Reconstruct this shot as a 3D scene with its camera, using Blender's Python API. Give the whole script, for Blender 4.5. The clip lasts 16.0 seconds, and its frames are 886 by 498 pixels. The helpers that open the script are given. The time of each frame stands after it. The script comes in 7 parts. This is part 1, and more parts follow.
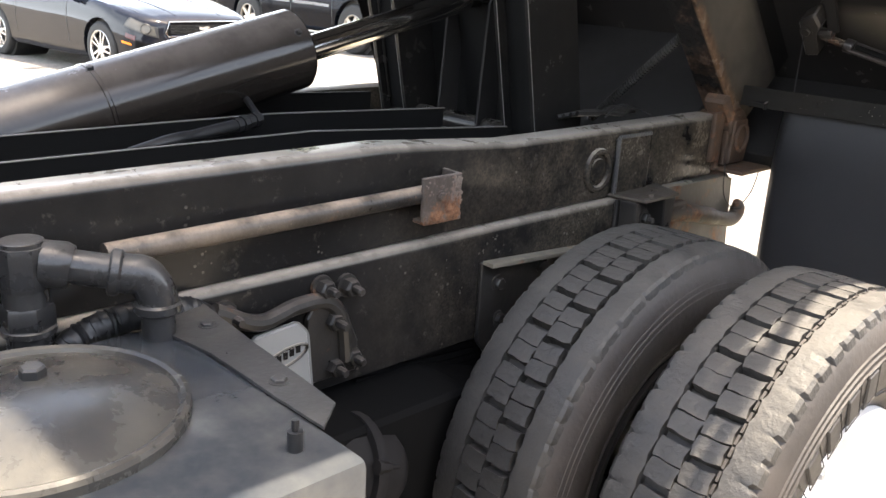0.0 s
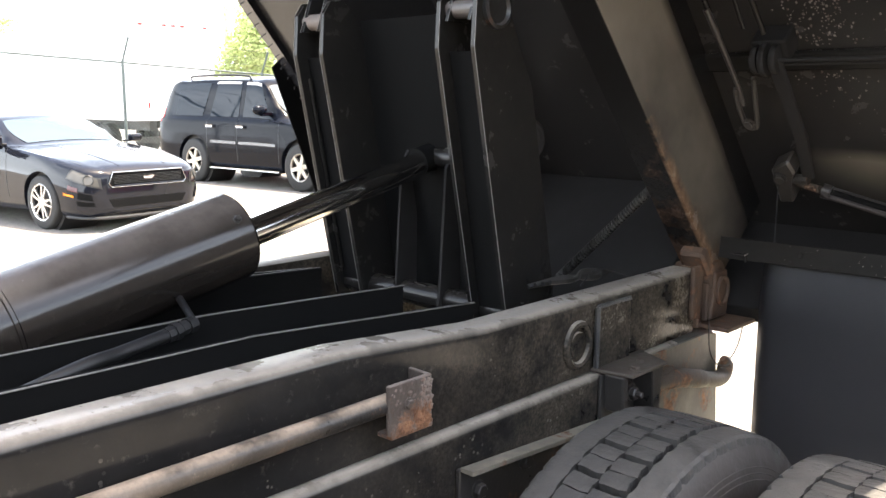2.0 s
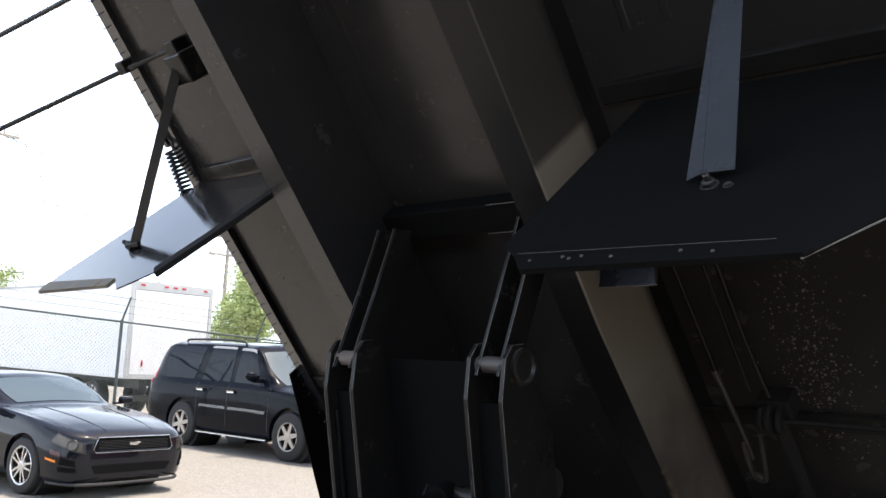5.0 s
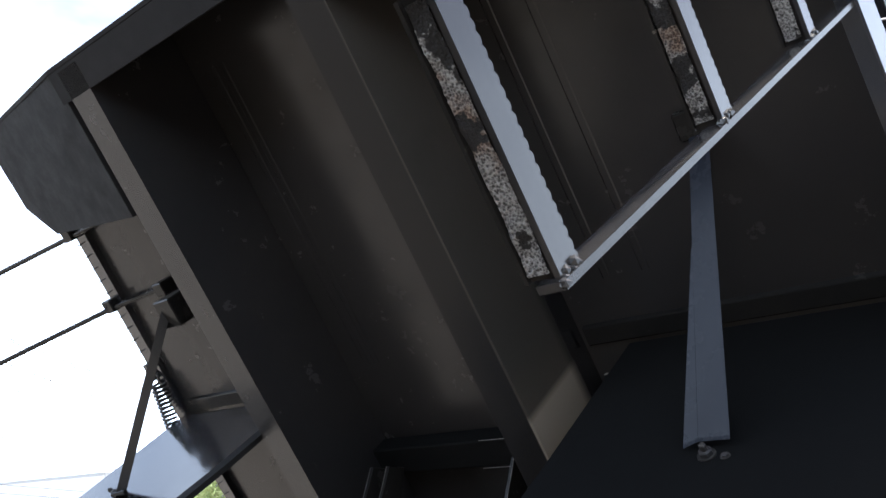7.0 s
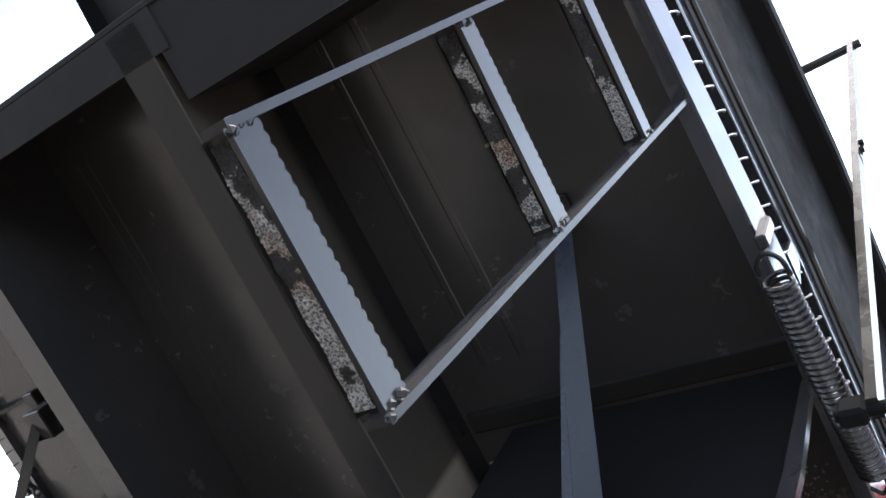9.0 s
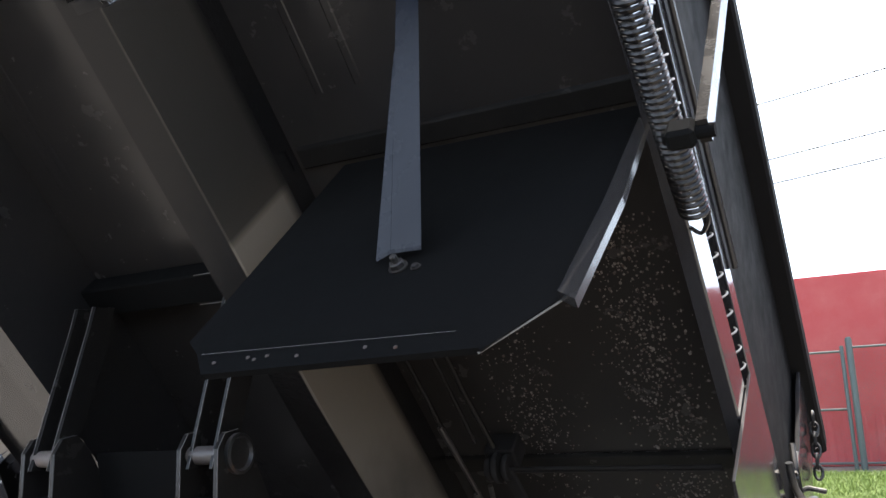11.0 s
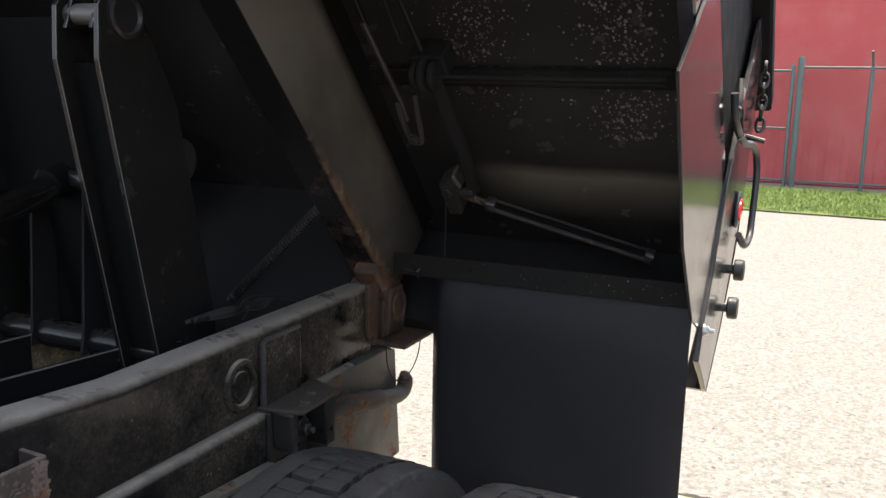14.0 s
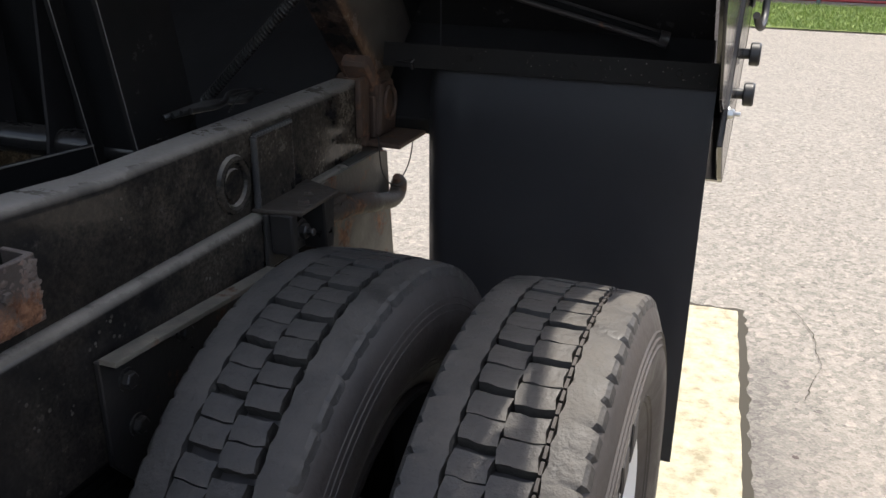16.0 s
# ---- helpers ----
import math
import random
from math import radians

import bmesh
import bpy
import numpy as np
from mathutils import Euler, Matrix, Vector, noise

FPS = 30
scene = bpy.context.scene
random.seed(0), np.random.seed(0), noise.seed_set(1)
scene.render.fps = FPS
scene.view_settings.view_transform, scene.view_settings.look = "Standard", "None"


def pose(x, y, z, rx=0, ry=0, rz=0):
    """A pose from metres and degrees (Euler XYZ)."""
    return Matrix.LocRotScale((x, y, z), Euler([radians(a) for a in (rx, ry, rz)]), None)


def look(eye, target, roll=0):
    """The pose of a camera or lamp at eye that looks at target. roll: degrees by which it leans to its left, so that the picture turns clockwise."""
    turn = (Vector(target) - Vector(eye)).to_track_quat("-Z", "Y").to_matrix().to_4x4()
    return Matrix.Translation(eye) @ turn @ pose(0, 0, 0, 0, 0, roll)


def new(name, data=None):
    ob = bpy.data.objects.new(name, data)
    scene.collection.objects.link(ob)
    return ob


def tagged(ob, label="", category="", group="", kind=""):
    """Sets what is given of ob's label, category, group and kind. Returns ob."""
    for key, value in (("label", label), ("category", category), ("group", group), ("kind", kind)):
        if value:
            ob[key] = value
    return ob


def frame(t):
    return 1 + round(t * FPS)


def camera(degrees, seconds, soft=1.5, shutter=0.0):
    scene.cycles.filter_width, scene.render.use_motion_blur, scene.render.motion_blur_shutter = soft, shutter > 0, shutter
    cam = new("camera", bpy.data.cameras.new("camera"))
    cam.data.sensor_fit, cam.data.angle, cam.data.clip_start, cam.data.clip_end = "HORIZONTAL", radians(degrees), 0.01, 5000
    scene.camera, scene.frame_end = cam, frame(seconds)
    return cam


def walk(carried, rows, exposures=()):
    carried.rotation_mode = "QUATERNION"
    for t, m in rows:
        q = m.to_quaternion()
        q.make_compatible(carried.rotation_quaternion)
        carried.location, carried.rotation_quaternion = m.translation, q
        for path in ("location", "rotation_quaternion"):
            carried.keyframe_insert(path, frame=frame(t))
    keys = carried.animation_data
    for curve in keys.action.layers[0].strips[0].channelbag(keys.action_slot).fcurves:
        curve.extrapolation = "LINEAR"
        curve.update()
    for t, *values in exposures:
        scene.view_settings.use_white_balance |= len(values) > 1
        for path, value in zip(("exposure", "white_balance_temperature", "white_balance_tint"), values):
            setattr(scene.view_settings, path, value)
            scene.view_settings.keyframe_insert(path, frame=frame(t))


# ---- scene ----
cam = camera(53.8, 16.0)
PATH = [
    (0, (1.669, 0.328, 1.521), (0.3, 1.651, 0.909), 3.1),
    (0.5, (1.588, 0.442, 1.525), (0.261, 1.834, 0.975), 2.9),
    (1, (1.525, 0.476, 1.554), (0.198, 1.894, 1.075), 0.4),
    (1.5, (1.486, 0.482, 1.577), (0.152, 1.916, 1.176), -0.4),
    (2, (1.48, 0.48, 1.599), (0.131, 1.918, 1.263), 0.3),
    (2.5, (1.463, 0.475, 1.619), (0.1, 1.91, 1.332), 1.0),
    (3, (1.442, 0.452, 1.636), (0.071, 1.892, 1.421), 1.8),
    (3.5, (1.443, 0.427, 1.662), (0.067, 1.875, 1.561), 2.2),
    (4, (1.462, 0.396, 1.692), (0.081, 1.841, 1.741), 2.7),
    (4.2, (1.468, 0.387, 1.706), (0.088, 1.831, 1.81), 3.0),
    (6.3, (1.488, 0.284, 1.918), (0.203, 1.743, 2.386), 0.2),
    (6.5, (1.489, 0.284, 1.934), (0.21, 1.733, 2.446), -0.0),
    (6.6, (1.489, 0.271, 1.936), (0.217, 1.717, 2.474), 0.3),
    (7, (1.5, 0.262, 1.958), (0.243, 1.685, 2.585), -0.3),
    (7.5, (1.518, 0.251, 1.978), (0.302, 1.665, 2.7), -1.0),
    (8, (1.524, 0.252, 1.997), (0.35, 1.666, 2.786), -2.4),
    (8.5, (1.544, 0.266, 2.012), (0.431, 1.717, 2.823), -4.3),
    (9, (1.563, 0.299, 2.006), (0.509, 1.817, 2.771), -5.7),
    (9.5, (1.565, 0.341, 1.988), (0.556, 1.933, 2.654), -6.1),
    (10, (1.557, 0.377, 1.967), (0.592, 2.044, 2.505), -5.4),
    (10.2, (1.551, 0.391, 1.959), (0.604, 2.085, 2.442), -5.2),
    (12.3, (1.525, 0.597, 1.784), (0.649, 2.395, 1.828), -1.2),
    (12.5, (1.522, 0.608, 1.77), (0.654, 2.409, 1.765), -1.0),
    (13, (1.512, 0.634, 1.738), (0.666, 2.441, 1.608), -0.5),
    (13.5, (1.503, 0.654, 1.709), (0.673, 2.457, 1.458), 0.3),
    (14, (1.491, 0.67, 1.676), (0.676, 2.459, 1.303), 1.1),
    (14.5, (1.474, 0.669, 1.65), (0.687, 2.445, 1.176), 1.3),
    (15, (1.439, 0.653, 1.628), (0.711, 2.426, 1.058), 0.7),
    (15.5, (1.392, 0.661, 1.598), (0.717, 2.426, 0.942), 0.8),
    (16, (1.336, 0.737, 1.557), (0.675, 2.473, 0.817), 0.5),
]
walk(cam, [(t, look(eye, target, roll)) for t, eye, target, roll in PATH],
     exposures=[(0, 2.2, 7350, 10), (1.0, 2.4, 7350, 10), (2.5, 2.30, 7300, 10), (3.5, 1.67, 7050, 10), (4.2, 1.16, 6850, 10), (6.3, 0.79, 6480, 10), (7.5, 1.16, 6290, 10), (9.0, 1.24, 6230, 10), (10.2, 1.20, 6300, 10), (12.3, 1.34, 6800, 10), (13.5, 1.18, 6850, 10), (14.5, 1.02, 6850, 10), (16, 0.68, 6600, 10)])

# ---- light ----
SUN = Vector((0.135, 0.26, 1.0)).normalized()       # the way to the sun
sun = new("sun", bpy.data.lights.new("sun", "SUN"))
sun.data.energy, sun.data.angle, sun.data.color = 4.5, radians(0.53), (1.0, 0.95, 0.87)
sun.matrix_basis = Matrix.Translation((0, 0, 30)) @ SUN.to_track_quat("Z", "Y").to_matrix().to_4x4()

world = bpy.data.worlds.new("sky")
scene.world = world
world.use_nodes = True
wt = world.node_tree
sky = wt.nodes.new("ShaderNodeTexSky")
sky.sky_type, sky.sun_disc = "NISHITA", False
sky.sun_elevation, sky.sun_rotation = math.asin(SUN.z), math.atan2(SUN.x, SUN.y)
sky.dust_density, sky.air_density, sky.altitude = 4.0, 1.0, 150
# thin white cloud over the blue, denser towards the horizon
tc = wt.nodes.new("ShaderNodeTexCoord")
mp = wt.nodes.new("ShaderNodeMapping")
mp.inputs["Scale"].default_value = (1.0, 1.0, 2.2)
wt.links.new(tc.outputs["Generated"], mp.inputs["Vector"])
cl = wt.nodes.new("ShaderNodeTexNoise")
cl.inputs["Scale"].default_value, cl.inputs["Detail"].default_value, cl.inputs["Roughness"].default_value = 1.6, 6, 0.55
wt.links.new(mp.outputs["Vector"], cl.inputs["Vector"])
sp = wt.nodes.new("ShaderNodeSeparateXYZ")
wt.links.new(tc.outputs["Generated"], sp.inputs[0])
hz = wt.nodes.new("ShaderNodeMapRange")
hz.inputs["From Min"].default_value, hz.inputs["From Max"].default_value = 0.0, 0.75
hz.inputs["To Min"].default_value, hz.inputs["To Max"].default_value = 0.55, 0.0
wt.links.new(sp.outputs["Z"], hz.inputs["Value"])
ad = wt.nodes.new("ShaderNodeMath")
ad.operation = "ADD"
wt.links.new(cl.outputs["Fac"], ad.inputs[0])
wt.links.new(hz.outputs["Result"], ad.inputs[1])
rp = wt.nodes.new("ShaderNodeValToRGB")
rp.color_ramp.elements[0].position, rp.color_ramp.elements[1].position = 0.56, 0.98
wt.links.new(ad.outputs[0], rp.inputs["Fac"])
mx = wt.nodes.new("ShaderNodeMix")
mx.data_type = "RGBA"
mx.inputs[7].default_value = (9.0, 10.3, 12.2, 1)
wt.links.new(rp.outputs["Color"], mx.inputs[0])
wt.links.new(sky.outputs["Color"], mx.inputs[6])
bg = wt.nodes["Background"]
bg.inputs["Strength"].default_value = 0.17
wt.links.new(mx.outputs[2], bg.inputs["Color"])

# ---- materials ----

# ---- helpers of this scene ----
THETA = 50.3          # degrees by which the dump body is raised
HINGE = (0.0, 2.60, 1.15)


def part(name, bm, material, parent=None, label="", smooth=False, loc=None):
    """One bmesh as one mesh object under a thing or part (or at top level)."""
    me = bpy.data.meshes.new(name)
    bmesh.ops.recalc_face_normals(bm, faces=bm.faces)
    bm.to_mesh(me)
    bm.free()
    for m in (material if isinstance(material, (list, tuple)) else [material]):
        me.materials.append(m)
    if smooth:
        for p in me.polygons:
            p.use_smooth = True
        me.set_sharp_from_angle(angle=radians(smooth if smooth is not True else 40))
    ob = new(name, me)
    if parent is not None:
        ob.parent = parent
    if loc is not None:
        ob.matrix_basis = loc
    if label:
        ob["label"] = label
    return ob


def thing(name, label, category, m=None, group="", kind=""):
    ob = new(name)
    ob.empty_display_size = 0.1
    if m is not None:
        ob.matrix_basis = m
    return tagged(ob, label, category, group, kind)


def box(bm, lo, hi, bev=0.0, seg=1, m=None):
    r = bmesh.ops.create_cube(bm, size=1.0)
    vs = r["verts"]
    for v in vs:
        v.co = Vector([lo[i] + (hi[i] - lo[i]) * (v.co[i] + 0.5) for i in range(3)])
    es = list({e for v in vs for e in v.link_edges})
    if bev > 0:
        g = bmesh.ops.bevel(bm, geom=es, offset=bev, segments=seg, affect="EDGES", profile=0.6)
        vs = list({v for f in g["faces"] for v in f.verts} | {v for v in vs if v.is_valid})
    if m is not None:
        bmesh.ops.transform(bm, matrix=m, verts=[v for v in vs if v.is_valid])
    return bm


AX = {"x": (1, 2, 0), "y": (0, 2, 1), "z": (0, 1, 2)}


def prism(bm, poly, axis, a0, a1, bev=0.0):
    """A polygon (pairs in the two other axes, in x, y, z order) drawn out along an axis."""
    i, j, k = AX[axis]
    def co(p, a):
        c = [0, 0, 0]
        c[i], c[j], c[k] = p[0], p[1], a
        return c
    lo = [bm.verts.new(co(p, a0)) for p in poly]
    hi = [bm.verts.new(co(p, a1)) for p in poly]
    n = len(poly)
    fs = [bm.faces.new(lo), bm.faces.new(hi[::-1])]
    for q in range(n):
        fs.append(bm.faces.new((lo[q], hi[q], hi[(q + 1) % n], lo[(q + 1) % n])))
    if bev > 0:
        bmesh.ops.bevel(bm, geom=list({e for f in fs for e in f.edges}), offset=bev, segments=1, affect="EDGES")
    return bm


def basis(d):
    d = Vector(d).normalized()
    up = Vector((0, 0, 1)) if abs(d.z) < 0.95 else Vector((0, 1, 0))
    u = d.cross(up).normalized()
    return d, u, u.cross(d).normalized()


def tube(bm, pts, r, n=10, cap=True):
    """A round bar or hose along points; r one radius or one a point."""
    pts = [Vector(p) for p in pts]
    rs = r if isinstance(r, (list, tuple)) else [r] * len(pts)
    rings, u = [], None
    for a, p in enumerate(pts):
        t = (pts[min(a + 1, len(pts) - 1)] - pts[max(a - 1, 0)]).normalized()
        if u is None:
            u = basis(t)[1]
        u = (u - t * u.dot(t)).normalized()
        v = t.cross(u)
        rings.append([bm.verts.new(p + (u * math.cos(6.28318531 * q / n) + v * math.sin(6.28318531 * q / n)) * rs[a]) for q in range(n)])
    for a in range(len(rings) - 1):
        for q in range(n):
            bm.faces.new((rings[a][q], rings[a][(q + 1) % n], rings[a + 1][(q + 1) % n], rings[a + 1][q]))
    if cap:
        bm.faces.new(rings[0][::-1])
        bm.faces.new(rings[-1])
    return bm


def lathe(bm, prof, origin=(0, 0, 0), axis=(1, 0, 0), n=32, closed=False):
    """Turn a profile of (distance along axis, radius)."""
    d, u, v = basis(axis)
    o = Vector(origin)
    rings = []
    for a, r in prof:
        if r < 1e-5:
            rings.append([bm.verts.new(o + d * a)] * n)
        else:
            rings.append([bm.verts.new(o + d * a + (u * math.cos(6.28318531 * q / n) + v * math.sin(6.28318531 * q / n)) * r) for q in range(n)])
    idx = list(range(len(rings) - 1)) + ([len(rings) - 1] if closed else [])
    for a in idx:
        A, Bq = rings[a], rings[(a + 1) % len(rings)]
        for q in range(n):
            f = []
            for w in (A[q], A[(q + 1) % n], Bq[(q + 1) % n], Bq[q]):
                if w not in f:
                    f.append(w)
            if len(f) > 2:
                bm.faces.new(f)
    return bm


def cyl(bm, p0, p1, r, n=16, r1=None):
    return tube(bm, [p0, p1], [r, r if r1 is None else r1], n)


def bolt(bm, p, d, r=0.012, h=0.012, stud=0.0):
    """Washer, hexagon head, and a stud end if it has one."""
    d, u, v = basis(d)
    p = Vector(p)
    tube(bm, [p, p + d * h * 0.25], r * 1.45, 14)
    tube(bm, [p + d * h * 0.2, p + d * h * 0.85, p + d * h], [r * 1.1, r * 1.1, r * 0.9], 6)
    if stud:
        tube(bm, [p + d * h, p + d * (h + stud * 0.8), p + d * (h + stud)], [r * 0.55, r * 0.55, r * 0.4], 8)
    return bm


def smooth_path(pts, k=6):
    """Catmull-Rom through points."""
    P = [Vector(p) for p in pts]
    P = [P[0] * 2 - P[1]] + P + [P[-1] * 2 - P[-2]]
    out = []
    for a in range(1, len(P) - 2):
        for q in range(k):
            t = q / k
            out.append(0.5 * (2 * P[a] + (P[a + 1] - P[a - 1]) * t + (2 * P[a - 1] - 5 * P[a] + 4 * P[a + 1] - P[a + 2]) * t * t + (3 * P[a] - P[a - 1] - 3 * P[a + 1] + P[a + 2]) * t ** 3))
    out.append(P[-2])
    return out


def M(name, base, rough=0.5, metal=0.0, spec=0.5, coat=0.0):
    m = bpy.data.materials.new(name)
    m.use_nodes = True
    b = m.node_tree.nodes["Principled BSDF"]
    b.inputs["Base Color"].default_value = (*base, 1)
    b.inputs["Roughness"].default_value = rough
    b.inputs["Metallic"].default_value = metal
    b.inputs["Specular IOR Level"].default_value = spec
    b.inputs["Coat Weight"].default_value = coat
    return m


def nd(m, kind, **kw):
    n = m.node_tree.nodes.new(kind)
    for k, v in kw.items():
        if k in n.inputs:
            n.inputs[k].default_value = v
        elif k == "data_type":
            n.data_type = v
        elif k == "blend_type":
            n.blend_type = v
        elif k == "operation":
            n.operation = v
        elif k == "use_clamp":
            n.use_clamp = v
    return n


def ln(m, a, b):
    m.node_tree.links.new(a, b)


def coords(m, scale=(1, 1, 1)):
    t = nd(m, "ShaderNodeTexCoord")
    mp = nd(m, "ShaderNodeMapping")
    mp.inputs["Scale"].default_value = scale
    ln(m, t.outputs["Object"], mp.inputs["Vector"])
    return mp.outputs["Vector"]


def noise_tex(m, vec, scale, detail=4.0, rough=0.55, dist=0.0):
    n = nd(m, "ShaderNodeTexNoise")
    n.inputs["Scale"].default_value, n.inputs["Detail"].default_value = scale, detail
    n.inputs["Roughness"].default_value, n.inputs["Distortion"].default_value = rough, dist
    ln(m, vec, n.inputs["Vector"])
    return n.outputs["Fac"]


def ramp(m, fac, stops):
    r = nd(m, "ShaderNodeValToRGB")
    e = r.color_ramp.elements
    while len(e) < len(stops):
        e.new(0.5)
    for k, (pos, col) in zip(e, stops):
        k.position = pos
        k.color = (*col, 1) if isinstance(col, (tuple, list)) else (col, col, col, 1)
    ln(m, fac, r.inputs["Fac"])
    return r.outputs["Color"]


def mixc(m, fac, a, b, mode="MIX"):
    n = nd(m, "ShaderNodeMix", data_type="RGBA", blend_type=mode)
    for sock, val in ((n.inputs[0], fac), (n.inputs[6], a), (n.inputs[7], b)):
        if isinstance(val, (int, float)):
            sock.default_value = val
        elif isinstance(val, (tuple, list)):
            sock.default_value = (*val, 1) if len(val) == 3 else val
        else:
            ln(m, val, sock)
    return n.outputs[2]


def mathn(m, op, a, b=0.5, clamp=False):
    n = nd(m, "ShaderNodeMath", operation=op, use_clamp=clamp)
    for sock, val in ((n.inputs[0], a), (n.inputs[1], b)):
        if isinstance(val, (int, float)):
            sock.default_value = val
        else:
            ln(m, val, sock)
    return n.outputs[0]


def bump(m, height, strength=0.2, dist=0.01):
    n = nd(m, "ShaderNodeBump")
    n.inputs["Strength"].default_value, n.inputs["Distance"].default_value = strength, dist
    ln(m, height, n.inputs["Height"])
    return n.outputs["Normal"]


def bsdf(m):
    return m.node_tree.nodes["Principled BSDF"]


def upness(m, lo=0.3, hi=0.95):
    """How far a face looks up: where dust settles."""
    g = nd(m, "ShaderNodeNewGeometry")
    s = nd(m, "ShaderNodeSeparateXYZ")
    ln(m, g.outputs["Normal"], s.inputs[0])
    r = nd(m, "ShaderNodeMapRange")
    r.inputs["From Min"].default_value, r.inputs["From Max"].default_value = lo, hi
    ln(m, s.outputs["Z"], r.inputs["Value"])
    return r.outputs["Result"]


def paint(name, base, rough=(0.15, 0.35), dust=(0.16, 0.14, 0.12), dusty=0.25, settle=0.5, rust=0.0, grain=0.15, spec=0.5, specks=0.0, dull=0.5, patchy=0.3, scuff=0.10, size=2.3):
    """Paint with a worn gloss, a film of dust, dust that settled on upper faces, and rust blooms."""
    m = M(name, base, spec=spec)
    v = coords(m)
    big, mid, fine = noise_tex(m, v, size, 5), noise_tex(m, v, 14, 6, 0.65), noise_tex(m, v, 90, 3)
    film = mathn(m, "MULTIPLY", ramp(m, big, [(0.42, 0.0), (0.72, 1.0)]), dusty)
    film = mathn(m, "MULTIPLY", film, ramp(m, mid, [(0.3, 0.35), (0.7, 1.0)]))
    top = mathn(m, "MULTIPLY", upness(m), mathn(m, "MULTIPLY", ramp(m, mid, [(0.32, patchy), (0.62, 1.0)]), settle))
    d = mathn(m, "MAXIMUM", film, top)
    d = mathn(m, "MAXIMUM", d, ramp(m, noise_tex(m, v, 34, 9, 0.78), [(0.57, 0.0), (0.74, scuff)]))
    col = mixc(m, d, base, dust)
    rg = mathn(m, "ADD", ramp(m, mid, [(0.3, rough[0]), (0.75, rough[1])]), mathn(m, "MULTIPLY", d, dull), True)
    if specks:
        vo = nd(m, "ShaderNodeTexVoronoi")
        vo.inputs["Scale"].default_value = 70
        ln(m, v, vo.inputs["Vector"])
        s = mathn(m, "MULTIPLY", mathn(m, "LESS_THAN", vo.outputs["Distance"], 0.22), ramp(m, noise_tex(m, v, 9, 3), [(0.6, 0.0), (0.66, specks)]))
        col = mixc(m, s, col, (0.3, 0.27, 0.23))
    if rust:
        rf = ramp(m, noise_tex(m, v, 7, 8, 0.7), [(0.62 - 0.3 * rust, 0.0), (0.70 - 0.3 * rust, 1.0)])
        rc = ramp(m, noise_tex(m, v, 45, 5, 0.7), [(0.3, (0.035, 0.017, 0.010)), (0.5, (0.13, 0.058, 0.030)), (0.7, (0.27, 0.14, 0.075))])
        col = mixc(m, rf, col, rc)
        rg = mathn(m, "MAXIMUM", rg, mathn(m, "MULTIPLY", rf, 0.85))
    b = bsdf(m)
    ln(m, col, b.inputs["Base Color"])
    ln(m, rg, b.inputs["Roughness"])
    ln(m, bump(m, mathn(m, "ADD", mathn(m, "MULTIPLY", mid, 0.6), mathn(m, "MULTIPLY", fine, 0.4)), grain, 0.004), b.inputs["Normal"])
    return m

BLACK = (0.022, 0.0215, 0.022)
gloss_black = paint("gloss_black_paint", BLACK, (0.10, 0.24), dusty=0.07, settle=0.10, grain=0.06)
body_black = paint("body_black_paint", BLACK, (0.12, 0.30), dust=(0.12, 0.10, 0.085), dusty=0.10, settle=0.3, grain=0.08)
frame_black = paint("frame_black_paint", (0.012, 0.0115, 0.0115), (0.05, 0.16), dust=(0.46, 0.405, 0.34), dusty=0.04, settle=0.82, grain=0.20, spec=0.22, specks=0.30, dull=0.3, patchy=0.6, scuff=0.15, size=3.2)


def road_dirt(m, y0, y1, most, tone):
    """Grey road dirt on a paint, thickening along y."""
    b = bsdf(m)
    col, rg = b.inputs["Base Color"].links[0].from_socket, b.inputs["Roughness"].links[0].from_socket
    v = coords(m)
    s = nd(m, "ShaderNodeSeparateXYZ")
    ln(m, v, s.inputs[0])
    r = nd(m, "ShaderNodeMapRange")
    r.inputs["From Min"].default_value, r.inputs["From Max"].default_value = y0, y1
    r.inputs["To Max"].default_value = most
    ln(m, s.outputs["Y"], r.inputs["Value"])
    f = mathn(m, "MULTIPLY", r.outputs["Result"], ramp(m, noise_tex(m, v, 7, 7, 0.7), [(0.38, 0.0), (0.62, 1.0)]))
    f = mathn(m, "MULTIPLY", f, ramp(m, noise_tex(m, v, 150, 4, 0.7), [(0.38, 0.25), (0.62, 1.0)]))
    ln(m, mixc(m, f, col, tone), b.inputs["Base Color"])
    ln(m, mathn(m, "ADD", rg, mathn(m, "MULTIPLY", f, 0.5), True), b.inputs["Roughness"])


road_dirt(frame_black, 1.25, 2.45, 0.58, (0.25, 0.20, 0.145))
arm_black = paint("hoist_black_paint", (0.0125, 0.012, 0.0115), (0.12, 0.30), dust=(0.10, 0.085, 0.07), dusty=0.10, settle=0.25, grain=0.16, spec=0.2, scuff=0.14, size=3.5)
rust = paint("rusted_steel", (0.038, 0.022, 0.015), (0.5, 0.8), dust=(0.24, 0.142, 0.09), dusty=0.6, settle=0.45, rust=0.22, grain=1.0, scuff=0.4, size=9)
pipe_rust = paint("worn_pipe_paint", (0.02, 0.018, 0.017), (0.25, 0.5), dust=(0.60, 0.46, 0.34), dusty=0.4, settle=0.75, rust=0.36, grain=0.9, scuff=0.5, patchy=0.0)
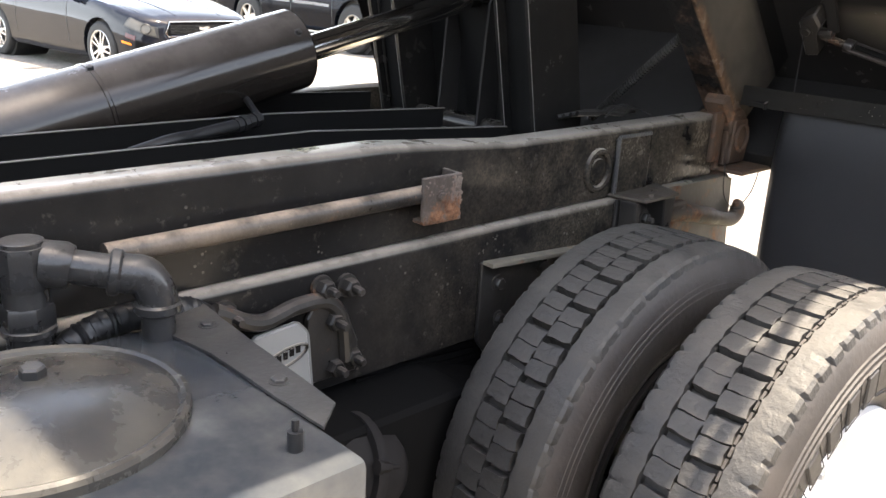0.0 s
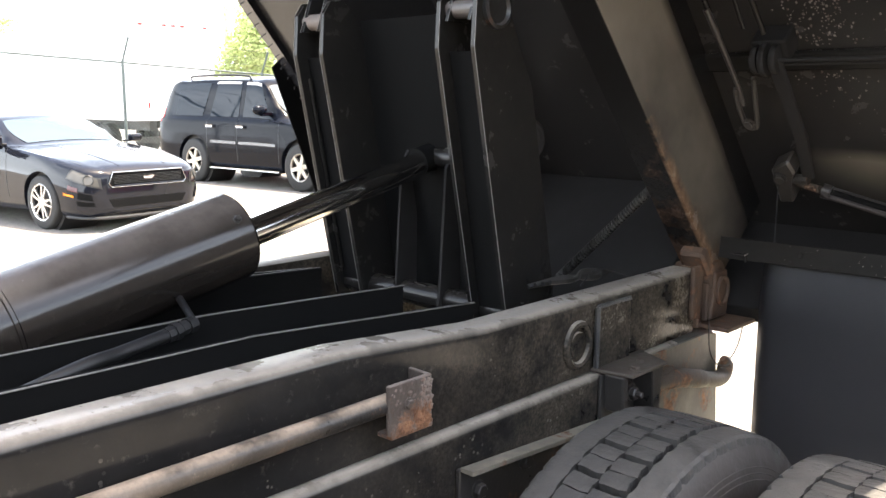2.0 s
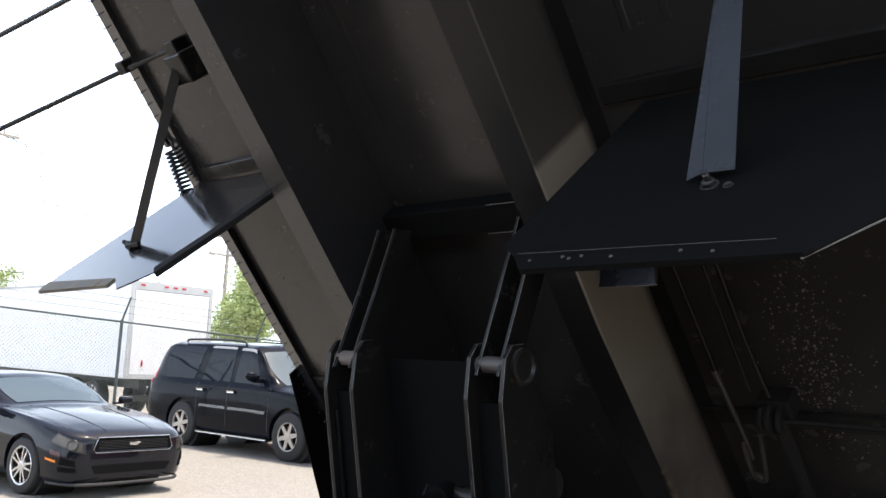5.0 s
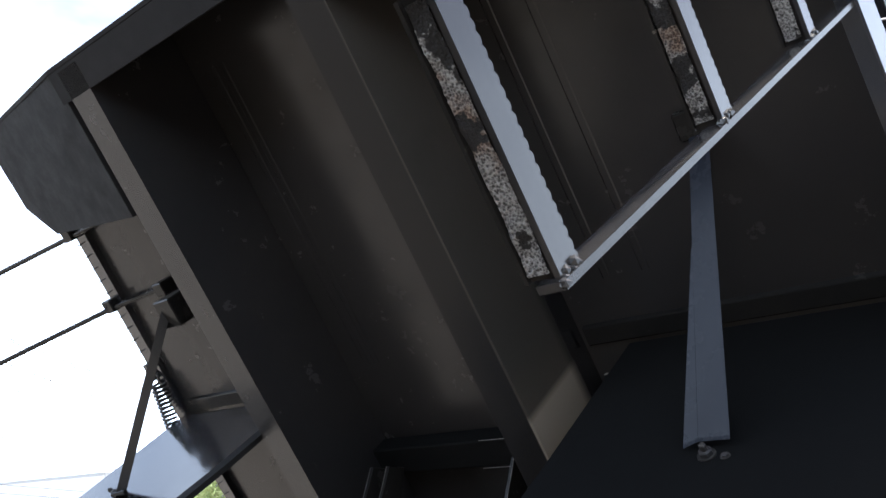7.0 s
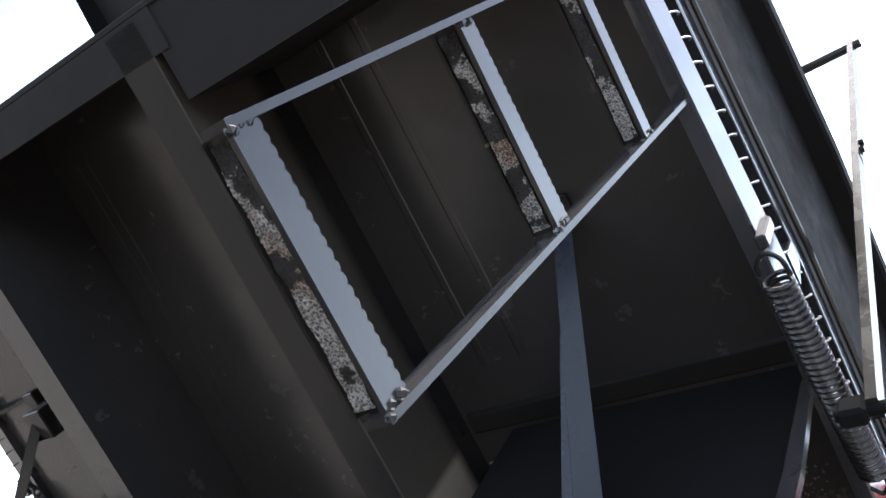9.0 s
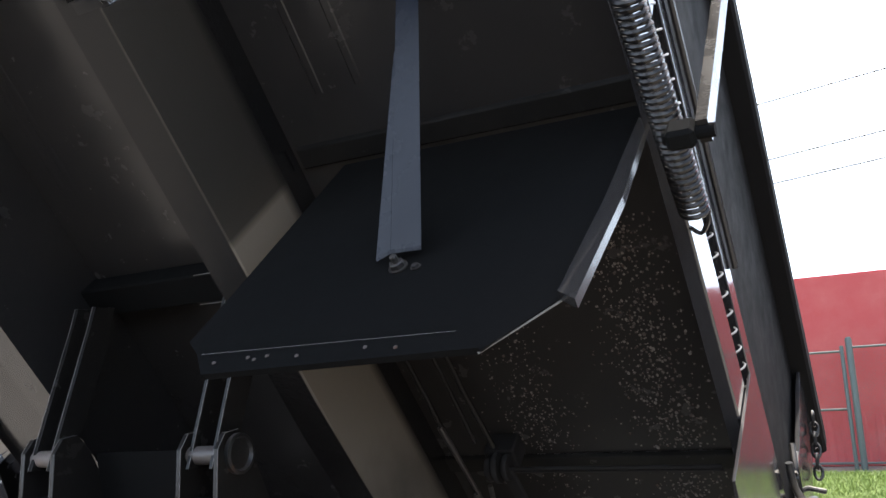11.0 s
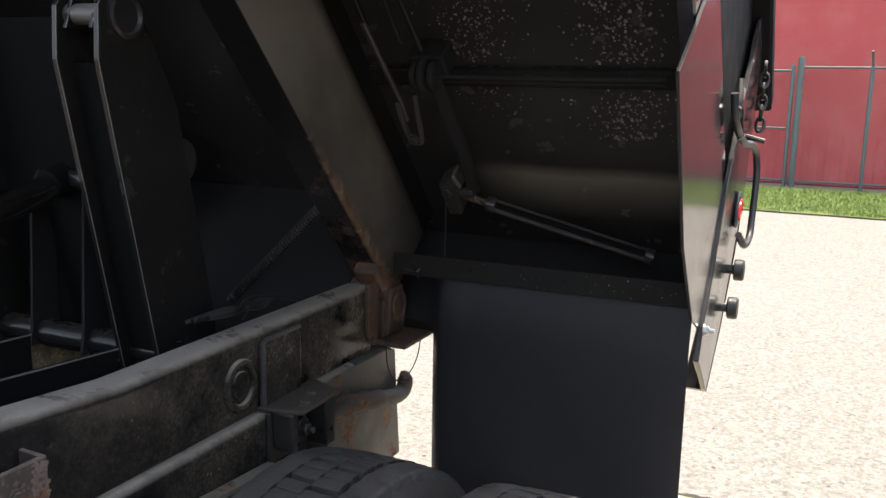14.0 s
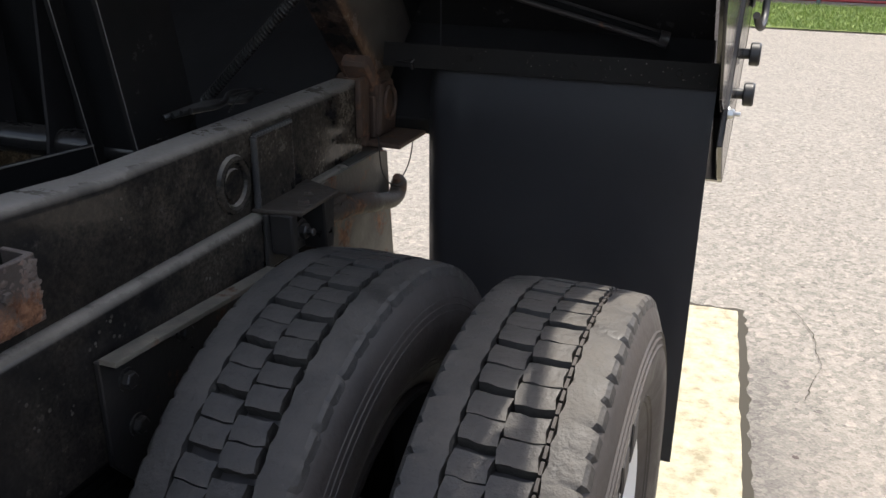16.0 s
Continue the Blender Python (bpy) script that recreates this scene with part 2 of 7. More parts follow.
pipe_black = paint("pipe_black_paint", (0.022, 0.022, 0.023), (0.18, 0.40), dust=(0.20, 0.185, 0.165), dusty=0.12, settle=0.34, grain=0.35, scuff=0.25)
plate_dusty = paint("chipped_plate_paint", (0.032, 0.032, 0.034), (0.22, 0.42), dust=(0.17, 0.155, 0.125), dusty=0.5, settle=0.16, grain=0.5, scuff=0.5, size=9)
tank_paint = paint("tank_grey_paint", (0.027, 0.032, 0.040), (0.05, 0.18), dust=(0.25, 0.235, 0.20), dusty=0.32, settle=0.05, grain=0.14, size=5.5)
lid_paint = paint("tank_lid_paint", (0.035, 0.034, 0.034), (0.14, 0.32), dust=(0.22, 0.195, 0.145), dusty=0.5, settle=0.05, grain=0.25, spec=0.4, size=5.0, scuff=0.3)
cyl_paint = paint("cylinder_paint", (0.018, 0.015, 0.013), (0.09, 0.19), dust=(0.26, 0.22, 0.19), dusty=0.06, settle=0.45, grain=0.05, dull=0.25, patchy=0.6)
dusty_steel = paint("dusty_steel", (0.06, 0.054, 0.045), (0.4, 0.7), dust=(0.38, 0.33, 0.255), dusty=0.9, settle=0.7, rust=0.2, grain=0.4)
chrome = M("chrome", (0.66, 0.64, 0.62), 0.13, 1.0)
alu = M("bare_steel", (0.5, 0.5, 0.5), 0.3, 1.0)
dull_alu = M("dull_hook_steel", (0.26, 0.26, 0.26), 0.45, 0.8)
rubber = paint("tyre_rubber", (0.027, 0.0255, 0.0245), (0.42, 0.7), dust=(0.20, 0.178, 0.15), dusty=0.34, settle=0.34, grain=1.5, scuff=0.6, spec=0.5)
wall_rubber = paint("tyre_sidewall_rubber", (0.035, 0.031, 0.029), (0.45, 0.65), dust=(0.11, 0.088, 0.074), dusty=0.6, settle=0.25, grain=0.5, spec=0.4, scuff=0.3)
flap_rubber = paint("flap_rubber", (0.037, 0.0375, 0.043), (0.36, 0.55), dust=(0.075, 0.072, 0.070), dusty=0.5, settle=0.4, grain=0.12)
hose_rubber = M("hose_rubber", (0.014, 0.014, 0.015), 0.45)
white_rim = paint("white_rim_paint", (0.78, 0.78, 0.77), (0.3, 0.45), dusty=0.15, settle=0.2, grain=0.05)
side_matt = paint("side_matt_black", (0.010, 0.0095, 0.0095), (0.6, 0.8), dust=(0.015, 0.014, 0.014), dusty=0.3, settle=0.2, grain=0.1, spec=0.04, scuff=0.0)
worn_pin = paint("worn_pin_steel", (0.07, 0.06, 0.055), (0.3, 0.55), dust=(0.26, 0.21, 0.18), dusty=0.8, settle=0.3, rust=0.22, grain=0.5)
pin_black = paint("pin_black_paint", (0.014, 0.014, 0.014), (0.25, 0.5), dust=(0.16, 0.13, 0.11), dusty=0.25, settle=0.5, rust=0.10, grain=0.4)
plate_grey = paint("grey_plate_paint", (0.21, 0.215, 0.22), (0.25, 0.45), dust=(0.4, 0.38, 0.33), dusty=0.3, settle=0.3, grain=0.1)
strap_paint = paint("dusty_strap_paint", (0.045, 0.044, 0.042), (0.3, 0.5), dust=(0.17, 0.155, 0.125), dusty=0.5, settle=0.5, rust=0.12, grain=0.8)
mud = M("dried_mud", (0.10, 0.084, 0.072), 0.8)
ln(mud, ramp(mud, nd(mud, "ShaderNodeNewGeometry").outputs["Random Per Island"], [(0.0, (0.06, 0.034, 0.025)), (0.35, (0.09, 0.077, 0.068)), (1.0, (0.21, 0.19, 0.17))]), bsdf(mud).inputs["Base Color"])
spring_steel = M("oily_steel", (0.016, 0.015, 0.0145), 0.26, 0.35)
red_marker = M("red_marker_lens", (0.5, 0.012, 0.01), 0.1)


def sill_material():
    """Black sill paint that has rusted through near the hinge; its web film also paints in ground light."""
    m = M("sill_paint", BLACK, 0.25, spec=0.2)
    v = coords(m)
    t = nd(m, "ShaderNodeTexCoord")
    s = nd(m, "ShaderNodeSeparateXYZ")
    ln(m, t.outputs["Object"], s.inputs[0])
    near = nd(m, "ShaderNodeMapRange")
    near.inputs["From Min"].default_value, near.inputs["From Max"].default_value = -0.60, 0.02
    near.inputs["To Min"].default_value, near.inputs["To Max"].default_value = 0.0, 0.36
    ln(m, s.outputs["Y"], near.inputs["Value"])
    n = noise_tex(m, v, 8, 8, 0.7)
    f = ramp(m, mathn(m, "ADD", n, near.outputs["Result"]), [(0.68, 0.0), (0.93, 0.9)])
    rc = ramp(m, noise_tex(m, v, 45, 5, 0.7), [(0.3, (0.04, 0.022, 0.016)), (0.5, (0.09, 0.05, 0.034)), (0.7, (0.20, 0.13, 0.085))])
    low = nd(m, "ShaderNodeMapRange")
    low.inputs["From Min"].default_value, low.inputs["From Max"].default_value = 0.075, 0.008
    ln(m, s.outputs["Z"], low.inputs["Value"])
    f = mathn(m, "MULTIPLY", f, low.outputs["Result"])
    # pale dust on the outer web; its fades paint in weakening ground light
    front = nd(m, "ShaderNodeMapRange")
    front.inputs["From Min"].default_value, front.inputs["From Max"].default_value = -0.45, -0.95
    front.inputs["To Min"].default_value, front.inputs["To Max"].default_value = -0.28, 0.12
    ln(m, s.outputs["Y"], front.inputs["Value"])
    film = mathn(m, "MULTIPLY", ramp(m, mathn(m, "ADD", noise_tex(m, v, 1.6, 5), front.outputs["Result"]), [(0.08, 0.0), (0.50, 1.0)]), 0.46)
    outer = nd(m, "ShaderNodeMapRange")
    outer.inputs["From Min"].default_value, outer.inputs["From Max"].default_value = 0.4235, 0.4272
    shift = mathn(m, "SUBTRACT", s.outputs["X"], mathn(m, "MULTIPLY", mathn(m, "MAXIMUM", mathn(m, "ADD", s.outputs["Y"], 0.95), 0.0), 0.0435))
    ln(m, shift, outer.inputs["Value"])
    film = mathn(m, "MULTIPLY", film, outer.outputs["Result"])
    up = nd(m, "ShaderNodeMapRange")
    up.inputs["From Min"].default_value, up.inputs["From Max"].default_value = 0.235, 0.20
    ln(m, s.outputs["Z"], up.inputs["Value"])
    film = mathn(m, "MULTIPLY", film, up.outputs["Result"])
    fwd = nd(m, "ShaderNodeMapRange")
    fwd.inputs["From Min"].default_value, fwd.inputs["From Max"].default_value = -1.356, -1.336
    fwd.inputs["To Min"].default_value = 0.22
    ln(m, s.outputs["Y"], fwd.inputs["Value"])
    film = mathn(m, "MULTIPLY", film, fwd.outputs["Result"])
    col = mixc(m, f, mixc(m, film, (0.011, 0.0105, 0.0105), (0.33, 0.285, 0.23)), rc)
    # bright rust along the lower outer corner
    corner = nd(m, "ShaderNodeMapRange")
    corner.inputs["From Min"].default_value, corner.inputs["From Max"].default_value = 0.416, 0.423
    ln(m, shift, corner.inputs["Value"])
    foot = nd(m, "ShaderNodeMapRange")
    foot.inputs["From Min"].default_value, foot.inputs["From Max"].default_value = 0.030, 0.006
    ln(m, mathn(m, "ADD", s.outputs["Z"], mathn(m, "MULTIPLY", mathn(m, "SUBTRACT", n, 0.5), 0.05)), foot.inputs["Value"])
    rear = nd(m, "ShaderNodeMapRange")
    rear.inputs["From Min"].default_value, rear.inputs["From Max"].default_value = -0.75, -0.08
    rear.inputs["To Min"].default_value, rear.inputs["To Max"].default_value = -0.12, 0.55
    ln(m, s.outputs["Y"], rear.inputs["Value"])
    edge = ramp(m, mathn(m, "ADD", noise_tex(m, v, 13, 6, 0.7), rear.outputs["Result"]), [(0.55, 0.0), (0.75, 0.95)])
    edge = mathn(m, "MULTIPLY", edge, mathn(m, "MULTIPLY", corner.outputs["Result"], foot.outputs["Result"]))
    col = mixc(m, edge, col, ramp(m, noise_tex(m, v, 30, 6, 0.7), [(0.3, (0.085, 0.048, 0.032)), (0.55, (0.18, 0.112, 0.07)), (0.75, (0.32, 0.23, 0.155))]))
    ln(m, col, bsdf(m).inputs["Base Color"])
    ln(m, mathn(m, "MAXIMUM", ramp(m, noise_tex(m, v, 12, 5), [(0.3, 0.12), (0.75, 0.26)]), mathn(m, "MULTIPLY", f, 0.85)), bsdf(m).inputs["Roughness"])
    ln(m, bump(m, noise_tex(m, v, 60, 5), 0.12, 0.004), bsdf(m).inputs["Normal"])
    return m


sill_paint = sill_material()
tube_worn = paint("worn_brown_tube_paint", (0.022, 0.018, 0.017), (0.25, 0.5), dust=(0.10, 0.078, 0.07), dusty=0.5, settle=0.3, rust=0.14, grain=0.8, scuff=0.6, size=12)
bar_black = paint("bar_brown_black_paint", (0.010, 0.009, 0.008), (0.5, 0.8), dust=(0.026, 0.022, 0.019), dusty=0.5, settle=0.2, grain=0.5, spec=0.15, scuff=0.3)
hook_steel = paint("brown_hook_steel", (0.036, 0.028, 0.022), (0.45, 0.7), dust=(0.17, 0.135, 0.105), dusty=0.7, settle=0.45, rust=0.20, grain=1.0, scuff=0.5, size=8)
dusty_hose = paint("dusty_hose", (0.014, 0.0135, 0.013), (0.3, 0.5), dust=(0.085, 0.075, 0.065), dusty=0.3, settle=0.5, grain=0.2)


bright_steel = paint("bright_steel", (0.50, 0.52, 0.55), (0.24, 0.34), dust=(0.40, 0.39, 0.38), dusty=0.12, settle=0.1, grain=0.02, scuff=0.03)
bsdf(bright_steel).inputs["Metallic"].default_value = 0.85


def crust_material():
    """Dried grey dirt, pitted and broken, rusty in places, with the black channel showing through."""
    m = M("dirt_crust", (0.2, 0.18, 0.16), 0.85)
    v = coords(m)
    vo = nd(m, "ShaderNodeTexVoronoi")
    vo.inputs["Scale"].default_value = 380
    ln(m, v, vo.inputs["Vector"])
    pits = mathn(m, "ADD", mathn(m, "MULTIPLY", noise_tex(m, v, 260, 5, 0.7), 0.6), mathn(m, "MULTIPLY", vo.outputs["Distance"], 0.5))
    col = ramp(m, pits, [(0.34, (0.04, 0.036, 0.033)), (0.50, (0.16, 0.155, 0.15)), (0.68, (0.38, 0.37, 0.355))])
    rf = ramp(m, noise_tex(m, v, 15, 4), [(0.56, 0.0), (0.66, 0.8)])
    rc = ramp(m, pits, [(0.36, (0.03, 0.015, 0.01)), (0.55, (0.14, 0.07, 0.04)), (0.7, (0.30, 0.20, 0.13))])
    col = mixc(m, rf, col, rc)
    gap = ramp(m, noise_tex(m, v, 26, 4, 0.6), [(0.47, 1.0), (0.50, 0.0)])
    col = mixc(m, gap, col, (0.016, 0.014, 0.013))
    ln(m, col, bsdf(m).inputs["Base Color"])
    ln(m, bump(m, pits, 1.0, 0.006), bsdf(m).inputs["Normal"])
    return m


crust = crust_material()

holder_steel = paint("pitted_holder_steel", (0.060, 0.047, 0.040), (0.5, 0.8), dust=(0.25, 0.20, 0.17), dusty=0.9, settle=0.8, rust=0.30, grain=1.6, scuff=0.6)
# black paint tinted blue in place of the sky it mirrors
brace_paint = paint("brace_sky_tinted_paint", (0.014, 0.017, 0.025), (0.20, 0.34), dusty=0.06, settle=0.06, grain=0.05, spec=0.26)
skirt_black = paint("skirt_black_paint", (0.028, 0.026, 0.027), (0.10, 0.18), dusty=0.04, settle=0.05, grain=0.012, spec=0.38, scuff=0.03)
scale_rust = paint("rust_scale", (0.10, 0.075, 0.062), (0.6, 0.9), dust=(0.34, 0.29, 0.26), dusty=0.9, settle=0.4, rust=0.40, grain=1.5, scuff=0.6, size=14)
guard_black = paint("guard_black_paint", (0.022, 0.022, 0.025), (0.06, 0.14), dusty=0.06, settle=0.10, grain=0.03, spec=1.0)
dull_black = paint("dull_black_paint", (0.020, 0.019, 0.019), (0.6, 0.85), dust=(0.03, 0.027, 0.025), dusty=0.3, settle=0.2, grain=0.1, spec=0.08)


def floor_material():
    """Black floor paint with a pale band painted in for the sunlit ground mirrored behind the wheels."""
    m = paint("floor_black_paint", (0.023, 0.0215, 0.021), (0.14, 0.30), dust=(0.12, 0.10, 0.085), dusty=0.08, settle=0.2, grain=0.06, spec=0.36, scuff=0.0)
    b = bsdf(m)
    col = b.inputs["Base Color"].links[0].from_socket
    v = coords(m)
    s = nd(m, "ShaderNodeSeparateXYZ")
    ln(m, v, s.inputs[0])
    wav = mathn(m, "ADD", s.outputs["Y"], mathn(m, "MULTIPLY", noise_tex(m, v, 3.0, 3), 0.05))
    # pale band put into the colour for mirrored sunlit ground
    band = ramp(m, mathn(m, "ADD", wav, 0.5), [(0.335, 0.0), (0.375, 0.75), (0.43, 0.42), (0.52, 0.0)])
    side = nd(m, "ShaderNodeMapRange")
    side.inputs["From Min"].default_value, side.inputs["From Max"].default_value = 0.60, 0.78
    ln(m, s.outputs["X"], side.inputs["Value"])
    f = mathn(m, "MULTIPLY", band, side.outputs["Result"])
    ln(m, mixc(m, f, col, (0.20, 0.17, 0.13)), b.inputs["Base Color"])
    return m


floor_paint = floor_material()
letter_rubber = paint("lettering_rubber", (0.026, 0.023, 0.022), (0.5, 0.7), dust=(0.07, 0.06, 0.05), dusty=0.4, settle=0.2, grain=0.4)
# pale colour for worn edges and for glints drawn along plate edges
worn_glint_edge = M("worn_glint_line", (0.18, 0.168, 0.155), 0.5, 0.3)
# blacker copy of the dull paint, with the shade of deep places painted in
shade_black = paint("shade_black_paint", (0.008, 0.008, 0.008), (0.8, 0.95), dust=(0.015, 0.014, 0.013), dusty=0.3, settle=0.1, grain=0.1, spec=0.02)

# ---- ground ----
def ground_mat():
    m = M("sunlit_asphalt", (0.3, 0.28, 0.26), 0.9)
    v = coords(m)
    vo = nd(m, "ShaderNodeTexVoronoi")
    vo.inputs["Scale"].default_value = 120
    ln(m, v, vo.inputs["Vector"])
    stone = ramp(m, vo.outputs["Color"], [(0.0, (0.07, 0.062, 0.055)), (0.3, (0.21, 0.192, 0.168)), (0.7, (0.33, 0.305, 0.265)), (1.0, (0.50, 0.43, 0.37))])
    vc = nd(m, "ShaderNodeTexVoronoi")
    vc.inputs["Scale"].default_value = 46
    ln(m, v, vc.inputs["Vector"])
    stone = mixc(m, 0.52, stone, ramp(m, vc.outputs["Color"], [(0.0, (0.05, 0.045, 0.04)), (0.4, (0.24, 0.215, 0.19)), (0.8, (0.40, 0.355, 0.31)), (1.0, (0.56, 0.47, 0.40))]))
    big = noise_tex(m, v, 0.35, 5)
    col = mixc(m, ramp(m, big, [(0.35, 0.0), (0.7, 0.35)]), stone, (0.33, 0.30, 0.265))
    streak = noise_tex(m, coords(m, (0.25, 2.5, 1)), 1.0, 4)
    col = mixc(m, ramp(m, streak, [(0.45, 0.0), (0.8, 0.3)]), col, (0.25, 0.22, 0.2))
    col = mixc(m, 1.0, col, (0.70, 0.708, 0.703), "MULTIPLY")
    # grey dirt washed out beside the slab
    s = nd(m, "ShaderNodeSeparateXYZ")
    ln(m, v, s.inputs[0])
    dx = mathn(m, "MULTIPLY", mathn(m, "SUBTRACT", s.outputs["X"], 1.38), 2.2)
    dy = mathn(m, "MULTIPLY", mathn(m, "SUBTRACT", s.outputs["Y"], 3.2), 0.75)
    far = mathn(m, "SQRT", mathn(m, "ADD", mathn(m, "MULTIPLY", dx, dx), mathn(m, "MULTIPLY", dy, dy)))
    far = mathn(m, "ADD", far, mathn(m, "MULTIPLY", noise_tex(m, v, 5, 5), 0.7))
    col = mixc(m, ramp(m, far, [(0.55, 0.85), (1.35, 0.0)]), col, mixc(m, 1.0, col, (0.62, 0.63, 0.65), "MULTIPLY"))
    # scattered dark grit
    gv = nd(m, "ShaderNodeTexVoronoi")
    gv.inputs["Scale"].default_value = 7
    ln(m, v, gv.inputs["Vector"])
    grit = mathn(m, "MULTIPLY", mathn(m, "LESS_THAN", gv.outputs["Distance"], 0.075), ramp(m, noise_tex(m, v, 2.3, 2), [(0.5, 0.0), (0.54, 0.85)]))
    col = mixc(m, grit, col, (0.05, 0.035, 0.03))
    ln(m, col, bsdf(m).inputs["Base Color"])
    ln(m, bump(m, vo.outputs["Distance"], 0.5, 0.006), bsdf(m).inputs["Normal"])
    return m


asphalt = ground_mat()
bm = bmesh.new()
bmesh.ops.create_grid(bm, x_segments=8, y_segments=8, size=600)
tagged(part("ground", bm, asphalt), "sunlit pale asphalt yard with exposed aggregate", "ground", kind="structure")

# ---- truck chassis ----
chassis = thing("truck_chassis", "black dusty truck frame with rusty rear hinge brackets", "truck frame")


def top_z(y):
    """Upper face of the hoist subframe, which steps down towards the hinge."""
    return 1.203 if y < 1.35 else (1.203 - 0.026 * min(1, (y - 1.35) / 0.35))


for sx, side in ((1, "left"), (-1, "right")):
    # main frame rail: a channel that opens inwards
    bm = bmesh.new()
    prof = [(0.472, 0.765)] + [(0.454 + 0.018 * math.cos(a), 0.990 + 0.018 * math.sin(a)) for a in (0, 0.262, 0.524, 0.785, 1.047, 1.309, 1.571)] + [(0.352, 1.008), (0.352, 0.998), (0.462, 0.998), (0.462, 0.775), (0.352, 0.775), (0.352, 0.765)]
    prism(bm, [(x * sx, z) for x, z in prof], "y", -2.4, 2.42)
    part("frame_rail", bm, frame_black, chassis, smooth=30)
    bm = bmesh.new()
    prism(bm, [(x * sx, z) for x, z in prof], "y", 2.423, 2.60)
    part("frame_rail_end", bm, strap_paint, chassis, "dust covered rail end", smooth=30)
    # subframe rail on top of it, with a small step in height
    bm = bmesh.new()
    ys = [-1.6, 0.0, 1.0, 1.35, 1.44, 1.53, 1.62, 1.70, 2.0, 2.525]
    rows = []
    for y in ys:
        zt = top_z(y)
        pr = [(0.450, 1.011)] + [(0.431 + 0.019 * math.cos(a), zt - 0.019 + 0.019 * math.sin(a)) for a in (0, 0.262, 0.524, 0.785, 1.047, 1.309, 1.571)]
        pr += [(0.385, zt), (0.378, zt - 0.004), (0.375, zt - 0.012), (0.375, 1.011)]
        rows.append([bm.verts.new((x * sx, y, z)) for x, z in pr])
    for a in range(len(rows) - 1):
        for q in range(len(pr)):
            bm.faces.new((rows[a][q], rows[a][(q + 1) % len(pr)], rows[a + 1][(q + 1) % len(pr)], rows[a + 1][q]))
    bm.faces.new(rows[0])
    bm.faces.new(rows[-1])
    part("subframe_rail", bm, frame_black, chassis, smooth=30)
    # thin plate inside, on which the hoist stands
    bm = bmesh.new()
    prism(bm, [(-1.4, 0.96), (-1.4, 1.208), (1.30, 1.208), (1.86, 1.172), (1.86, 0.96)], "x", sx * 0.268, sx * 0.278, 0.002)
    part("hoist_frame_plate", bm, shade_black, chassis)
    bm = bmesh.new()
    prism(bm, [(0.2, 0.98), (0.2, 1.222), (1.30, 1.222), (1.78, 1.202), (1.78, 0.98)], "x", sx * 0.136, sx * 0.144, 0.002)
    part("hoist_frame_plate", bm, shade_black, chassis)
    # thin bright tubes drawn in where the upper edges catch light
    for pts, x in (([(-1.4, 1.208), (1.30, 1.208), (1.86, 1.172)], 0.2785), ([(0.2, 1.222), (1.30, 1.222), (1.78, 1.202)], 0.1445)):
        bm = bmesh.new()
        tube(bm, [(sx * x, y, z - 0.001) for y, z in pts], 0.0016, 6)
        part("worn_glint_edge", bm, worn_glint_edge, chassis, "bright line along the upper edge, its glint painted in")
    # rear hinge: end plate, cheek, pin
    bm = bmesh.new()
    box(bm, (sx * 0.40, 2.528, 1.02), (sx * 0.462, 2.548, 1.178), 0.004)
    box(bm, (sx * 0.452, 2.49, 1.05), (sx * 0.466, 2.53, 1.186), 0.003)
    box(bm, (sx * 0.425, 2.556, 1.035), (sx * 0.470, 2.572, 1.135), 0.003)
    box(bm, (sx * 0.30, 2.532, 1.022), (sx * 0.545, 2.70, 1.034), 0.003)
    prism(bm, [(2.560, 1.040), (2.650, 1.040), (2.662, 1.10), (2.640, 1.165), (2.575, 1.165)], "x", sx * 0.445, sx * 0.481, 0.004)
    part("hinge_bracket", bm, rust, chassis, "rusted steel hinge bracket")
    bm = bmesh.new()
    prism(bm, [(2.55, 1.06), (2.66, 1.07), (2.68, 1.09), (2.66, 1.13), (2.60, 1.14), (2.55, 1.13)], "x", sx * 0.30, sx * 0.33, 0.004)
    part("inner_cheek", bm, pin_black, chassis)
    bm = bmesh.new()
    tube(bm, [(sx * 0.484, 2.612 + 0.030 * math.cos(6.2832 * k / 20), 1.112 + 0.036 * math.sin(6.2832 * k / 20)) for k in range(21)], [0.006 + 0.0015 * noise.noise((k * 1.7, 3, 1)) for k in range(21)], 7, False)
    part("weld_ring", bm, rust, chassis, smooth=True)
    bm = bmesh.new()
    cyl(bm, (sx * 0.29, 2.60, 1.15), (sx * 0.40, 2.60, 1.15), 0.026, 18)
    part("hinge_pin", bm, rust, chassis, smooth=True)
# plate added to close the frame below the hoist against light and sunlit ground
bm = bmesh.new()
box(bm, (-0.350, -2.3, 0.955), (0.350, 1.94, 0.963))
part("shade_plate", bm, shade_black, chassis, "added black plate that hides lit ground between the rails")
# cross members
for y, z0, z1 in ((-0.9, 0.80, 0.98), (0.35, 0.80, 0.98), (1.10, 0.79, 0.96), (2.66, 0.78, 1.0)):
    bm = bmesh.new()
    prism(bm, [(y - 0.04, z0), (y + 0.04, z0), (y + 0.04, z0 + 0.01), (y - 0.03, z0 + 0.01), (y - 0.03, z1 - 0.01), (y + 0.04, z1 - 0.01), (y + 0.04, z1), (y - 0.04, z1)], "x", -0.42, 0.42, 0.002)
    part("cross_member", bm, frame_black, chassis)
bm = bmesh.new()
tube(bm, [(-0.30, 2.0, 1.12), (0.30, 2.0, 1.12)], 0.030, 20)
part("hoist_pivot_shaft", bm, arm_black, chassis, smooth=True)

bm = bmesh.new()
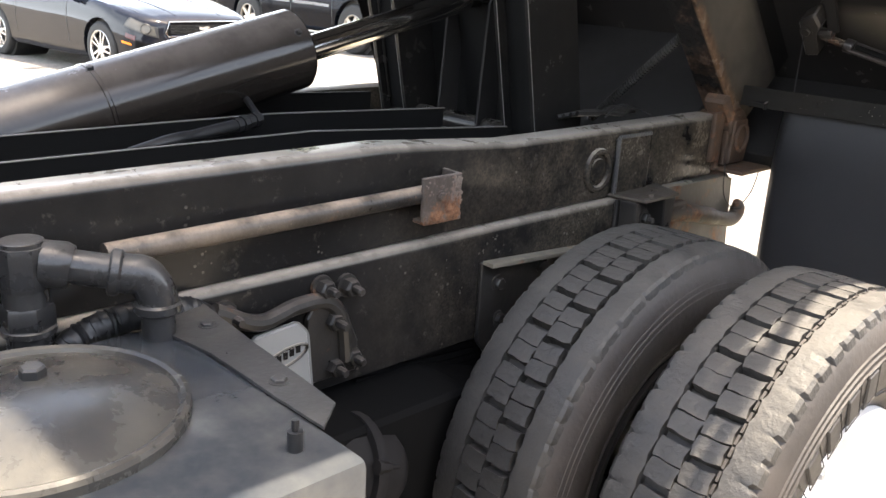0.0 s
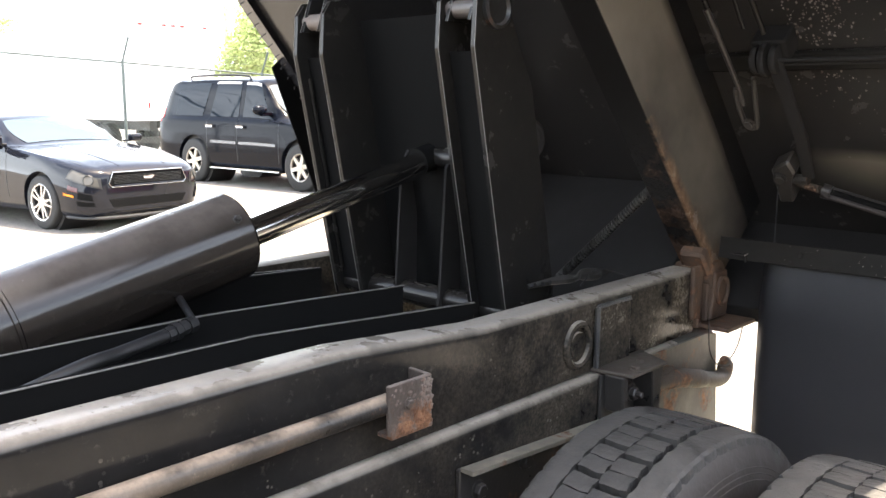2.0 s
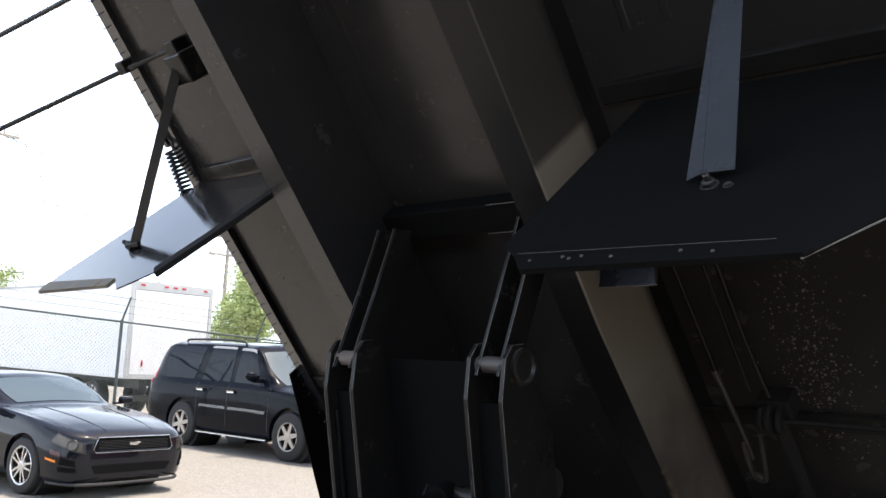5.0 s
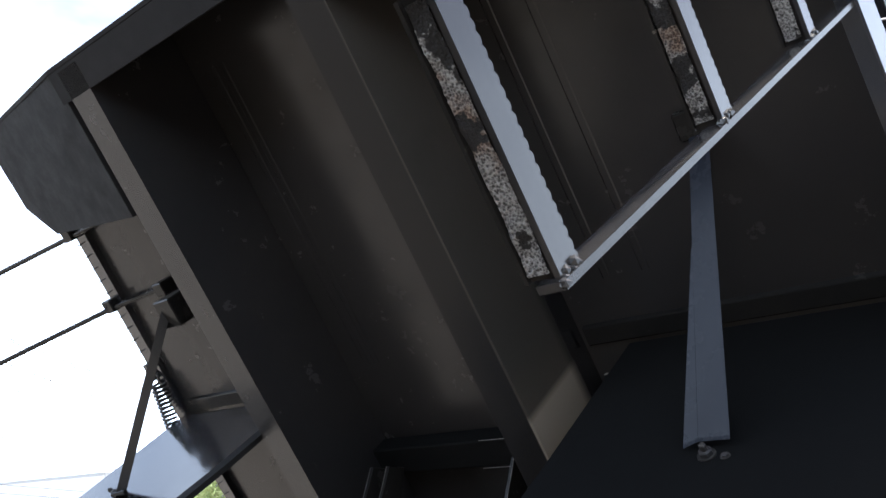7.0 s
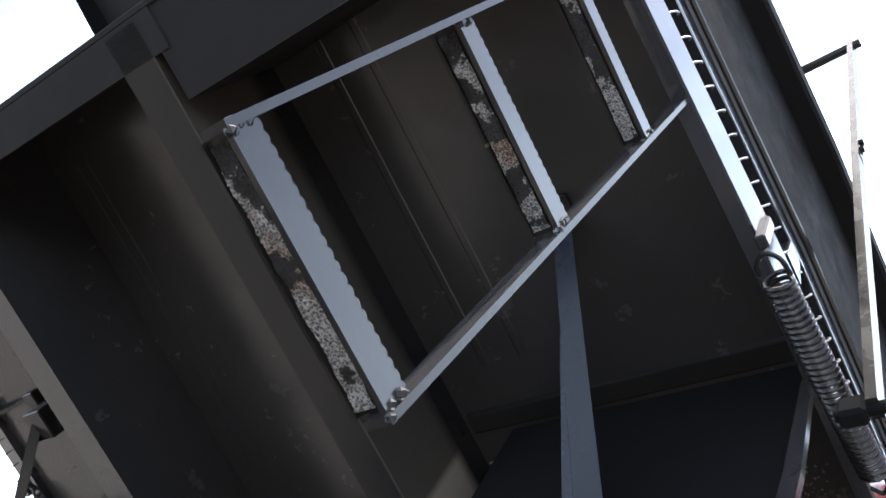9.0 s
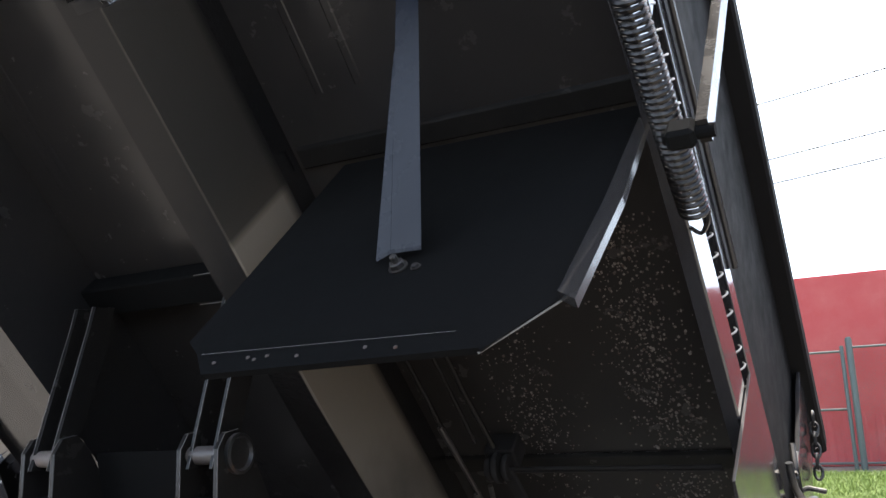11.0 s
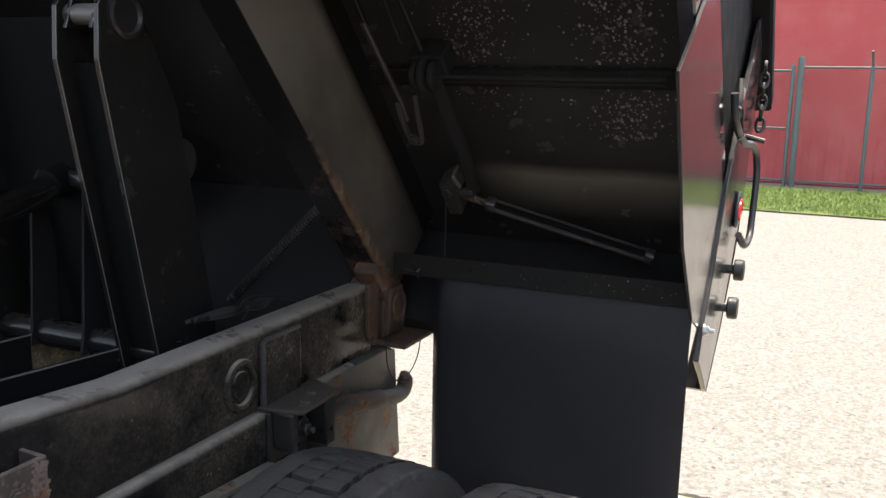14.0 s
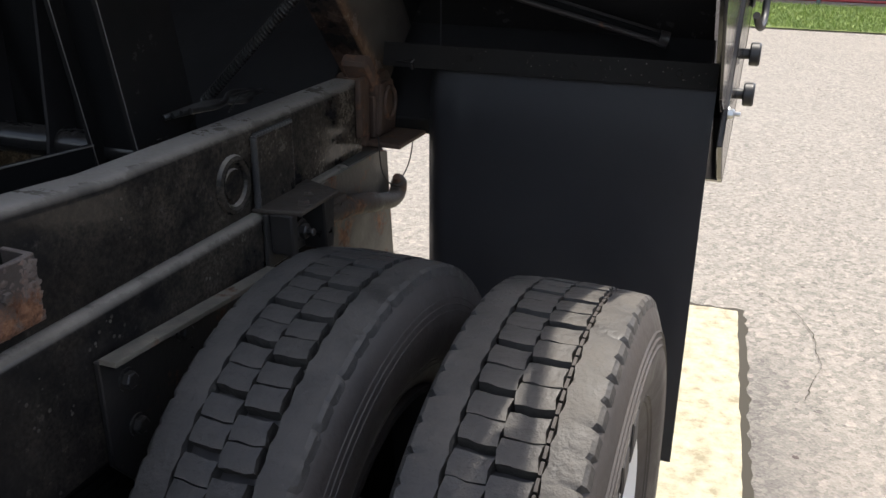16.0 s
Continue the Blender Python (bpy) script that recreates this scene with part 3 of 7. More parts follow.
prism(bm, [(2.265, 1.009), (2.545, 1.009), (2.60, 0.998), (2.632, 0.70), (2.28, 0.70)], "x", 0.4735, 0.4805, 0.002)
part("rail_end_plate", bm, dusty_steel, chassis, "dust covered plate at the rail end")

# welded plate, ring, shelf bracket and hook on the left rail
bm = bmesh.new()
box(bm, (0.446, 2.065, 1.012), (0.462, 2.200, 1.155), 0.006, 2)
part("welded_plate", bm, frame_black, chassis)
bm = bmesh.new()
for k in range(26):
    w = k / 25
    p = (0.460, 2.062 + 0.004 * noise.noise((k, 0, 0)), 1.02 + 0.13 * w)
    bmesh.ops.create_icosphere(bm, subdivisions=1, radius=0.0075 + 0.002 * noise.noise((k * 1.9, 4, 0)), matrix=Matrix.Translation(p))
for k in range(14):
    bmesh.ops.create_icosphere(bm, subdivisions=1, radius=0.006, matrix=Matrix.Translation((0.458, 2.07 + 0.125 * k / 13, 1.156)))
tagged(part("weld_bead", bm, plate_dusty, chassis, "dusty weld bead", smooth=True), kind="stuff")
bm = bmesh.new()
ring = [(0.452 , 2.0 + 0.042 * math.cos(a), 1.082 + 0.046 * math.sin(a)) for a in [0.0 + 6.2832 * k / 28 for k in range(29)]]
tube(bm, ring, 0.009, 8, False)
lathe(bm, [(0.0, 0.030), (0.006, 0.028), (0.006, 0.0)], (0.449, 2.0, 1.082), (1, 0, 0), 24)
part("pipe_ring", bm, frame_black, chassis, smooth=True)
bm = bmesh.new()
prism(bm, [(0.452, 2.05), (0.55, 2.07), (0.55, 2.215), (0.452, 2.26)], "z", 1.012, 1.020, 0.002)
bolt(bm, (0.53, 2.11, 1.020), (0, 0, 1), 0.011, 0.010)
bolt(bm, (0.505, 2.17, 1.020), (0, 0, 1), 0.008, 0.006)
part("bracket_shelf", bm, hook_steel, chassis, "thin dusty shelf plate")
bm = bmesh.new()
box(bm, (0.4735, 2.05, 0.90), (0.482, 2.25, 1.011), 0.003)
prism(bm, [(2.185, 0.90), (2.215, 0.90), (2.225, 1.011), (2.175, 1.011)], "x", 0.482, 0.535, 0.003)
prism(bm, [(2.065, 0.93), (2.085, 0.92), (2.085, 1.011), (2.060, 1.011)], "x", 0.482, 0.530, 0.003)
tube(bm, [(0.482, 2.125, 0.962), (0.512, 2.125, 0.960)], 0.024, 14)
bolt(bm, (0.512, 2.125, 0.960), (1, 0, 0), 0.014, 0.016, 0.014)
bolt(bm, (0.482, 2.235, 0.925), (1, 0, 0), 0.010, 0.012)
part("shelf_bracket", bm, pin_black, chassis, "dusty welded shelf bracket with bolts")
bm = bmesh.new()
tube(bm, smooth_path([(0.49, 2.22, 0.955), (0.50, 2.36, 0.935), (0.503, 2.46, 0.912), (0.503, 2.53, 0.893), (0.503, 2.585, 0.884), (0.503, 2.612, 0.897), (0.503, 2.614, 0.920), (0.503, 2.600, 0.934)]), [0.024] * 14 + [0.0205] * 22 + [0.018, 0.0165, 0.015, 0.0135, 0.012, 0.010, 0.008], 12)
tube(bm, [(0.482, 2.30, 0.945), (0.515, 2.30, 0.945)], 0.020, 10)
box(bm, (0.481, 2.24, 0.93), (0.512, 2.33, 0.975), 0.006)
part("tow_hook", bm, hook_steel, chassis, "rusty brown tow hook", smooth=35)
# spring hanger angle under the rail with bolts
bm = bmesh.new()
prism(bm, [(1.59, 0.944), (2.04, 0.914), (2.04, 0.905), (1.59, 0.935)], "x", 0.4845, 0.515, 0.001)
part("hanger_flange", bm, dusty_steel, chassis, "dusty upper flange of the spring hanger")
bm = bmesh.new()
prism(bm, [(1.59, 0.76), (1.59, 0.938), (2.04, 0.908), (2.04, 0.70), (1.7, 0.62)], "x", 0.4735, 0.484, 0.002)
for y, z in ((1.64, 0.885), (1.65, 0.80), (1.78, 0.90)):
    bolt(bm, (0.484, y, z), (1, 0, 0), 0.013, 0.014)
part("spring_hanger", bm, pin_black, chassis, "rust streaked spring hanger")
# bolts on the rail
for y, z, s_ in ((0.993, 0.966, 0.03), (1.187, 0.970, 0.022), (1.242, 0.962, 0.022), (1.206, 0.904, 0.026), (1.209, 0.811, 0.022), (1.249, 0.822, 0.022)):
    bm = bmesh.new()
    bolt(bm, (0.472, y, z), (1, 0, 0), 0.0155, 0.03, s_)
    part("rail_bolt", bm, pin_black, chassis)

# rusty bar beside the rail and its holder
bar = thing("rusty_pipe", "long rusty steel pipe lying along the frame rail", "pipe")
bm = bmesh.new()
tube(bm, [(0.485, 0.80, 1.1055), (0.485, 1.43, 1.112)], 0.0170, 16)
part("pipe", bm, pipe_rust, bar, smooth=True)
bm = bmesh.new()
prism(bm, [(0.497, 1.395), (0.505, 1.395), (0.505, 1.492), (0.501, 1.497), (0.4505, 1.499), (0.4505, 1.491), (0.497, 1.488)], "z", 1.0632, 1.147, 0.0015)
box(bm, (0.470, 1.400, 1.055), (0.505, 1.497, 1.063), 0.002)
part("pipe_holder", bm, holder_steel, bar, "pitted rusty channel holder")
bm = bmesh.new()
bolt(bm, (0.505, 1.440, 1.108), (1, 0, 0), 0.008, 0.007)
part("holder_bolt", bm, holder_steel, bar)
bm = bmesh.new()
rnd = random.Random(21)
for k in range(420):
    r = rnd.uniform(0.0014, 0.0052) * rnd.uniform(0.6, 1.0)
    w = k % 8
    if w in (1, 2, 3):        # down the welded corner
        p = (0.505, rnd.uniform(1.468, 1.494), rnd.uniform(1.060, 1.142))
    elif w in (5, 6):         # along the foot
        p = (0.505, rnd.uniform(1.399, 1.491), rnd.triangular(1.058, 1.084, 1.060))
    else:
        p = (0.505, rnd.uniform(1.399, 1.491), rnd.uniform(1.059, 1.144)) if k % 4 else (rnd.uniform(0.4985, 0.5045), rnd.uniform(1.399, 1.491), 1.147)
    r *= 1.0 if k % 4 else 0.6
    q = (0.4, 1, 1) if k % 4 else (1, 1, 0.4)
    bmesh.ops.create_icosphere(bm, subdivisions=1, radius=r, matrix=Matrix.Translation(p) @ Matrix.Diagonal((q[0], rnd.uniform(0.7, 1.5), q[2], 1)))
tagged(part("rust_scale", bm, scale_rust, bar, "lumps of rust and dirt", smooth=True), kind="stuff")

# rough black hose beside the tank
bm = bmesh.new()
P = smooth_path([(0.50, 0.72, 0.96), (0.502, 0.74, 0.992), (0.502, 0.80, 1.008), (0.502, 0.86, 1.008), (0.495, 0.93, 0.99), (0.49, 0.97, 0.95)], 24)
tube(bm, P, [0.021 + 0.004 * noise.noise((k * 0.7, 1, 2)) for k in range(len(P))], 14)
for v in bm.verts:
    v.co += Vector((noise.noise(v.co * 160), noise.noise(v.co * 160 + Vector((5, 0, 0))), noise.noise(v.co * 160 + Vector((0, 9, 0))))) * 0.003
part("side_hose", bm, hose_rubber, chassis, "rough black wrapped hose", smooth=True)

# axle, brake drum and spring behind the wheels
bm = bmesh.new()
tube(bm, [(-1.0, 1.84, 0.51), (-0.3, 1.84, 0.51), (0, 1.84, 0.51), (0.3, 1.84, 0.51), (1.0, 1.84, 0.51)], [0.07, 0.08, 0.17, 0.08, 0.07], 20)
part("rear_axle", bm, frame_black, chassis, smooth=True)
for sx in (1, -1):
    bm = bmesh.new()
    for k in range(6):
        zc, ln_ = 0.66 + 0.016 * k, 0.85 - 0.1 * (5 - k)
        pts = [(1.84 + ln_ * u, zc + 0.10 * u * u * (ln_ / 0.85) ** 2) for u in (-1, -0.75, -0.5, -0.25, 0, 0.25, 0.5, 0.75, 1)]
        prism(bm, pts + [(y, z + 0.013) for y, z in pts[::-1]], "x", sx * 0.37, sx * 0.45)
    part("leaf_spring", bm, shade_black, chassis)
    bm = bmesh.new()
    lathe(bm, [(0, 0.0), (0, 0.072), (0.02, 0.085), (0.05, 0.088), (0.052, 0.097), (0.066, 0.097), (0.07, 0.088), (0.12, 0.085), (0.15, 0.06), (0.15, 0.0)], (sx * 0.56, 1.13, 0.66), (0.1 * sx, 1, -0.3), 28)
    part("brake_chamber", bm, dull_black, chassis, smooth=True)
    bm = bmesh.new()
    dv = Vector((0.1 * sx, 1, -0.3)).normalized()
    c0 = Vector((sx * 0.56, 1.13, 0.66))
    lathe(bm, [(0.050, 0.088), (0.050, 0.104), (0.056, 0.106), (0.064, 0.106), (0.070, 0.104), (0.070, 0.088)], c0, dv, 28)
    for k in range(2):
        d_, u_, w_ = basis(dv)
        q_ = c0 + dv * 0.060 + (u_ * math.cos(0.5 + 3.14 * k) + w_ * math.sin(0.5 + 3.14 * k)) * 0.108
        bolt(bm, q_ - dv * 0.02, dv, 0.009, 0.03, 0.02)
    part("clamp_band", bm, dull_black, chassis, smooth=35)
    # black block added to cover lit ground that should lie in shade
    bm = bmesh.new()
    prism(bm, [(1.02, 0.50), (1.30, 0.40), (1.80, 0.36), (1.80, 0.62), (1.45, 0.74), (1.10, 0.74)], "x", sx * 0.36, sx * 0.60, 0.01)
    part("shade_block", bm, shade_black, chassis)
    # dark sheet added under the rail, also to hide the lit ground
    bm = bmesh.new()
    prism(bm, [(0.85, 0.762), (1.60, 0.762), (1.60, 0.50), (1.50, 0.30), (0.85, 0.30)], "x", sx * 0.34, sx * 0.352, 0.003)
    part("shade_sheet", bm, dull_black, chassis)

# brake casting bolted to the rail, with a grey plate on it
bm = bmesh.new()
tube(bm, smooth_path([(0.50, 0.96, 0.985), (0.50, 1.04, 0.945), (0.49, 1.12, 0.952), (0.485, 1.19, 0.945), (0.485, 1.225, 0.90), (0.485, 1.235, 0.82)], 5), 0.015, 10)
prism(bm, [(1.10, 0.79), (1.26, 0.79), (1.265, 0.85), (1.23, 0.93), (1.17, 0.945), (1.15, 0.92), (1.15, 0.82)], "x", 0.473, 0.485, 0.003)
part("casting", bm, pin_black, chassis, smooth=35)
bm = bmesh.new()
prism(bm, [(1.015, 0.84), (1.03, 0.922), (1.12, 0.930), (1.142, 0.905), (1.152, 0.79), (1.08, 0.79)], "x", 0.496, 0.502, 0.006)
part("grey_plate", bm, plate_grey, chassis, "grey plate with an oval raised badge")
bm = bmesh.new()
oval = [(0.503, 1.092 + 0.045 * math.cos(a) , 0.868 + 0.016 * math.sin(a) + 0.010 * math.cos(a)) for a in [6.2832 * k / 24 for k in range(25)]]
tube(bm, oval, 0.003, 6, False)
for k in range(5):
    box(bm, (0.501, 1.062 + 0.013 * k, 0.860 + 0.003 * k), (0.505, 1.070 + 0.013 * k, 0.874 + 0.003 * k))
part("badge_relief", bm, frame_black, chassis)
# hose with a coil guard, spare hoses on the rail, thin wires
bm = bmesh.new()
a, b_ = Vector((0.10, 2.42, 1.12)), Vector((0.365, 2.431, 1.3815))
d, u, w_ = basis(b_ - a)
tube(bm, [a, b_], 0.0085, 10)
n_ = 40
tube(bm, [a + (b_ - a) * k / (n_ * 8) + (u * math.cos(k * 0.7854) + w_ * math.sin(k * 0.7854)) * 0.0105 for k in range(n_ * 8 + 1)], 0.0031, 6)
part("coil_guard_hose", bm, dusty_hose, chassis, smooth=True)
for k in range(4):
    bm = bmesh.new()
    tube(bm, smooth_path([(0.30 + 0.02 * k, 2.02, 1.185 + 0.006 * k), (0.34 + 0.01 * k, 2.10, 1.20), (0.37 - 0.01 * k, 2.18, 1.192 + 0.004 * k), (0.33, 2.27 + 0.01 * k, 1.185)]), 0.006, 8)
    part("spare_hose", bm, dusty_hose, chassis, smooth=True)
for pts in ([(0.42, 2.05, 1.20), (0.41, 2.12, 1.225), (0.40, 2.2, 1.21), (0.41, 2.26, 1.19)], [(0.49, 2.53, 1.05), (0.495, 2.54, 0.96), (0.50, 2.60, 0.915), (0.505, 2.68, 0.955), (0.51, 2.71, 1.08)], [(0.617, 2.60, 1.40), (0.617, 2.60, 1.22)]):
    bm = bmesh.new()
    tube(bm, smooth_path(pts, 6), 0.0017, 5)
    part("thin_wire", bm, hose_rubber, chassis, smooth=True)

# ---- dual rear wheels ----
R_T = 0.510


def make_wheel(name, label, x, sx, lettered):
    """A tyre on a rim about the x axis; sx is the side that faces outwards."""
    t = thing(name, label, "wheel", pose(x, 1.84, R_T), "dual rear wheels")
    hw = 0.112
    carc = [(-0.085, 0.283), (-0.115, 0.325), (-0.135, 0.38), (-0.138, 0.42), (-0.127, 0.462), (-hw - 0.006, 0.486), (-hw + 0.006, 0.496), (-0.060, 0.4965), (-0.056, 0.487), (0.056, 0.487), (0.060, 0.4965),
            (hw - 0.006, 0.496), (hw + 0.006, 0.486), (0.127, 0.462), (0.138, 0.42), (0.135, 0.38), (0.115, 0.325), (0.085, 0.283)]
    bm = bmesh.new()
    lathe(bm, carc, n=96)
    part("tyre", bm, wall_rubber, t, smooth=50)
    # fine ribs on the outer sidewall
    for r, a in ((0.452, 0.1315), (0.441, 0.1345), (0.430, 0.1370), (0.346, 0.1245), (0.336, 0.1205)):
        bm = bmesh.new()
        e_ = 0.0008 if lettered else -0.0008
        lathe(bm, [(sx * (a - 0.004), r - 0.0025), (sx * (a + e_), r), (sx * (a - 0.004), r + 0.0025)], n=96)
        part("sidewall_rib", bm, wall_rubber, t, smooth=50)
    # wide shoulder ribs: a wavy inner edge by the blocks, small notches on the outer edge
    rnd = random.Random(int(x * 1000) + 7)
    N = 76
    for s in (-1, 1):
        bm = bmesh.new()
        n = N * 6
        prof = [(0.0595, R_T - 0.013), (0.061, R_T - 0.0015), (0.080, R_T - 0.001), (hw - 0.006, R_T - 0.004), (hw, R_T - 0.009), (hw + 0.005, R_T - 0.026), (hw + 0.011, R_T - 0.044)]
        rings = []
        for q in range(n):
            a = 6.28318531 * q / n
            # every second notch is deep, between them low ones
            ph = q % 12
            depth = (0.55 if ph == 0 else (0.35 if ph == 6 else 0.0)) * (1.0 if lettered else 0.5)
            row = []
            for k, (px, pr) in enumerate(prof):
                if k < 2 and s != sx:
                    px -= 0.0045
                if k < 2:
                    px += (0.0, 0.001, 0.0022, 0.0026, 0.0014, -0.0008)[q % 6] * (1 if k else 0.6) + 0.0012 * noise.noise((q * 0.9, s * 3, x))
                if depth and k in (3, 4, 5):
                    px, pr = px - 0.011 * depth, pr - 0.007 * depth
                pr += 0.0009 * noise.noise((q * 0.35, k * 0.8 + s * 9, x * 3))
                row.append(bm.verts.new((s * px, pr * math.cos(a), pr * math.sin(a))))
            rings.append(row)
        for q in range(n):
            for k in range(len(prof) - 1):
                bm.faces.new((rings[q][k], rings[q][k + 1], rings[(q + 1) % n][k + 1], rings[(q + 1) % n][k]))
        part("shoulder_rib", bm, rubber, t, smooth=30)
    # two touching rows of blocks; wide and narrow joints take turns
    pitch = 6.28318531 * R_T / N
    meshes = []
    for v in range(6):
        b = bmesh.new()
        w, l = 0.0515, pitch - 0.0082
        m_, n_ = 4, 2
        g_ = {}
        for i in range(m_ + 1):
            for j in range(n_ + 1):
                px, py = w * (i / m_ - 0.5), l * (j / n_ - 0.5)
                py += 0.0010 * math.sin(i * 1.7 + 0.4) + (rnd.uniform(-1, 1) * 0.0009)
                px += 0.0016 * (-1) ** j + rnd.uniform(-1, 1) * 0.0006
                edge = i in (0, m_) or j in (0, n_)
                g_[i, j] = b.verts.new((px, py, R_T - 0.496 - (0.0004 if edge else 0) + rnd.uniform(-1, 1) * 0.0005 - px * px * 0.6))
        for i in range(m_):
            for j in range(n_):
                b.faces.new((g_[i, j], g_[i + 1, j], g_[i + 1, j + 1], g_[i, j + 1]))
        rim_ = [(i, 0) for i in range(m_)] + [(m_, j) for j in range(n_)] + [(i, n_) for i in range(m_, 0, -1)] + [(0, j) for j in range(n_, 0, -1)]
        low = [b.verts.new((g_[k].co.x * 1.01, g_[k].co.y * 1.04, -0.011)) for k in rim_]
        for k in range(len(rim_)):
            b.faces.new((g_[rim_[k]], low[k], low[(k + 1) % len(rim_)], g_[rim_[(k + 1) % len(rim_)]]))
        me = bpy.data.meshes.new("tread_block")
        bmesh.ops.recalc_face_normals(b, faces=b.faces)
        b.to_mesh(me)
        b.free()
        me.materials.append(rubber)
        meshes.append(me)
    for row, px in enumerate((-0.0268, 0.0268)):
        for q in range(N):
            a = 360.0 * (q + 0.5 * row + (0.07 if q % 2 else -0.07)) / N
            ob = new("tread_block", meshes[(q * 7 + row * 3) % 6])
            ob.parent = t
            ob.matrix_basis = pose(0, 0, 0, a, 0, 0) @ pose(px, 0, 0.497 + rnd.uniform(-1, 1) * 0.0005, 0, 0, 2.5 * (1 if row else -1) + rnd.uniform(-0.8, 0.8))
    # chain of short dark teeth in the groove beside the outer row
    bm = bmesh.new()
    for q in range(N * 2 if lettered else 0):
        a = 6.28318531 * (q + 0.25) / (N * 2)
        box(bm, (sx * 0.0545, -0.0085, 0.497), (sx * 0.0590, 0.0085, 0.5065), 0.0, 1, Matrix.Rotation(a, 4, "X"))
    if lettered:
        tagged(part("groove_teeth", bm, wall_rubber, t), kind="stuff")
    # rim
    bm = bmesh.new()
    lathe(bm, [(sx * 0.095, 0.296), (sx * 0.108, 0.294), (sx * 0.110, 0.286), (sx * 0.098, 0.279), (sx * 0.06, 0.268), (sx * 0.01, 0.262), (-sx * 0.02, 0.25), (-sx * 0.028, 0.17), (-sx * 0.02, 0.11), (-sx * 0.02, 0.0)], n=64)
    lathe(bm, [(-sx * 0.095, 0.296), (-sx * 0.110, 0.286), (-sx * 0.06, 0.266), (-sx * 0.02, 0.262)], n=64)
    # inner rims are coloured black in place of the outer wheel's shadow
    part("rim", bm, white_rim if lettered else dull_black, t, "white painted steel rim" if lettered else "steel rim, blackened for its shade", smooth=35)
    if lettered:
        # the maker's raised lettering is kept as plain raised bars with a fine edge
        for k in range(6):
            m_ = Matrix.Rotation(0.22 + k * 0.165, 4, "X")
            bm = bmesh.new()
            prism(bm, [(-0.016, 0.374), (0.020, 0.374), (0.027, 0.423), (-0.009, 0.423)], "x", sx * 0.131, sx * 0.1405, 0.002)
            bmesh.ops.transform(bm, matrix=m_, verts=bm.verts)
            part("raised_bar", bm, letter_rubber, t)
            bm = bmesh.new()
            loop = [(sx * 0.1385, y, z) for y, z in ((-0.021, 0.367), (0.026, 0.367), (0.034, 0.430), (-0.012, 0.430), (-0.021, 0.367))]
            tube(bm, loop, 0.0011, 5, False)
            bmesh.ops.transform(bm, matrix=m_, verts=bm.verts)
            part("raised_edge", bm, rubber, t)
        bm = bmesh.new()
        lathe(bm, [(-sx * 0.02, 0.0), (sx * 0.07, 0.0), (sx * 0.07, 0.07), (sx * 0.03, 0.10), (-sx * 0.02, 0.11)], n=32)
        part("hub", bm, white_rim, t, smooth=35)
        bm = bmesh.new()
        for k in range(10):
            a = 6.2832 * k / 10
            bolt(bm, (-sx * 0.024, 0.143 * math.cos(a), 0.143 * math.sin(a)), (sx, 0, 0), 0.017, 0.03, 0.02)
        part("wheel_nuts", bm, alu, t)
    return t


make_wheel("rear_wheel", "worn black truck tyre on a rim blackened for shade, inner of a pair", 0.74, 1, False)
make_wheel("rear_wheel", "worn black truck tyre on a white rim, outer of a pair", 1.085, 1, True)
make_wheel("rear_wheel", "worn black truck tyre on a rim blackened for shade, inner of a pair", -0.74, -1, False)
make_wheel("rear_wheel", "worn black truck tyre on a white rim, outer of a pair", -1.085, -1, True)

# ---- raised dump body; local x across, y rearwards, z away from the frame ----
BODY = Matrix.Translation(HINGE) @ Matrix.Rotation(-radians(THETA), 4, "X")
body = thing("dump_body", "black steel dump body, raised high on its hoist", "dump body", BODY)
FL = 0.300            # underside of the floor
LF = 2.455            # hinge to the front edge
REAR = -0.20
W = 1.235

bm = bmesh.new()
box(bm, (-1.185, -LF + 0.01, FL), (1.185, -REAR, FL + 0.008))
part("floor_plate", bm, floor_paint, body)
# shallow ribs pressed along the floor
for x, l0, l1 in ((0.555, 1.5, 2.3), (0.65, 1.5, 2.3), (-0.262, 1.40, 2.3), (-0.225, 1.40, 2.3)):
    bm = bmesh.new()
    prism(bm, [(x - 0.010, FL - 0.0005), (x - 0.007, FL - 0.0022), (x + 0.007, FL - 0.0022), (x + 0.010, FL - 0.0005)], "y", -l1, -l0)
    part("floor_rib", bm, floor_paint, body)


def side_x(y):
    """Where the outer face of the body's side stands; the sides spread a little towards the rear."""
    return 1.2385 - 0.030 * max(0.0, -1.5 - y)


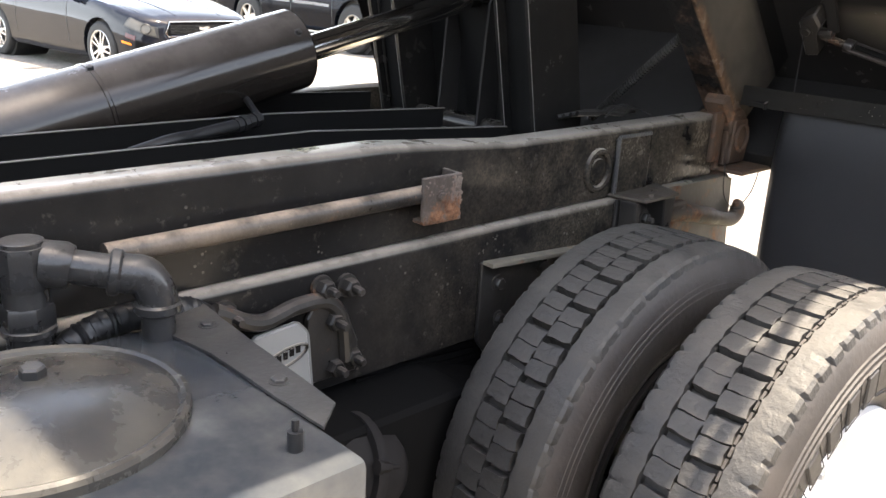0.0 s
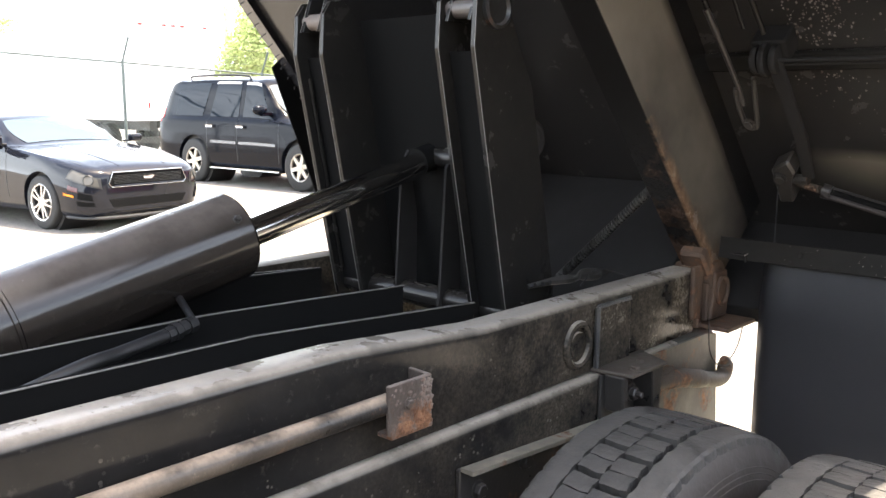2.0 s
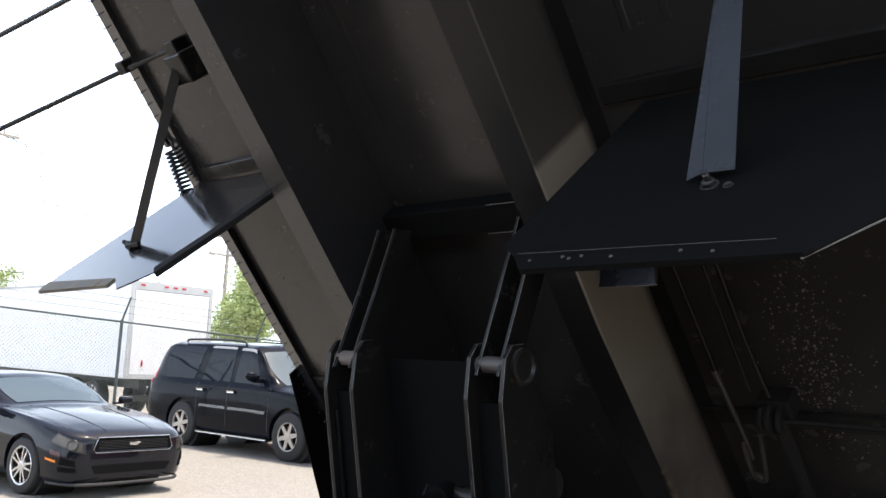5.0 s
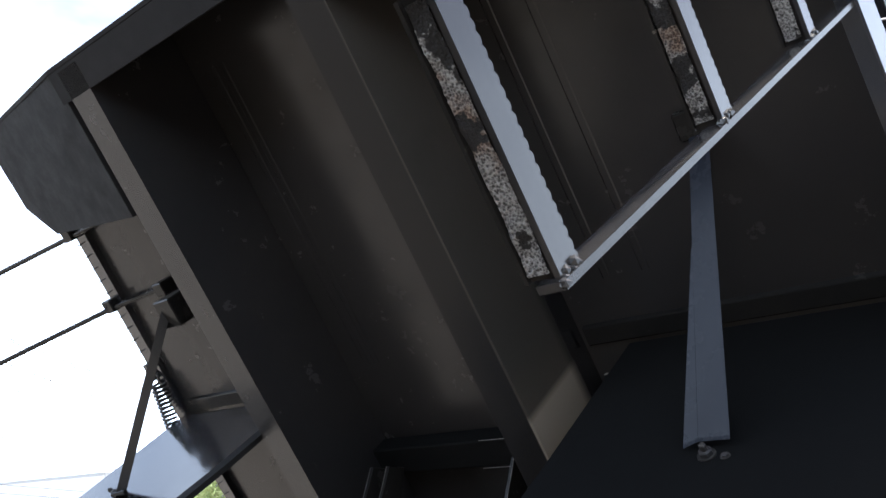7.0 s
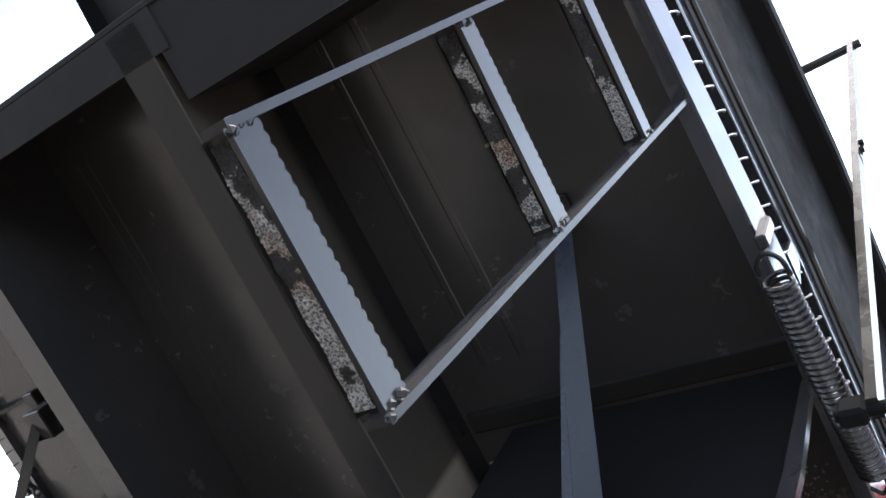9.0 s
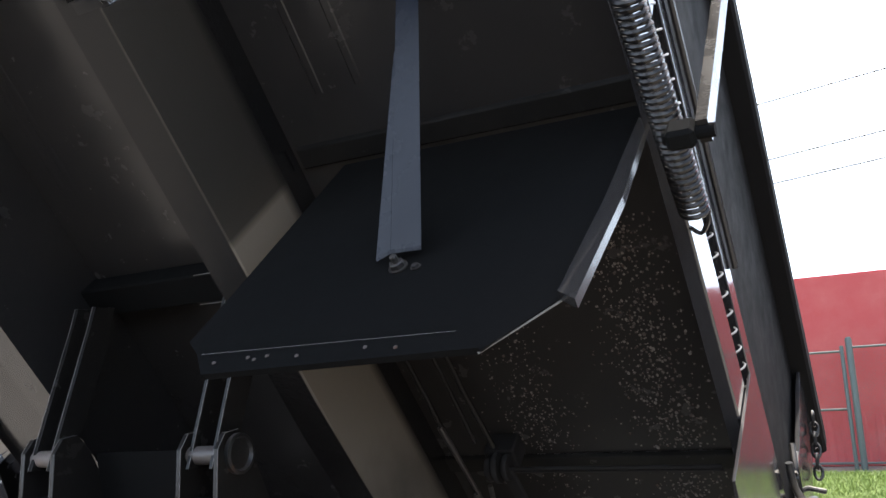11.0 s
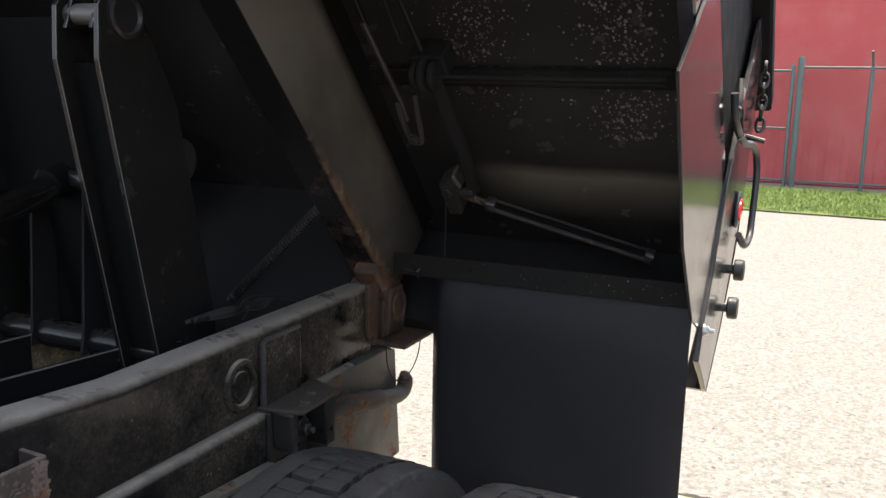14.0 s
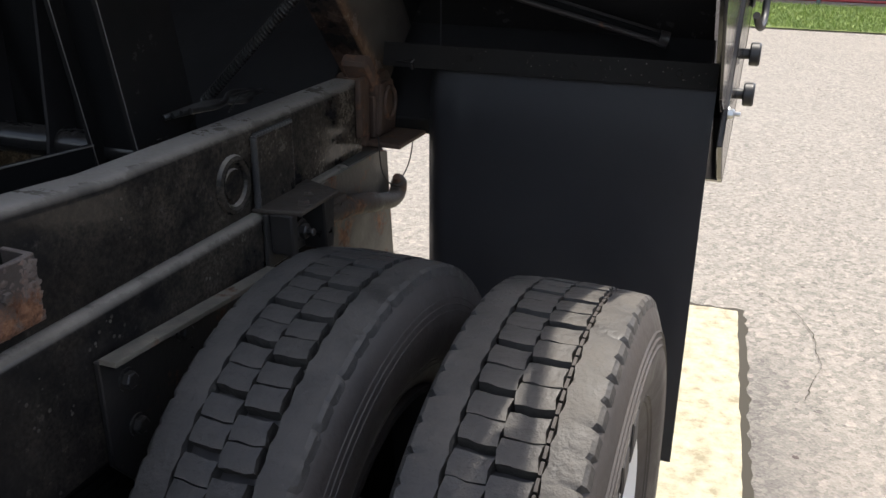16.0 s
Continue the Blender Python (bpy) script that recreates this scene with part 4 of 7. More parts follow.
for sx in (1, -1):
    # long sill: a deep channel that carries the floor
    bm = bmesh.new()
    pr = [(0.428, 0.0), (0.428, FL - 0.001), (0.418, FL - 0.001), (0.418, 0.010), (0.350, 0.010), (0.350, FL - 0.001), (0.340, FL - 0.001), (0.340, 0.0)]
    rows = []
    for y, o in ((-LF + 0.02, 0.0), (-0.85, 0.004), (0.02, 0.042)):
        rows.append([bm.verts.new((sx * (x + o), y, z)) for x, z in pr])
    for a in range(2):
        for q in range(8):
            bm.faces.new((rows[a][q], rows[a][(q + 1) % 8], rows[a + 1][(q + 1) % 8], rows[a + 1][q]))
    bm.faces.new(rows[0])
    bm.faces.new(rows[-1])
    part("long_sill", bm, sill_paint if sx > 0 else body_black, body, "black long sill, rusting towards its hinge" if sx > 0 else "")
    # side wall with its lower rail, the recess with the tie hooks, the tarp rail and the top rail
    for nm, mat_, prof, lab in (
            ("side_rail", guard_black, [(-0.030, 0.140), (-0.004, 0.140), (0.0, 0.144), (0.0, 0.251), (-0.004, 0.255), (-0.030, 0.255)], "smooth glossy black lower rail"),
            # black sheet added behind the hooks to stop light leaking through
            ("rail_backing", shade_black, [(-0.024, 0.256), (-0.020, 0.256), (-0.020, 0.334), (-0.024, 0.334)], ""),
            ("tarp_rail", guard_black, [(-0.024, 0.335), (-0.002, 0.335), (0.0, 0.338), (0.001, 0.385), (-0.024, 0.385)], ""),
            ("side_wall", side_matt, [(-0.016, 0.386), (-0.010, 0.386), (-0.010, 0.964), (-0.016, 0.964)], ""),
            ("top_rail", side_matt, [(-0.030, 0.965), (0.034, 0.965), (0.042, 0.973), (0.042, 1.027), (0.034, 1.035), (-0.030, 1.035)], "")):
        if sx < 0 and nm == "side_rail":
            prof = [(-0.060, 0.278), (-0.004, 0.278), (0.0, 0.282), (0.0, 0.325), (-0.004, 0.330), (-0.060, 0.330)]
        if sx < 0 and nm == "rail_backing":
            continue
        bm = bmesh.new()
        rows = [[bm.verts.new((sx * (side_x(y) + x), y, z)) for x, z in prof] for y in (-LF, -2.0, -1.5, -0.06 if nm in ("tarp_rail", "rail_backing") else 0.199)]
        n_ = len(prof)
        for a in range(3):
            for q in range(n_):
                bm.faces.new((rows[a][q], rows[a][(q + 1) % n_], rows[a + 1][(q + 1) % n_], rows[a + 1][q]))
        bm.faces.new(rows[0])
        bm.faces.new(rows[-1])
        part(nm, bm, mat_, body, lab)
    bm = bmesh.new()
    tube(bm, [(sx * (side_x(y) + 0.009), y, 0.402) for y in (-LF, -2.0, -1.5, -0.9)], 0.0065, 8)
    part("edge_rod", bm, gloss_black, body, smooth=True)
    bm = bmesh.new()
    tube(bm, smooth_path([(sx * -0.016, -0.005, 0.262), (sx * -0.001, -0.002, 0.276), (sx * 0.003, 0.004, 0.296), (sx * -0.004, 0.009, 0.310)], 3), [0.0021] * 9 + [0.0014], 6)
    hook = part("tie_hook", bm, dull_alu, body)
    y = -LF + 0.02
    hook.location = (sx * side_x(y), y, 0)
    while y < -0.106:
        y += 0.046
        h_ = new("tie_hook", hook.data)
        h_.parent = body
        h_.location = (sx * side_x(y), y, 0)
    bm = bmesh.new()
    prism(bm, [(-1.565, 0.262), (-1.500, 0.262), (-1.520, 0.333), (-1.560, 0.333)], "x", sx * (side_x(-1.53) - 0.019), sx * (side_x(-1.53) + 0.0015), 0.001)
    part("rail_tie", bm, guard_black, body)
    # deep rear skirt and the corner post behind it
    bm = bmesh.new()
    if sx < 0:
        prism(bm, [(-0.53, 0.245), (0.15, 0.03), (0.20, 0.9), (-0.535, 0.41)], "x", -1.246, -1.240, 0.001)
        part("rear_skirt", bm, side_matt, body)
        continue
    prism(bm, [(-0.73, 0.083), (-0.756, -0.047), (-0.41, -0.115), (-0.17, -0.095), (-0.062, -0.04), (-0.066, 0.17), (-0.11, 0.30), (-0.70, 0.30)], "x", sx * 1.240, sx * 1.246, 0.001)
    part("rear_skirt", bm, skirt_black, body)
    bm = bmesh.new()
    prism(bm, [(-0.066, 0.10), (-0.058, -0.03), (-0.03, -0.10), (0.15, -0.055), (0.172, -0.045), (0.205, 0.16), (0.212, 0.42), (0.185, 0.56), (-0.015, 1.03), (-0.06, 1.05), (-0.13, 0.97), (-0.135, 0.88), (-0.125, 0.33)], "x", sx * 1.241, sx * 1.253, 0.002)
    part("corner_post", bm, gloss_black, body)
    bm = bmesh.new()
    prism(bm, [(0.16, -0.05), (0.176, -0.045), (0.209, 0.16), (0.216, 0.42), (0.19, 0.56), (0.17, 0.55), (0.19, 0.16)], "x", sx * 1.20, sx * 1.253, 0.001)
    part("post_flange", bm, gloss_black, body)
# front cross member with tapered ends, and the front wall above it
bm = bmesh.new()
prism(bm, [(-0.47, 0.0), (0.47, 0.0), (1.175, 0.155), (1.182, FL + 0.02), (-1.182, FL + 0.02), (-1.175, 0.155)], "y", -LF, -LF + 0.012, 0.002)
for sx in (1, -1):
    q0 = [(sx * 0.45, -LF + 0.012, 0.0), (sx * 1.175, -LF + 0.012, 0.155), (sx * 1.17, -2.30 if sx > 0 else -2.20, 0.155), (sx * 1.02, -2.29 if sx > 0 else -2.09, 0.118), (sx * 0.45, -2.27 if sx > 0 else -2.05, 0.0)]
    lo_ = [bm.verts.new(p) for p in q0]
    hi_ = [bm.verts.new((p[0], p[1], FL - 0.002)) for p in q0]
    bm.faces.new(lo_)
    for q in range(5):
        bm.faces.new((lo_[q], lo_[(q + 1) % 5], hi_[(q + 1) % 5], hi_[q]))
box(bm, (-0.47, -LF + 0.012, 0.0), (0.47, -LF + 0.09, 0.010))
part("front_cross_member", bm, dull_black, body)
bm = bmesh.new()
box(bm, (-1.19, -LF - 0.004, FL + 0.024), (1.19, -LF + 0.008, 1.0))
box(bm, (-1.2, -LF, 1.0), (1.2, -LF + 0.008, 1.61))
part("front_wall", bm, body_black, body)
# shield that reaches forward over the cab
bm = bmesh.new()
box(bm, (-1.2, -LF - 1.3, 1.602), (1.2, -LF - 0.001, 1.61))
part("cab_shield", bm, dull_black, body)
for sx in (1, -1):
    bm = bmesh.new()
    prism(bm, [(-LF - 1.3, 1.55), (-LF - 0.001, 1.49), (-LF - 0.001, 1.601), (-LF - 1.3, 1.601)], "x", sx * 1.192, sx * 1.20, 0.001)
    part("shield_side", bm, shade_black, body)
# cross members between sills and under the overhang
for y in (-1.372, -0.46):
    for sx in (1, -1):
        bm = bmesh.new()
        prism(bm, [(y - 0.028, FL - 0.001), (y - 0.022, FL - 0.012), (y + 0.022, FL - 0.012), (y + 0.028, FL - 0.001)], "x", sx * 0.446, sx * 1.184, 0.002)
        part("cross_sill", bm, arm_black, body)
bm = bmesh.new()
box(bm, (-0.36, -1.16, 0.235), (0.36, -1.08, FL - 0.001), 0.004)
part("hoist_cross_beam", bm, shade_black, body)
for y_, x0_, x1_ in ((-1.162, 0.05, 0.335), (-1.078, 0.02, 0.30)):
    bm = bmesh.new()
    tube(bm, [(x0_, y_, 0.2345), (x1_, y_, 0.2345)], 0.0009, 5)
    part("worn_glint_edge", bm, worn_glint_edge, body, "paint worn off the beam's edge")
bm = bmesh.new()
box(bm, (-0.36, -0.03, -0.20), (0.36, 0.0, FL - 0.001), 0.003)
box(bm, (-1.19, 0.10, -0.01), (1.19, 0.16, FL - 0.001), 0.003)
part("rear_bolster", bm, dull_black, body)
# tailgate
bm = bmesh.new()
box(bm, (-W, 0.202, FL - 0.05), (W, 0.232, 0.98), 0.004)
part("tailgate", bm, body_black, body)

# splash guards before the wheels; the far one is the same pressing, not its mirror image
GY = -1.345
g = new("splash_guard")
g.parent = body
g["label"] = "black folded steel splash guard"
# near plate and lip are blackened for shade, unlike the far twin
bm = bmesh.new()
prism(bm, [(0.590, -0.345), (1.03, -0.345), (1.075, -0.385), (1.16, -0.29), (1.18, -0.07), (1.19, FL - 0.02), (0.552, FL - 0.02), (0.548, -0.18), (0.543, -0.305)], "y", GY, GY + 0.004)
part("guard_plate", bm, shade_black, g)
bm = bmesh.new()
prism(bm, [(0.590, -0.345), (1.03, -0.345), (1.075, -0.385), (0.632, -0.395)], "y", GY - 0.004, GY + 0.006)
part("guard_lip", bm, shade_black, g)
for k, x in enumerate((0.64, 0.70, 0.715, 0.735, 0.79, 0.90, 0.95)):
    bm = bmesh.new()
    bolt(bm, (x, GY - 0.004, -0.370 + 0.006 * (k % 2)), (0, -1, 0), 0.0022, 0.002)
    part("lip_bolt", bm, worn_pin, g)
bm = bmesh.new()
tube(bm, [(x, GY - 0.0035, -0.346) for x in (0.60, 0.75, 0.86, 1.03)], 0.0007, 6)
part("fold_line", bm, worn_glint_edge, g)
bm = bmesh.new()
tube(bm, [(x, GY + 0.004, z) for x, z in ((1.035, -0.350), (1.072, -0.386), (1.16, -0.291))], 0.0016, 6)
part("worn_glint_edge", bm, worn_glint_edge, g, "paint worn off the lower edge")
bm = bmesh.new()
prism(bm, [(1.158, -0.292), (1.186, -0.314), (1.206, -0.07), (1.208, 0.17), (1.19, 0.20), (1.178, -0.07)], "y", GY - 0.012, GY + 0.003)
part("guard_edge", bm, gloss_black, g)
bm = bmesh.new()
for k in range(9):
    w = k / 8
    bmesh.ops.create_icosphere(bm, subdivisions=1, radius=0.006 + 0.002 * noise.noise((k * 2.1, 0, 5)), matrix=Matrix.Translation((1.20, GY - 0.006, 0.10 + 0.10 * w)))
tagged(part("edge_weld", bm, arm_black, g, smooth=True), kind="stuff")
# flat brace from the floor down to the guard: a narrow plate with a flange folded along its lower half
T0, T1 = Vector((0.872, -1.757, FL - 0.012)), Vector((0.868, -1.362, -0.148))
nrm_ = Vector((0, T0.z - T1.z, T0.y - T1.y)).normalized() * 0.006
if nrm_.y > 0:
    nrm_ = -nrm_


def strip(bm, edge0, edge1):
    """A plate between two edges given as pairs of points."""
    q = [bm.verts.new(p + o) for o in (Vector(), nrm_) for p in (edge0[0], edge0[1], edge1[1], edge1[0])]
    bm.faces.new(q[:4])
    bm.faces.new(q[4:][::-1])
    for i in range(4):
        bm.faces.new((q[i], q[4 + i], q[4 + (i + 1) % 4], q[(i + 1) % 4]))


bm = bmesh.new()
strip(bm, (T0 + Vector((-0.018, 0, 0)), T0 + Vector((0.021, 0, 0))), (T1 + Vector((-0.014, 0, 0)), T1 + Vector((0.040, 0, 0))))
part("guard_brace", bm, brace_paint, g)
bm = bmesh.new()
Tm = T0.lerp(T1, 0.42)
strip(bm, (Tm + Vector((-0.0185, 0, 0)) - nrm_ * 0.3, Tm + Vector((-0.0165, 0, 0))), (T1 + Vector((-0.041, 0, 0)) - nrm_ * 1.6, T1 + Vector((-0.0145, 0, 0))))
part("brace_flange", bm, brace_paint, g)
bm = bmesh.new()
box(bm, (0.835, -1.80, FL - 0.022), (0.905, -1.742, FL - 0.001), 0.004)
part("brace_foot", bm, arm_black, g)
bm = bmesh.new()
bolt(bm, (0.868, GY - 0.001, -0.165), (0, -1, -0.1), 0.011, 0.012, 0.012)
bolt(bm, (0.90, GY - 0.001, -0.170), (0, -1, 0), 0.006, 0.005)
part("brace_bolt", bm, pin_black, g)

g = new("splash_guard")
g.parent = body
g["label"] = "glossy black folded steel splash guard"
bm = bmesh.new()
prism(bm, [(-1.185, -0.345), (-0.775, -0.345), (-0.690, -0.395), (-0.600, -0.315), (-0.570, -0.07), (-0.560, FL - 0.02), (-1.20, FL - 0.02), (-1.20, -0.305)], "y", GY, GY + 0.004)
part("guard_plate", bm, guard_black, g)
bm = bmesh.new()
prism(bm, [(-1.185, -0.345), (-0.775, -0.345), (-0.765, -0.380), (-1.165, -0.395)], "y", GY - 0.004, GY + 0.006)
part("guard_lip", bm, dusty_steel, g, "tan folded lower lip")
bm = bmesh.new()
prism(bm, [(-0.602, -0.317), (-0.560, -0.345), (-0.528, -0.07), (-0.520, 0.16), (-0.560, 0.18), (-0.570, -0.07)], "y", GY - 0.012, GY + 0.003)
part("guard_edge", bm, dull_black, g)
bm = bmesh.new()
tube(bm, [(-0.775, -1.762, 0.165), (-0.935, GY - 0.012, -0.165)], 0.019, 4)
part("guard_strut", bm, gloss_black, g)
bm = bmesh.new()
box(bm, (-0.80, -1.79, 0.14), (-0.72, -1.70, FL - 0.001), 0.004)
part("strut_bracket", bm, arm_black, g)
bm = bmesh.new()
bolt(bm, (-0.937, GY - 0.002, -0.172), (-1, -0.6, 0), 0.013, 0.03, 0.02)
tube(bm, [(-0.955, GY - 0.014, -0.182), (-0.90, GY - 0.014, -0.172)], 0.008, 8)
part("strut_bolt", bm, arm_black, g)

# ladder under the front left corner
lad = new("ladder")
lad.parent = body


def lad_x(h):
    return 1.118 + 0.09 * (h + 0.70) / 0.88


bm = bmesh.new()
for l in (1.900, 2.158):
    b2 = [(l - 0.004, -0.727), (l + 0.004, -0.727), (l + 0.004, 0.20), (l - 0.004, 0.20)]
    bm = bmesh.new()
    vs0 = [bm.verts.new((lad_x(h) - 0.012, -y, h)) for y, h in b2]
    vs1 = [bm.verts.new((lad_x(h) + 0.016, -y, h)) for y, h in b2]
    bm.faces.new(vs0)
    bm.faces.new(vs1[::-1])
    for q in range(4):
        bm.faces.new((vs0[q], vs1[q], vs1[(q + 1) % 4], vs0[(q + 1) % 4]))
    part("ladder_rail", bm, gloss_black, lad)
rnd = random.Random(11)
for h in (-0.723, -0.366, -0.050):
    x = lad_x(h)
    rung = new("rung")
    rung.parent = lad
    rung["label"] = "serrated black steel rung caked with dirt"
    # outer flange with a toothed upper edge
    bm = bmesh.new()
    n, y0, y1 = 132, -2.154, -1.904
    rows = []
    for k in range(n + 1):
        y = y0 + (y1 - y0) * k / n
        z = h + 0.034 + 0.0030 * abs(math.sin(k * math.pi * 22 / n)) + 0.0006 * rnd.random()
        rows.append([bm.verts.new((x + 0.006 + (0.006 if q in (1, 2) else 0), y, zz)) for q, zz in enumerate((h, h, z, z))])
    for k in range(n):
        for q in range(4):
            bm.faces.new((rows[k][q], rows[k][(q + 1) % 4], rows[k + 1][(q + 1) % 4], rows[k + 1][q]))
    part("toothed_flange", bm, gloss_black, rung)
    # bottom of the channel and inner flange
    bm = bmesh.new()
    box(bm, (x - 0.023, y0, h + 0.010), (x + 0.0055, y1, h + 0.014))
    box(bm, (x - 0.027, y0, h + 0.004), (x - 0.023, y1, h + 0.034))
    part("channel", bm, frame_black, rung)
    # crust of dried dirt and rust on it, broken into flakes
    bm = bmesh.new()
    m_, n_ = 110, 10
    g_ = [[None] * (n_ + 1) for a in range(m_ + 1)]
    for a in range(m_ + 1):
        for b_ in range(n_ + 1):
            px, py = x - 0.021 + 0.021 * b_ / n_, y0 + 0.006 + (y1 - y0 - 0.012) * a / m_
            d = 0.001 + 0.004 * max(0.0, noise.noise((px * 60, py * 45, h * 5)) + 0.25) + 0.0025 * abs(noise.noise((px * 330, py * 330, h * 10)))
            g_[a][b_] = bm.verts.new((px, py, h + 0.0095 - d))
    for a in range(m_):
        for b_ in range(n_):
            q = (g_[a][b_], g_[a + 1][b_], g_[a + 1][b_ + 1], g_[a][b_ + 1])
            bm.faces.new(q)
    tagged(part("dirt_crust", bm, crust, rung, "dried grey and rusty dirt crust", smooth=60), kind="stuff")
    bm = bmesh.new()
    for yy in (y0, y1):
        for k in range(7):
            bmesh.ops.create_icosphere(bm, subdivisions=1, radius=0.006, matrix=Matrix.Translation((x + 0.010 + rnd.uniform(-0.003, 0.003), yy + rnd.uniform(-0.004, 0.004), h + 0.005 * k)))
    tagged(part("weld", bm, gloss_black, rung, smooth=True), kind="stuff")

# spatter of dried mud on the rear floor, thrown up by the wheels
bm = bmesh.new()
for k in range(1800):
    if k % 3 == 0:
        x, y = rnd.gauss(0.74, 0.05), -rnd.triangular(0.30, 1.15, 0.55)
    else:
        x, y = rnd.gauss(1.05, 0.05), -rnd.uniform(0.28, 1.12)
    if abs(y + 0.46) < 0.035 or not 0.5 < x < 1.17:
        continue
    r = rnd.uniform(0.0010, 0.0034) * rnd.uniform(0.6, 1.0) * (1.25 if x > 0.9 else 1.0)
    d = Matrix.Translation((x, y, FL - 0.0005)) @ Matrix.Diagonal((r * rnd.uniform(0.8, 1.2), r * rnd.uniform(0.9, 1.6), r * 0.5, 1))
    bmesh.ops.create_icosphere(bm, subdivisions=1, radius=1.0, matrix=d)
tagged(part("mud_spatter", bm, mud, body, "spots of dried pale mud", smooth=True), kind="stuff")

# rusty lugs that carry the sills on the hinge pins
for sx in (1, -1):
    bm = bmesh.new()
    lathe(bm, [(0.402 * sx, 0.0), (0.402 * sx, 0.040), (0.406 * sx, 0.043), (0.472 * sx, 0.043), (0.476 * sx, 0.039), (0.476 * sx, 0.026), (0.472 * sx, 0.022), (0.472 * sx, 0.0)], (0, 0, 0), (1, 0, 0), 28)
    box(bm, (sx * 0.405, -0.11, -0.03), (sx * 0.475, 0.03, 0.005), 0.008)
    part("hinge_lug", bm, rust, body, "rusty hinge lug", smooth=30)

# sheet bracket on the sill behind the guard: a slanting face with two side flanges
face = [Vector((0.430, -1.022, 0.050)), Vector((0.592, -1.046, 0.018)), Vector((0.560, -1.215, 0.262)), Vector((0.462, -1.190, 0.290))]
out_ = (face[1] - face[0]).cross(face[3] - face[0]).normalized() * 0.005
out_ = out_ if out_.y > 0 else -out_


def sheet(bm, pts, off):
    """A flat plate of the thickness of off."""
    a_ = [bm.verts.new(p) for p in pts]
    b_ = [bm.verts.new(p + off) for p in pts]
    bm.faces.new(a_)
    bm.faces.new(b_[::-1])
    for q in range(len(pts)):
        bm.faces.new((a_[q], b_[q], b_[(q + 1) % len(pts)], a_[(q + 1) % len(pts)]))


bracket = new("sill_bracket")
bracket.parent = body
bm = bmesh.new()
sheet(bm, face, out_)
part("bracket_face", bm, brace_paint, bracket, "glossy black bracket face, tinted with mirrored sky")
for p, q, dx in ((face[0], face[3], -0.004), (face[1], face[2], 0.004)):
    bm = bmesh.new()
    sheet(bm, [p, q, q + Vector((dx * 2, -0.06, 0.0)), p + Vector((dx * 5, -0.085, 0.0))], Vector((dx, 0, 0)))
    part("bracket_flange", bm, dull_black, bracket)
bm = bmesh.new()
tube(bm, [face[3] + out_, face[0] + out_, face[1] + out_], 0.0012, 6)
part("worn_glint_edge", bm, worn_glint_edge, bracket, "paint worn off the bracket's edge")

# release rods, cross shaft and latch of the tailgate under the floor
for pts, r in (([(0.515, -1.32, 0.20), (0.548, -0.66, 0.20)], 0.0055), ([(0.590, -1.32, 0.205), (0.612, -0.62, 0.205)], 0.0045), ([(0.622, -1.32, 0.205), (0.640, -0.78, 0.205), (0.652, -0.60, 0.21)], 0.006)):
    bm = bmesh.new()
    tube(bm, pts, r, 10)
    part("release_rod", bm, frame_black, body, smooth=True)
bm = bmesh.new()
tube(bm, [(0.545, -0.68, 0.197), (0.552, -0.64, 0.194), (0.572, -0.47, 0.188), (0.574, -0.42, 0.184)], [0.0075, 0.0075, 0.005, 0.005], 10)
part("adjuster_rod", bm, pin_black, body, "thin worn adjuster rod", smooth=True)
# fork at the rod's end
bm = bmesh.new()
loop = [(0.566, -0.47), (0.561, -0.42), (0.566, -0.365), (0.580, -0.352), (0.594, -0.365), (0.606, -0.44), (0.616, -0.50)]
tube(bm, smooth_path([(x, y, 0.183) for x, y in loop], 4), 0.0065, 8)
bolt(bm, (0.579, -0.372, 0.176), (0, 0, -1), 0.010, 0.010)
part("rod_fork", bm, pin_black, body, smooth=True)
# cross shaft with its collars and the levers on it
bm = bmesh.new()
tube(bm, [(0.625, -0.527, 0.21), (1.16, -0.527, 0.21)], 0.0045, 10)
tube(bm, [(0.66, -0.512, 0.214), (1.16, -0.512, 0.214)], 0.003, 8)
part("cross_shaft", bm, dull_black, body, "thin black cross shaft", smooth=True)
bm = bmesh.new()
for x, r in ((0.612, 0.030), (0.632, 0.036), (0.655, 0.030)):
    lathe(bm, [(0.0, 0.0), (0.0, r), (0.004, r + 0.002), (0.010, r + 0.002), (0.014, r), (0.014, 0.0)], (x, -0.527, 0.215), (1, 0, 0), 20)
box(bm, (0.60, -0.56, 0.235), (0.68, -0.50, FL - 0.001), 0.004)
part("shaft_collar", bm, dull_black, body, smooth=35)
bm = bmesh.new()
prism(bm, [(0.642, -0.53), (0.676, -0.53), (0.690, -0.30), (0.684, -0.17), (0.655, -0.17), (0.662, -0.30)], "z", 0.205, 0.217, 0.003)
part("latch_lever", bm, dull_black, body)
bm = bmesh.new()
prism(bm, [(0.592, -0.215), (0.640, -0.245), (0.652, -0.20), (0.632, -0.185), (0.630, -0.105), (0.592, -0.100)], "z", 0.185, 0.235, 0.006)
tube(bm, [(0.585, -0.165, 0.21), (0.668, -0.165, 0.21)], 0.014, 12)
bolt(bm, (0.612, -0.19, 0.184), (0, 0, -1), 0.012, 0.010)
part("latch_block", bm, pin_black, body, "rust stained latch clevis")
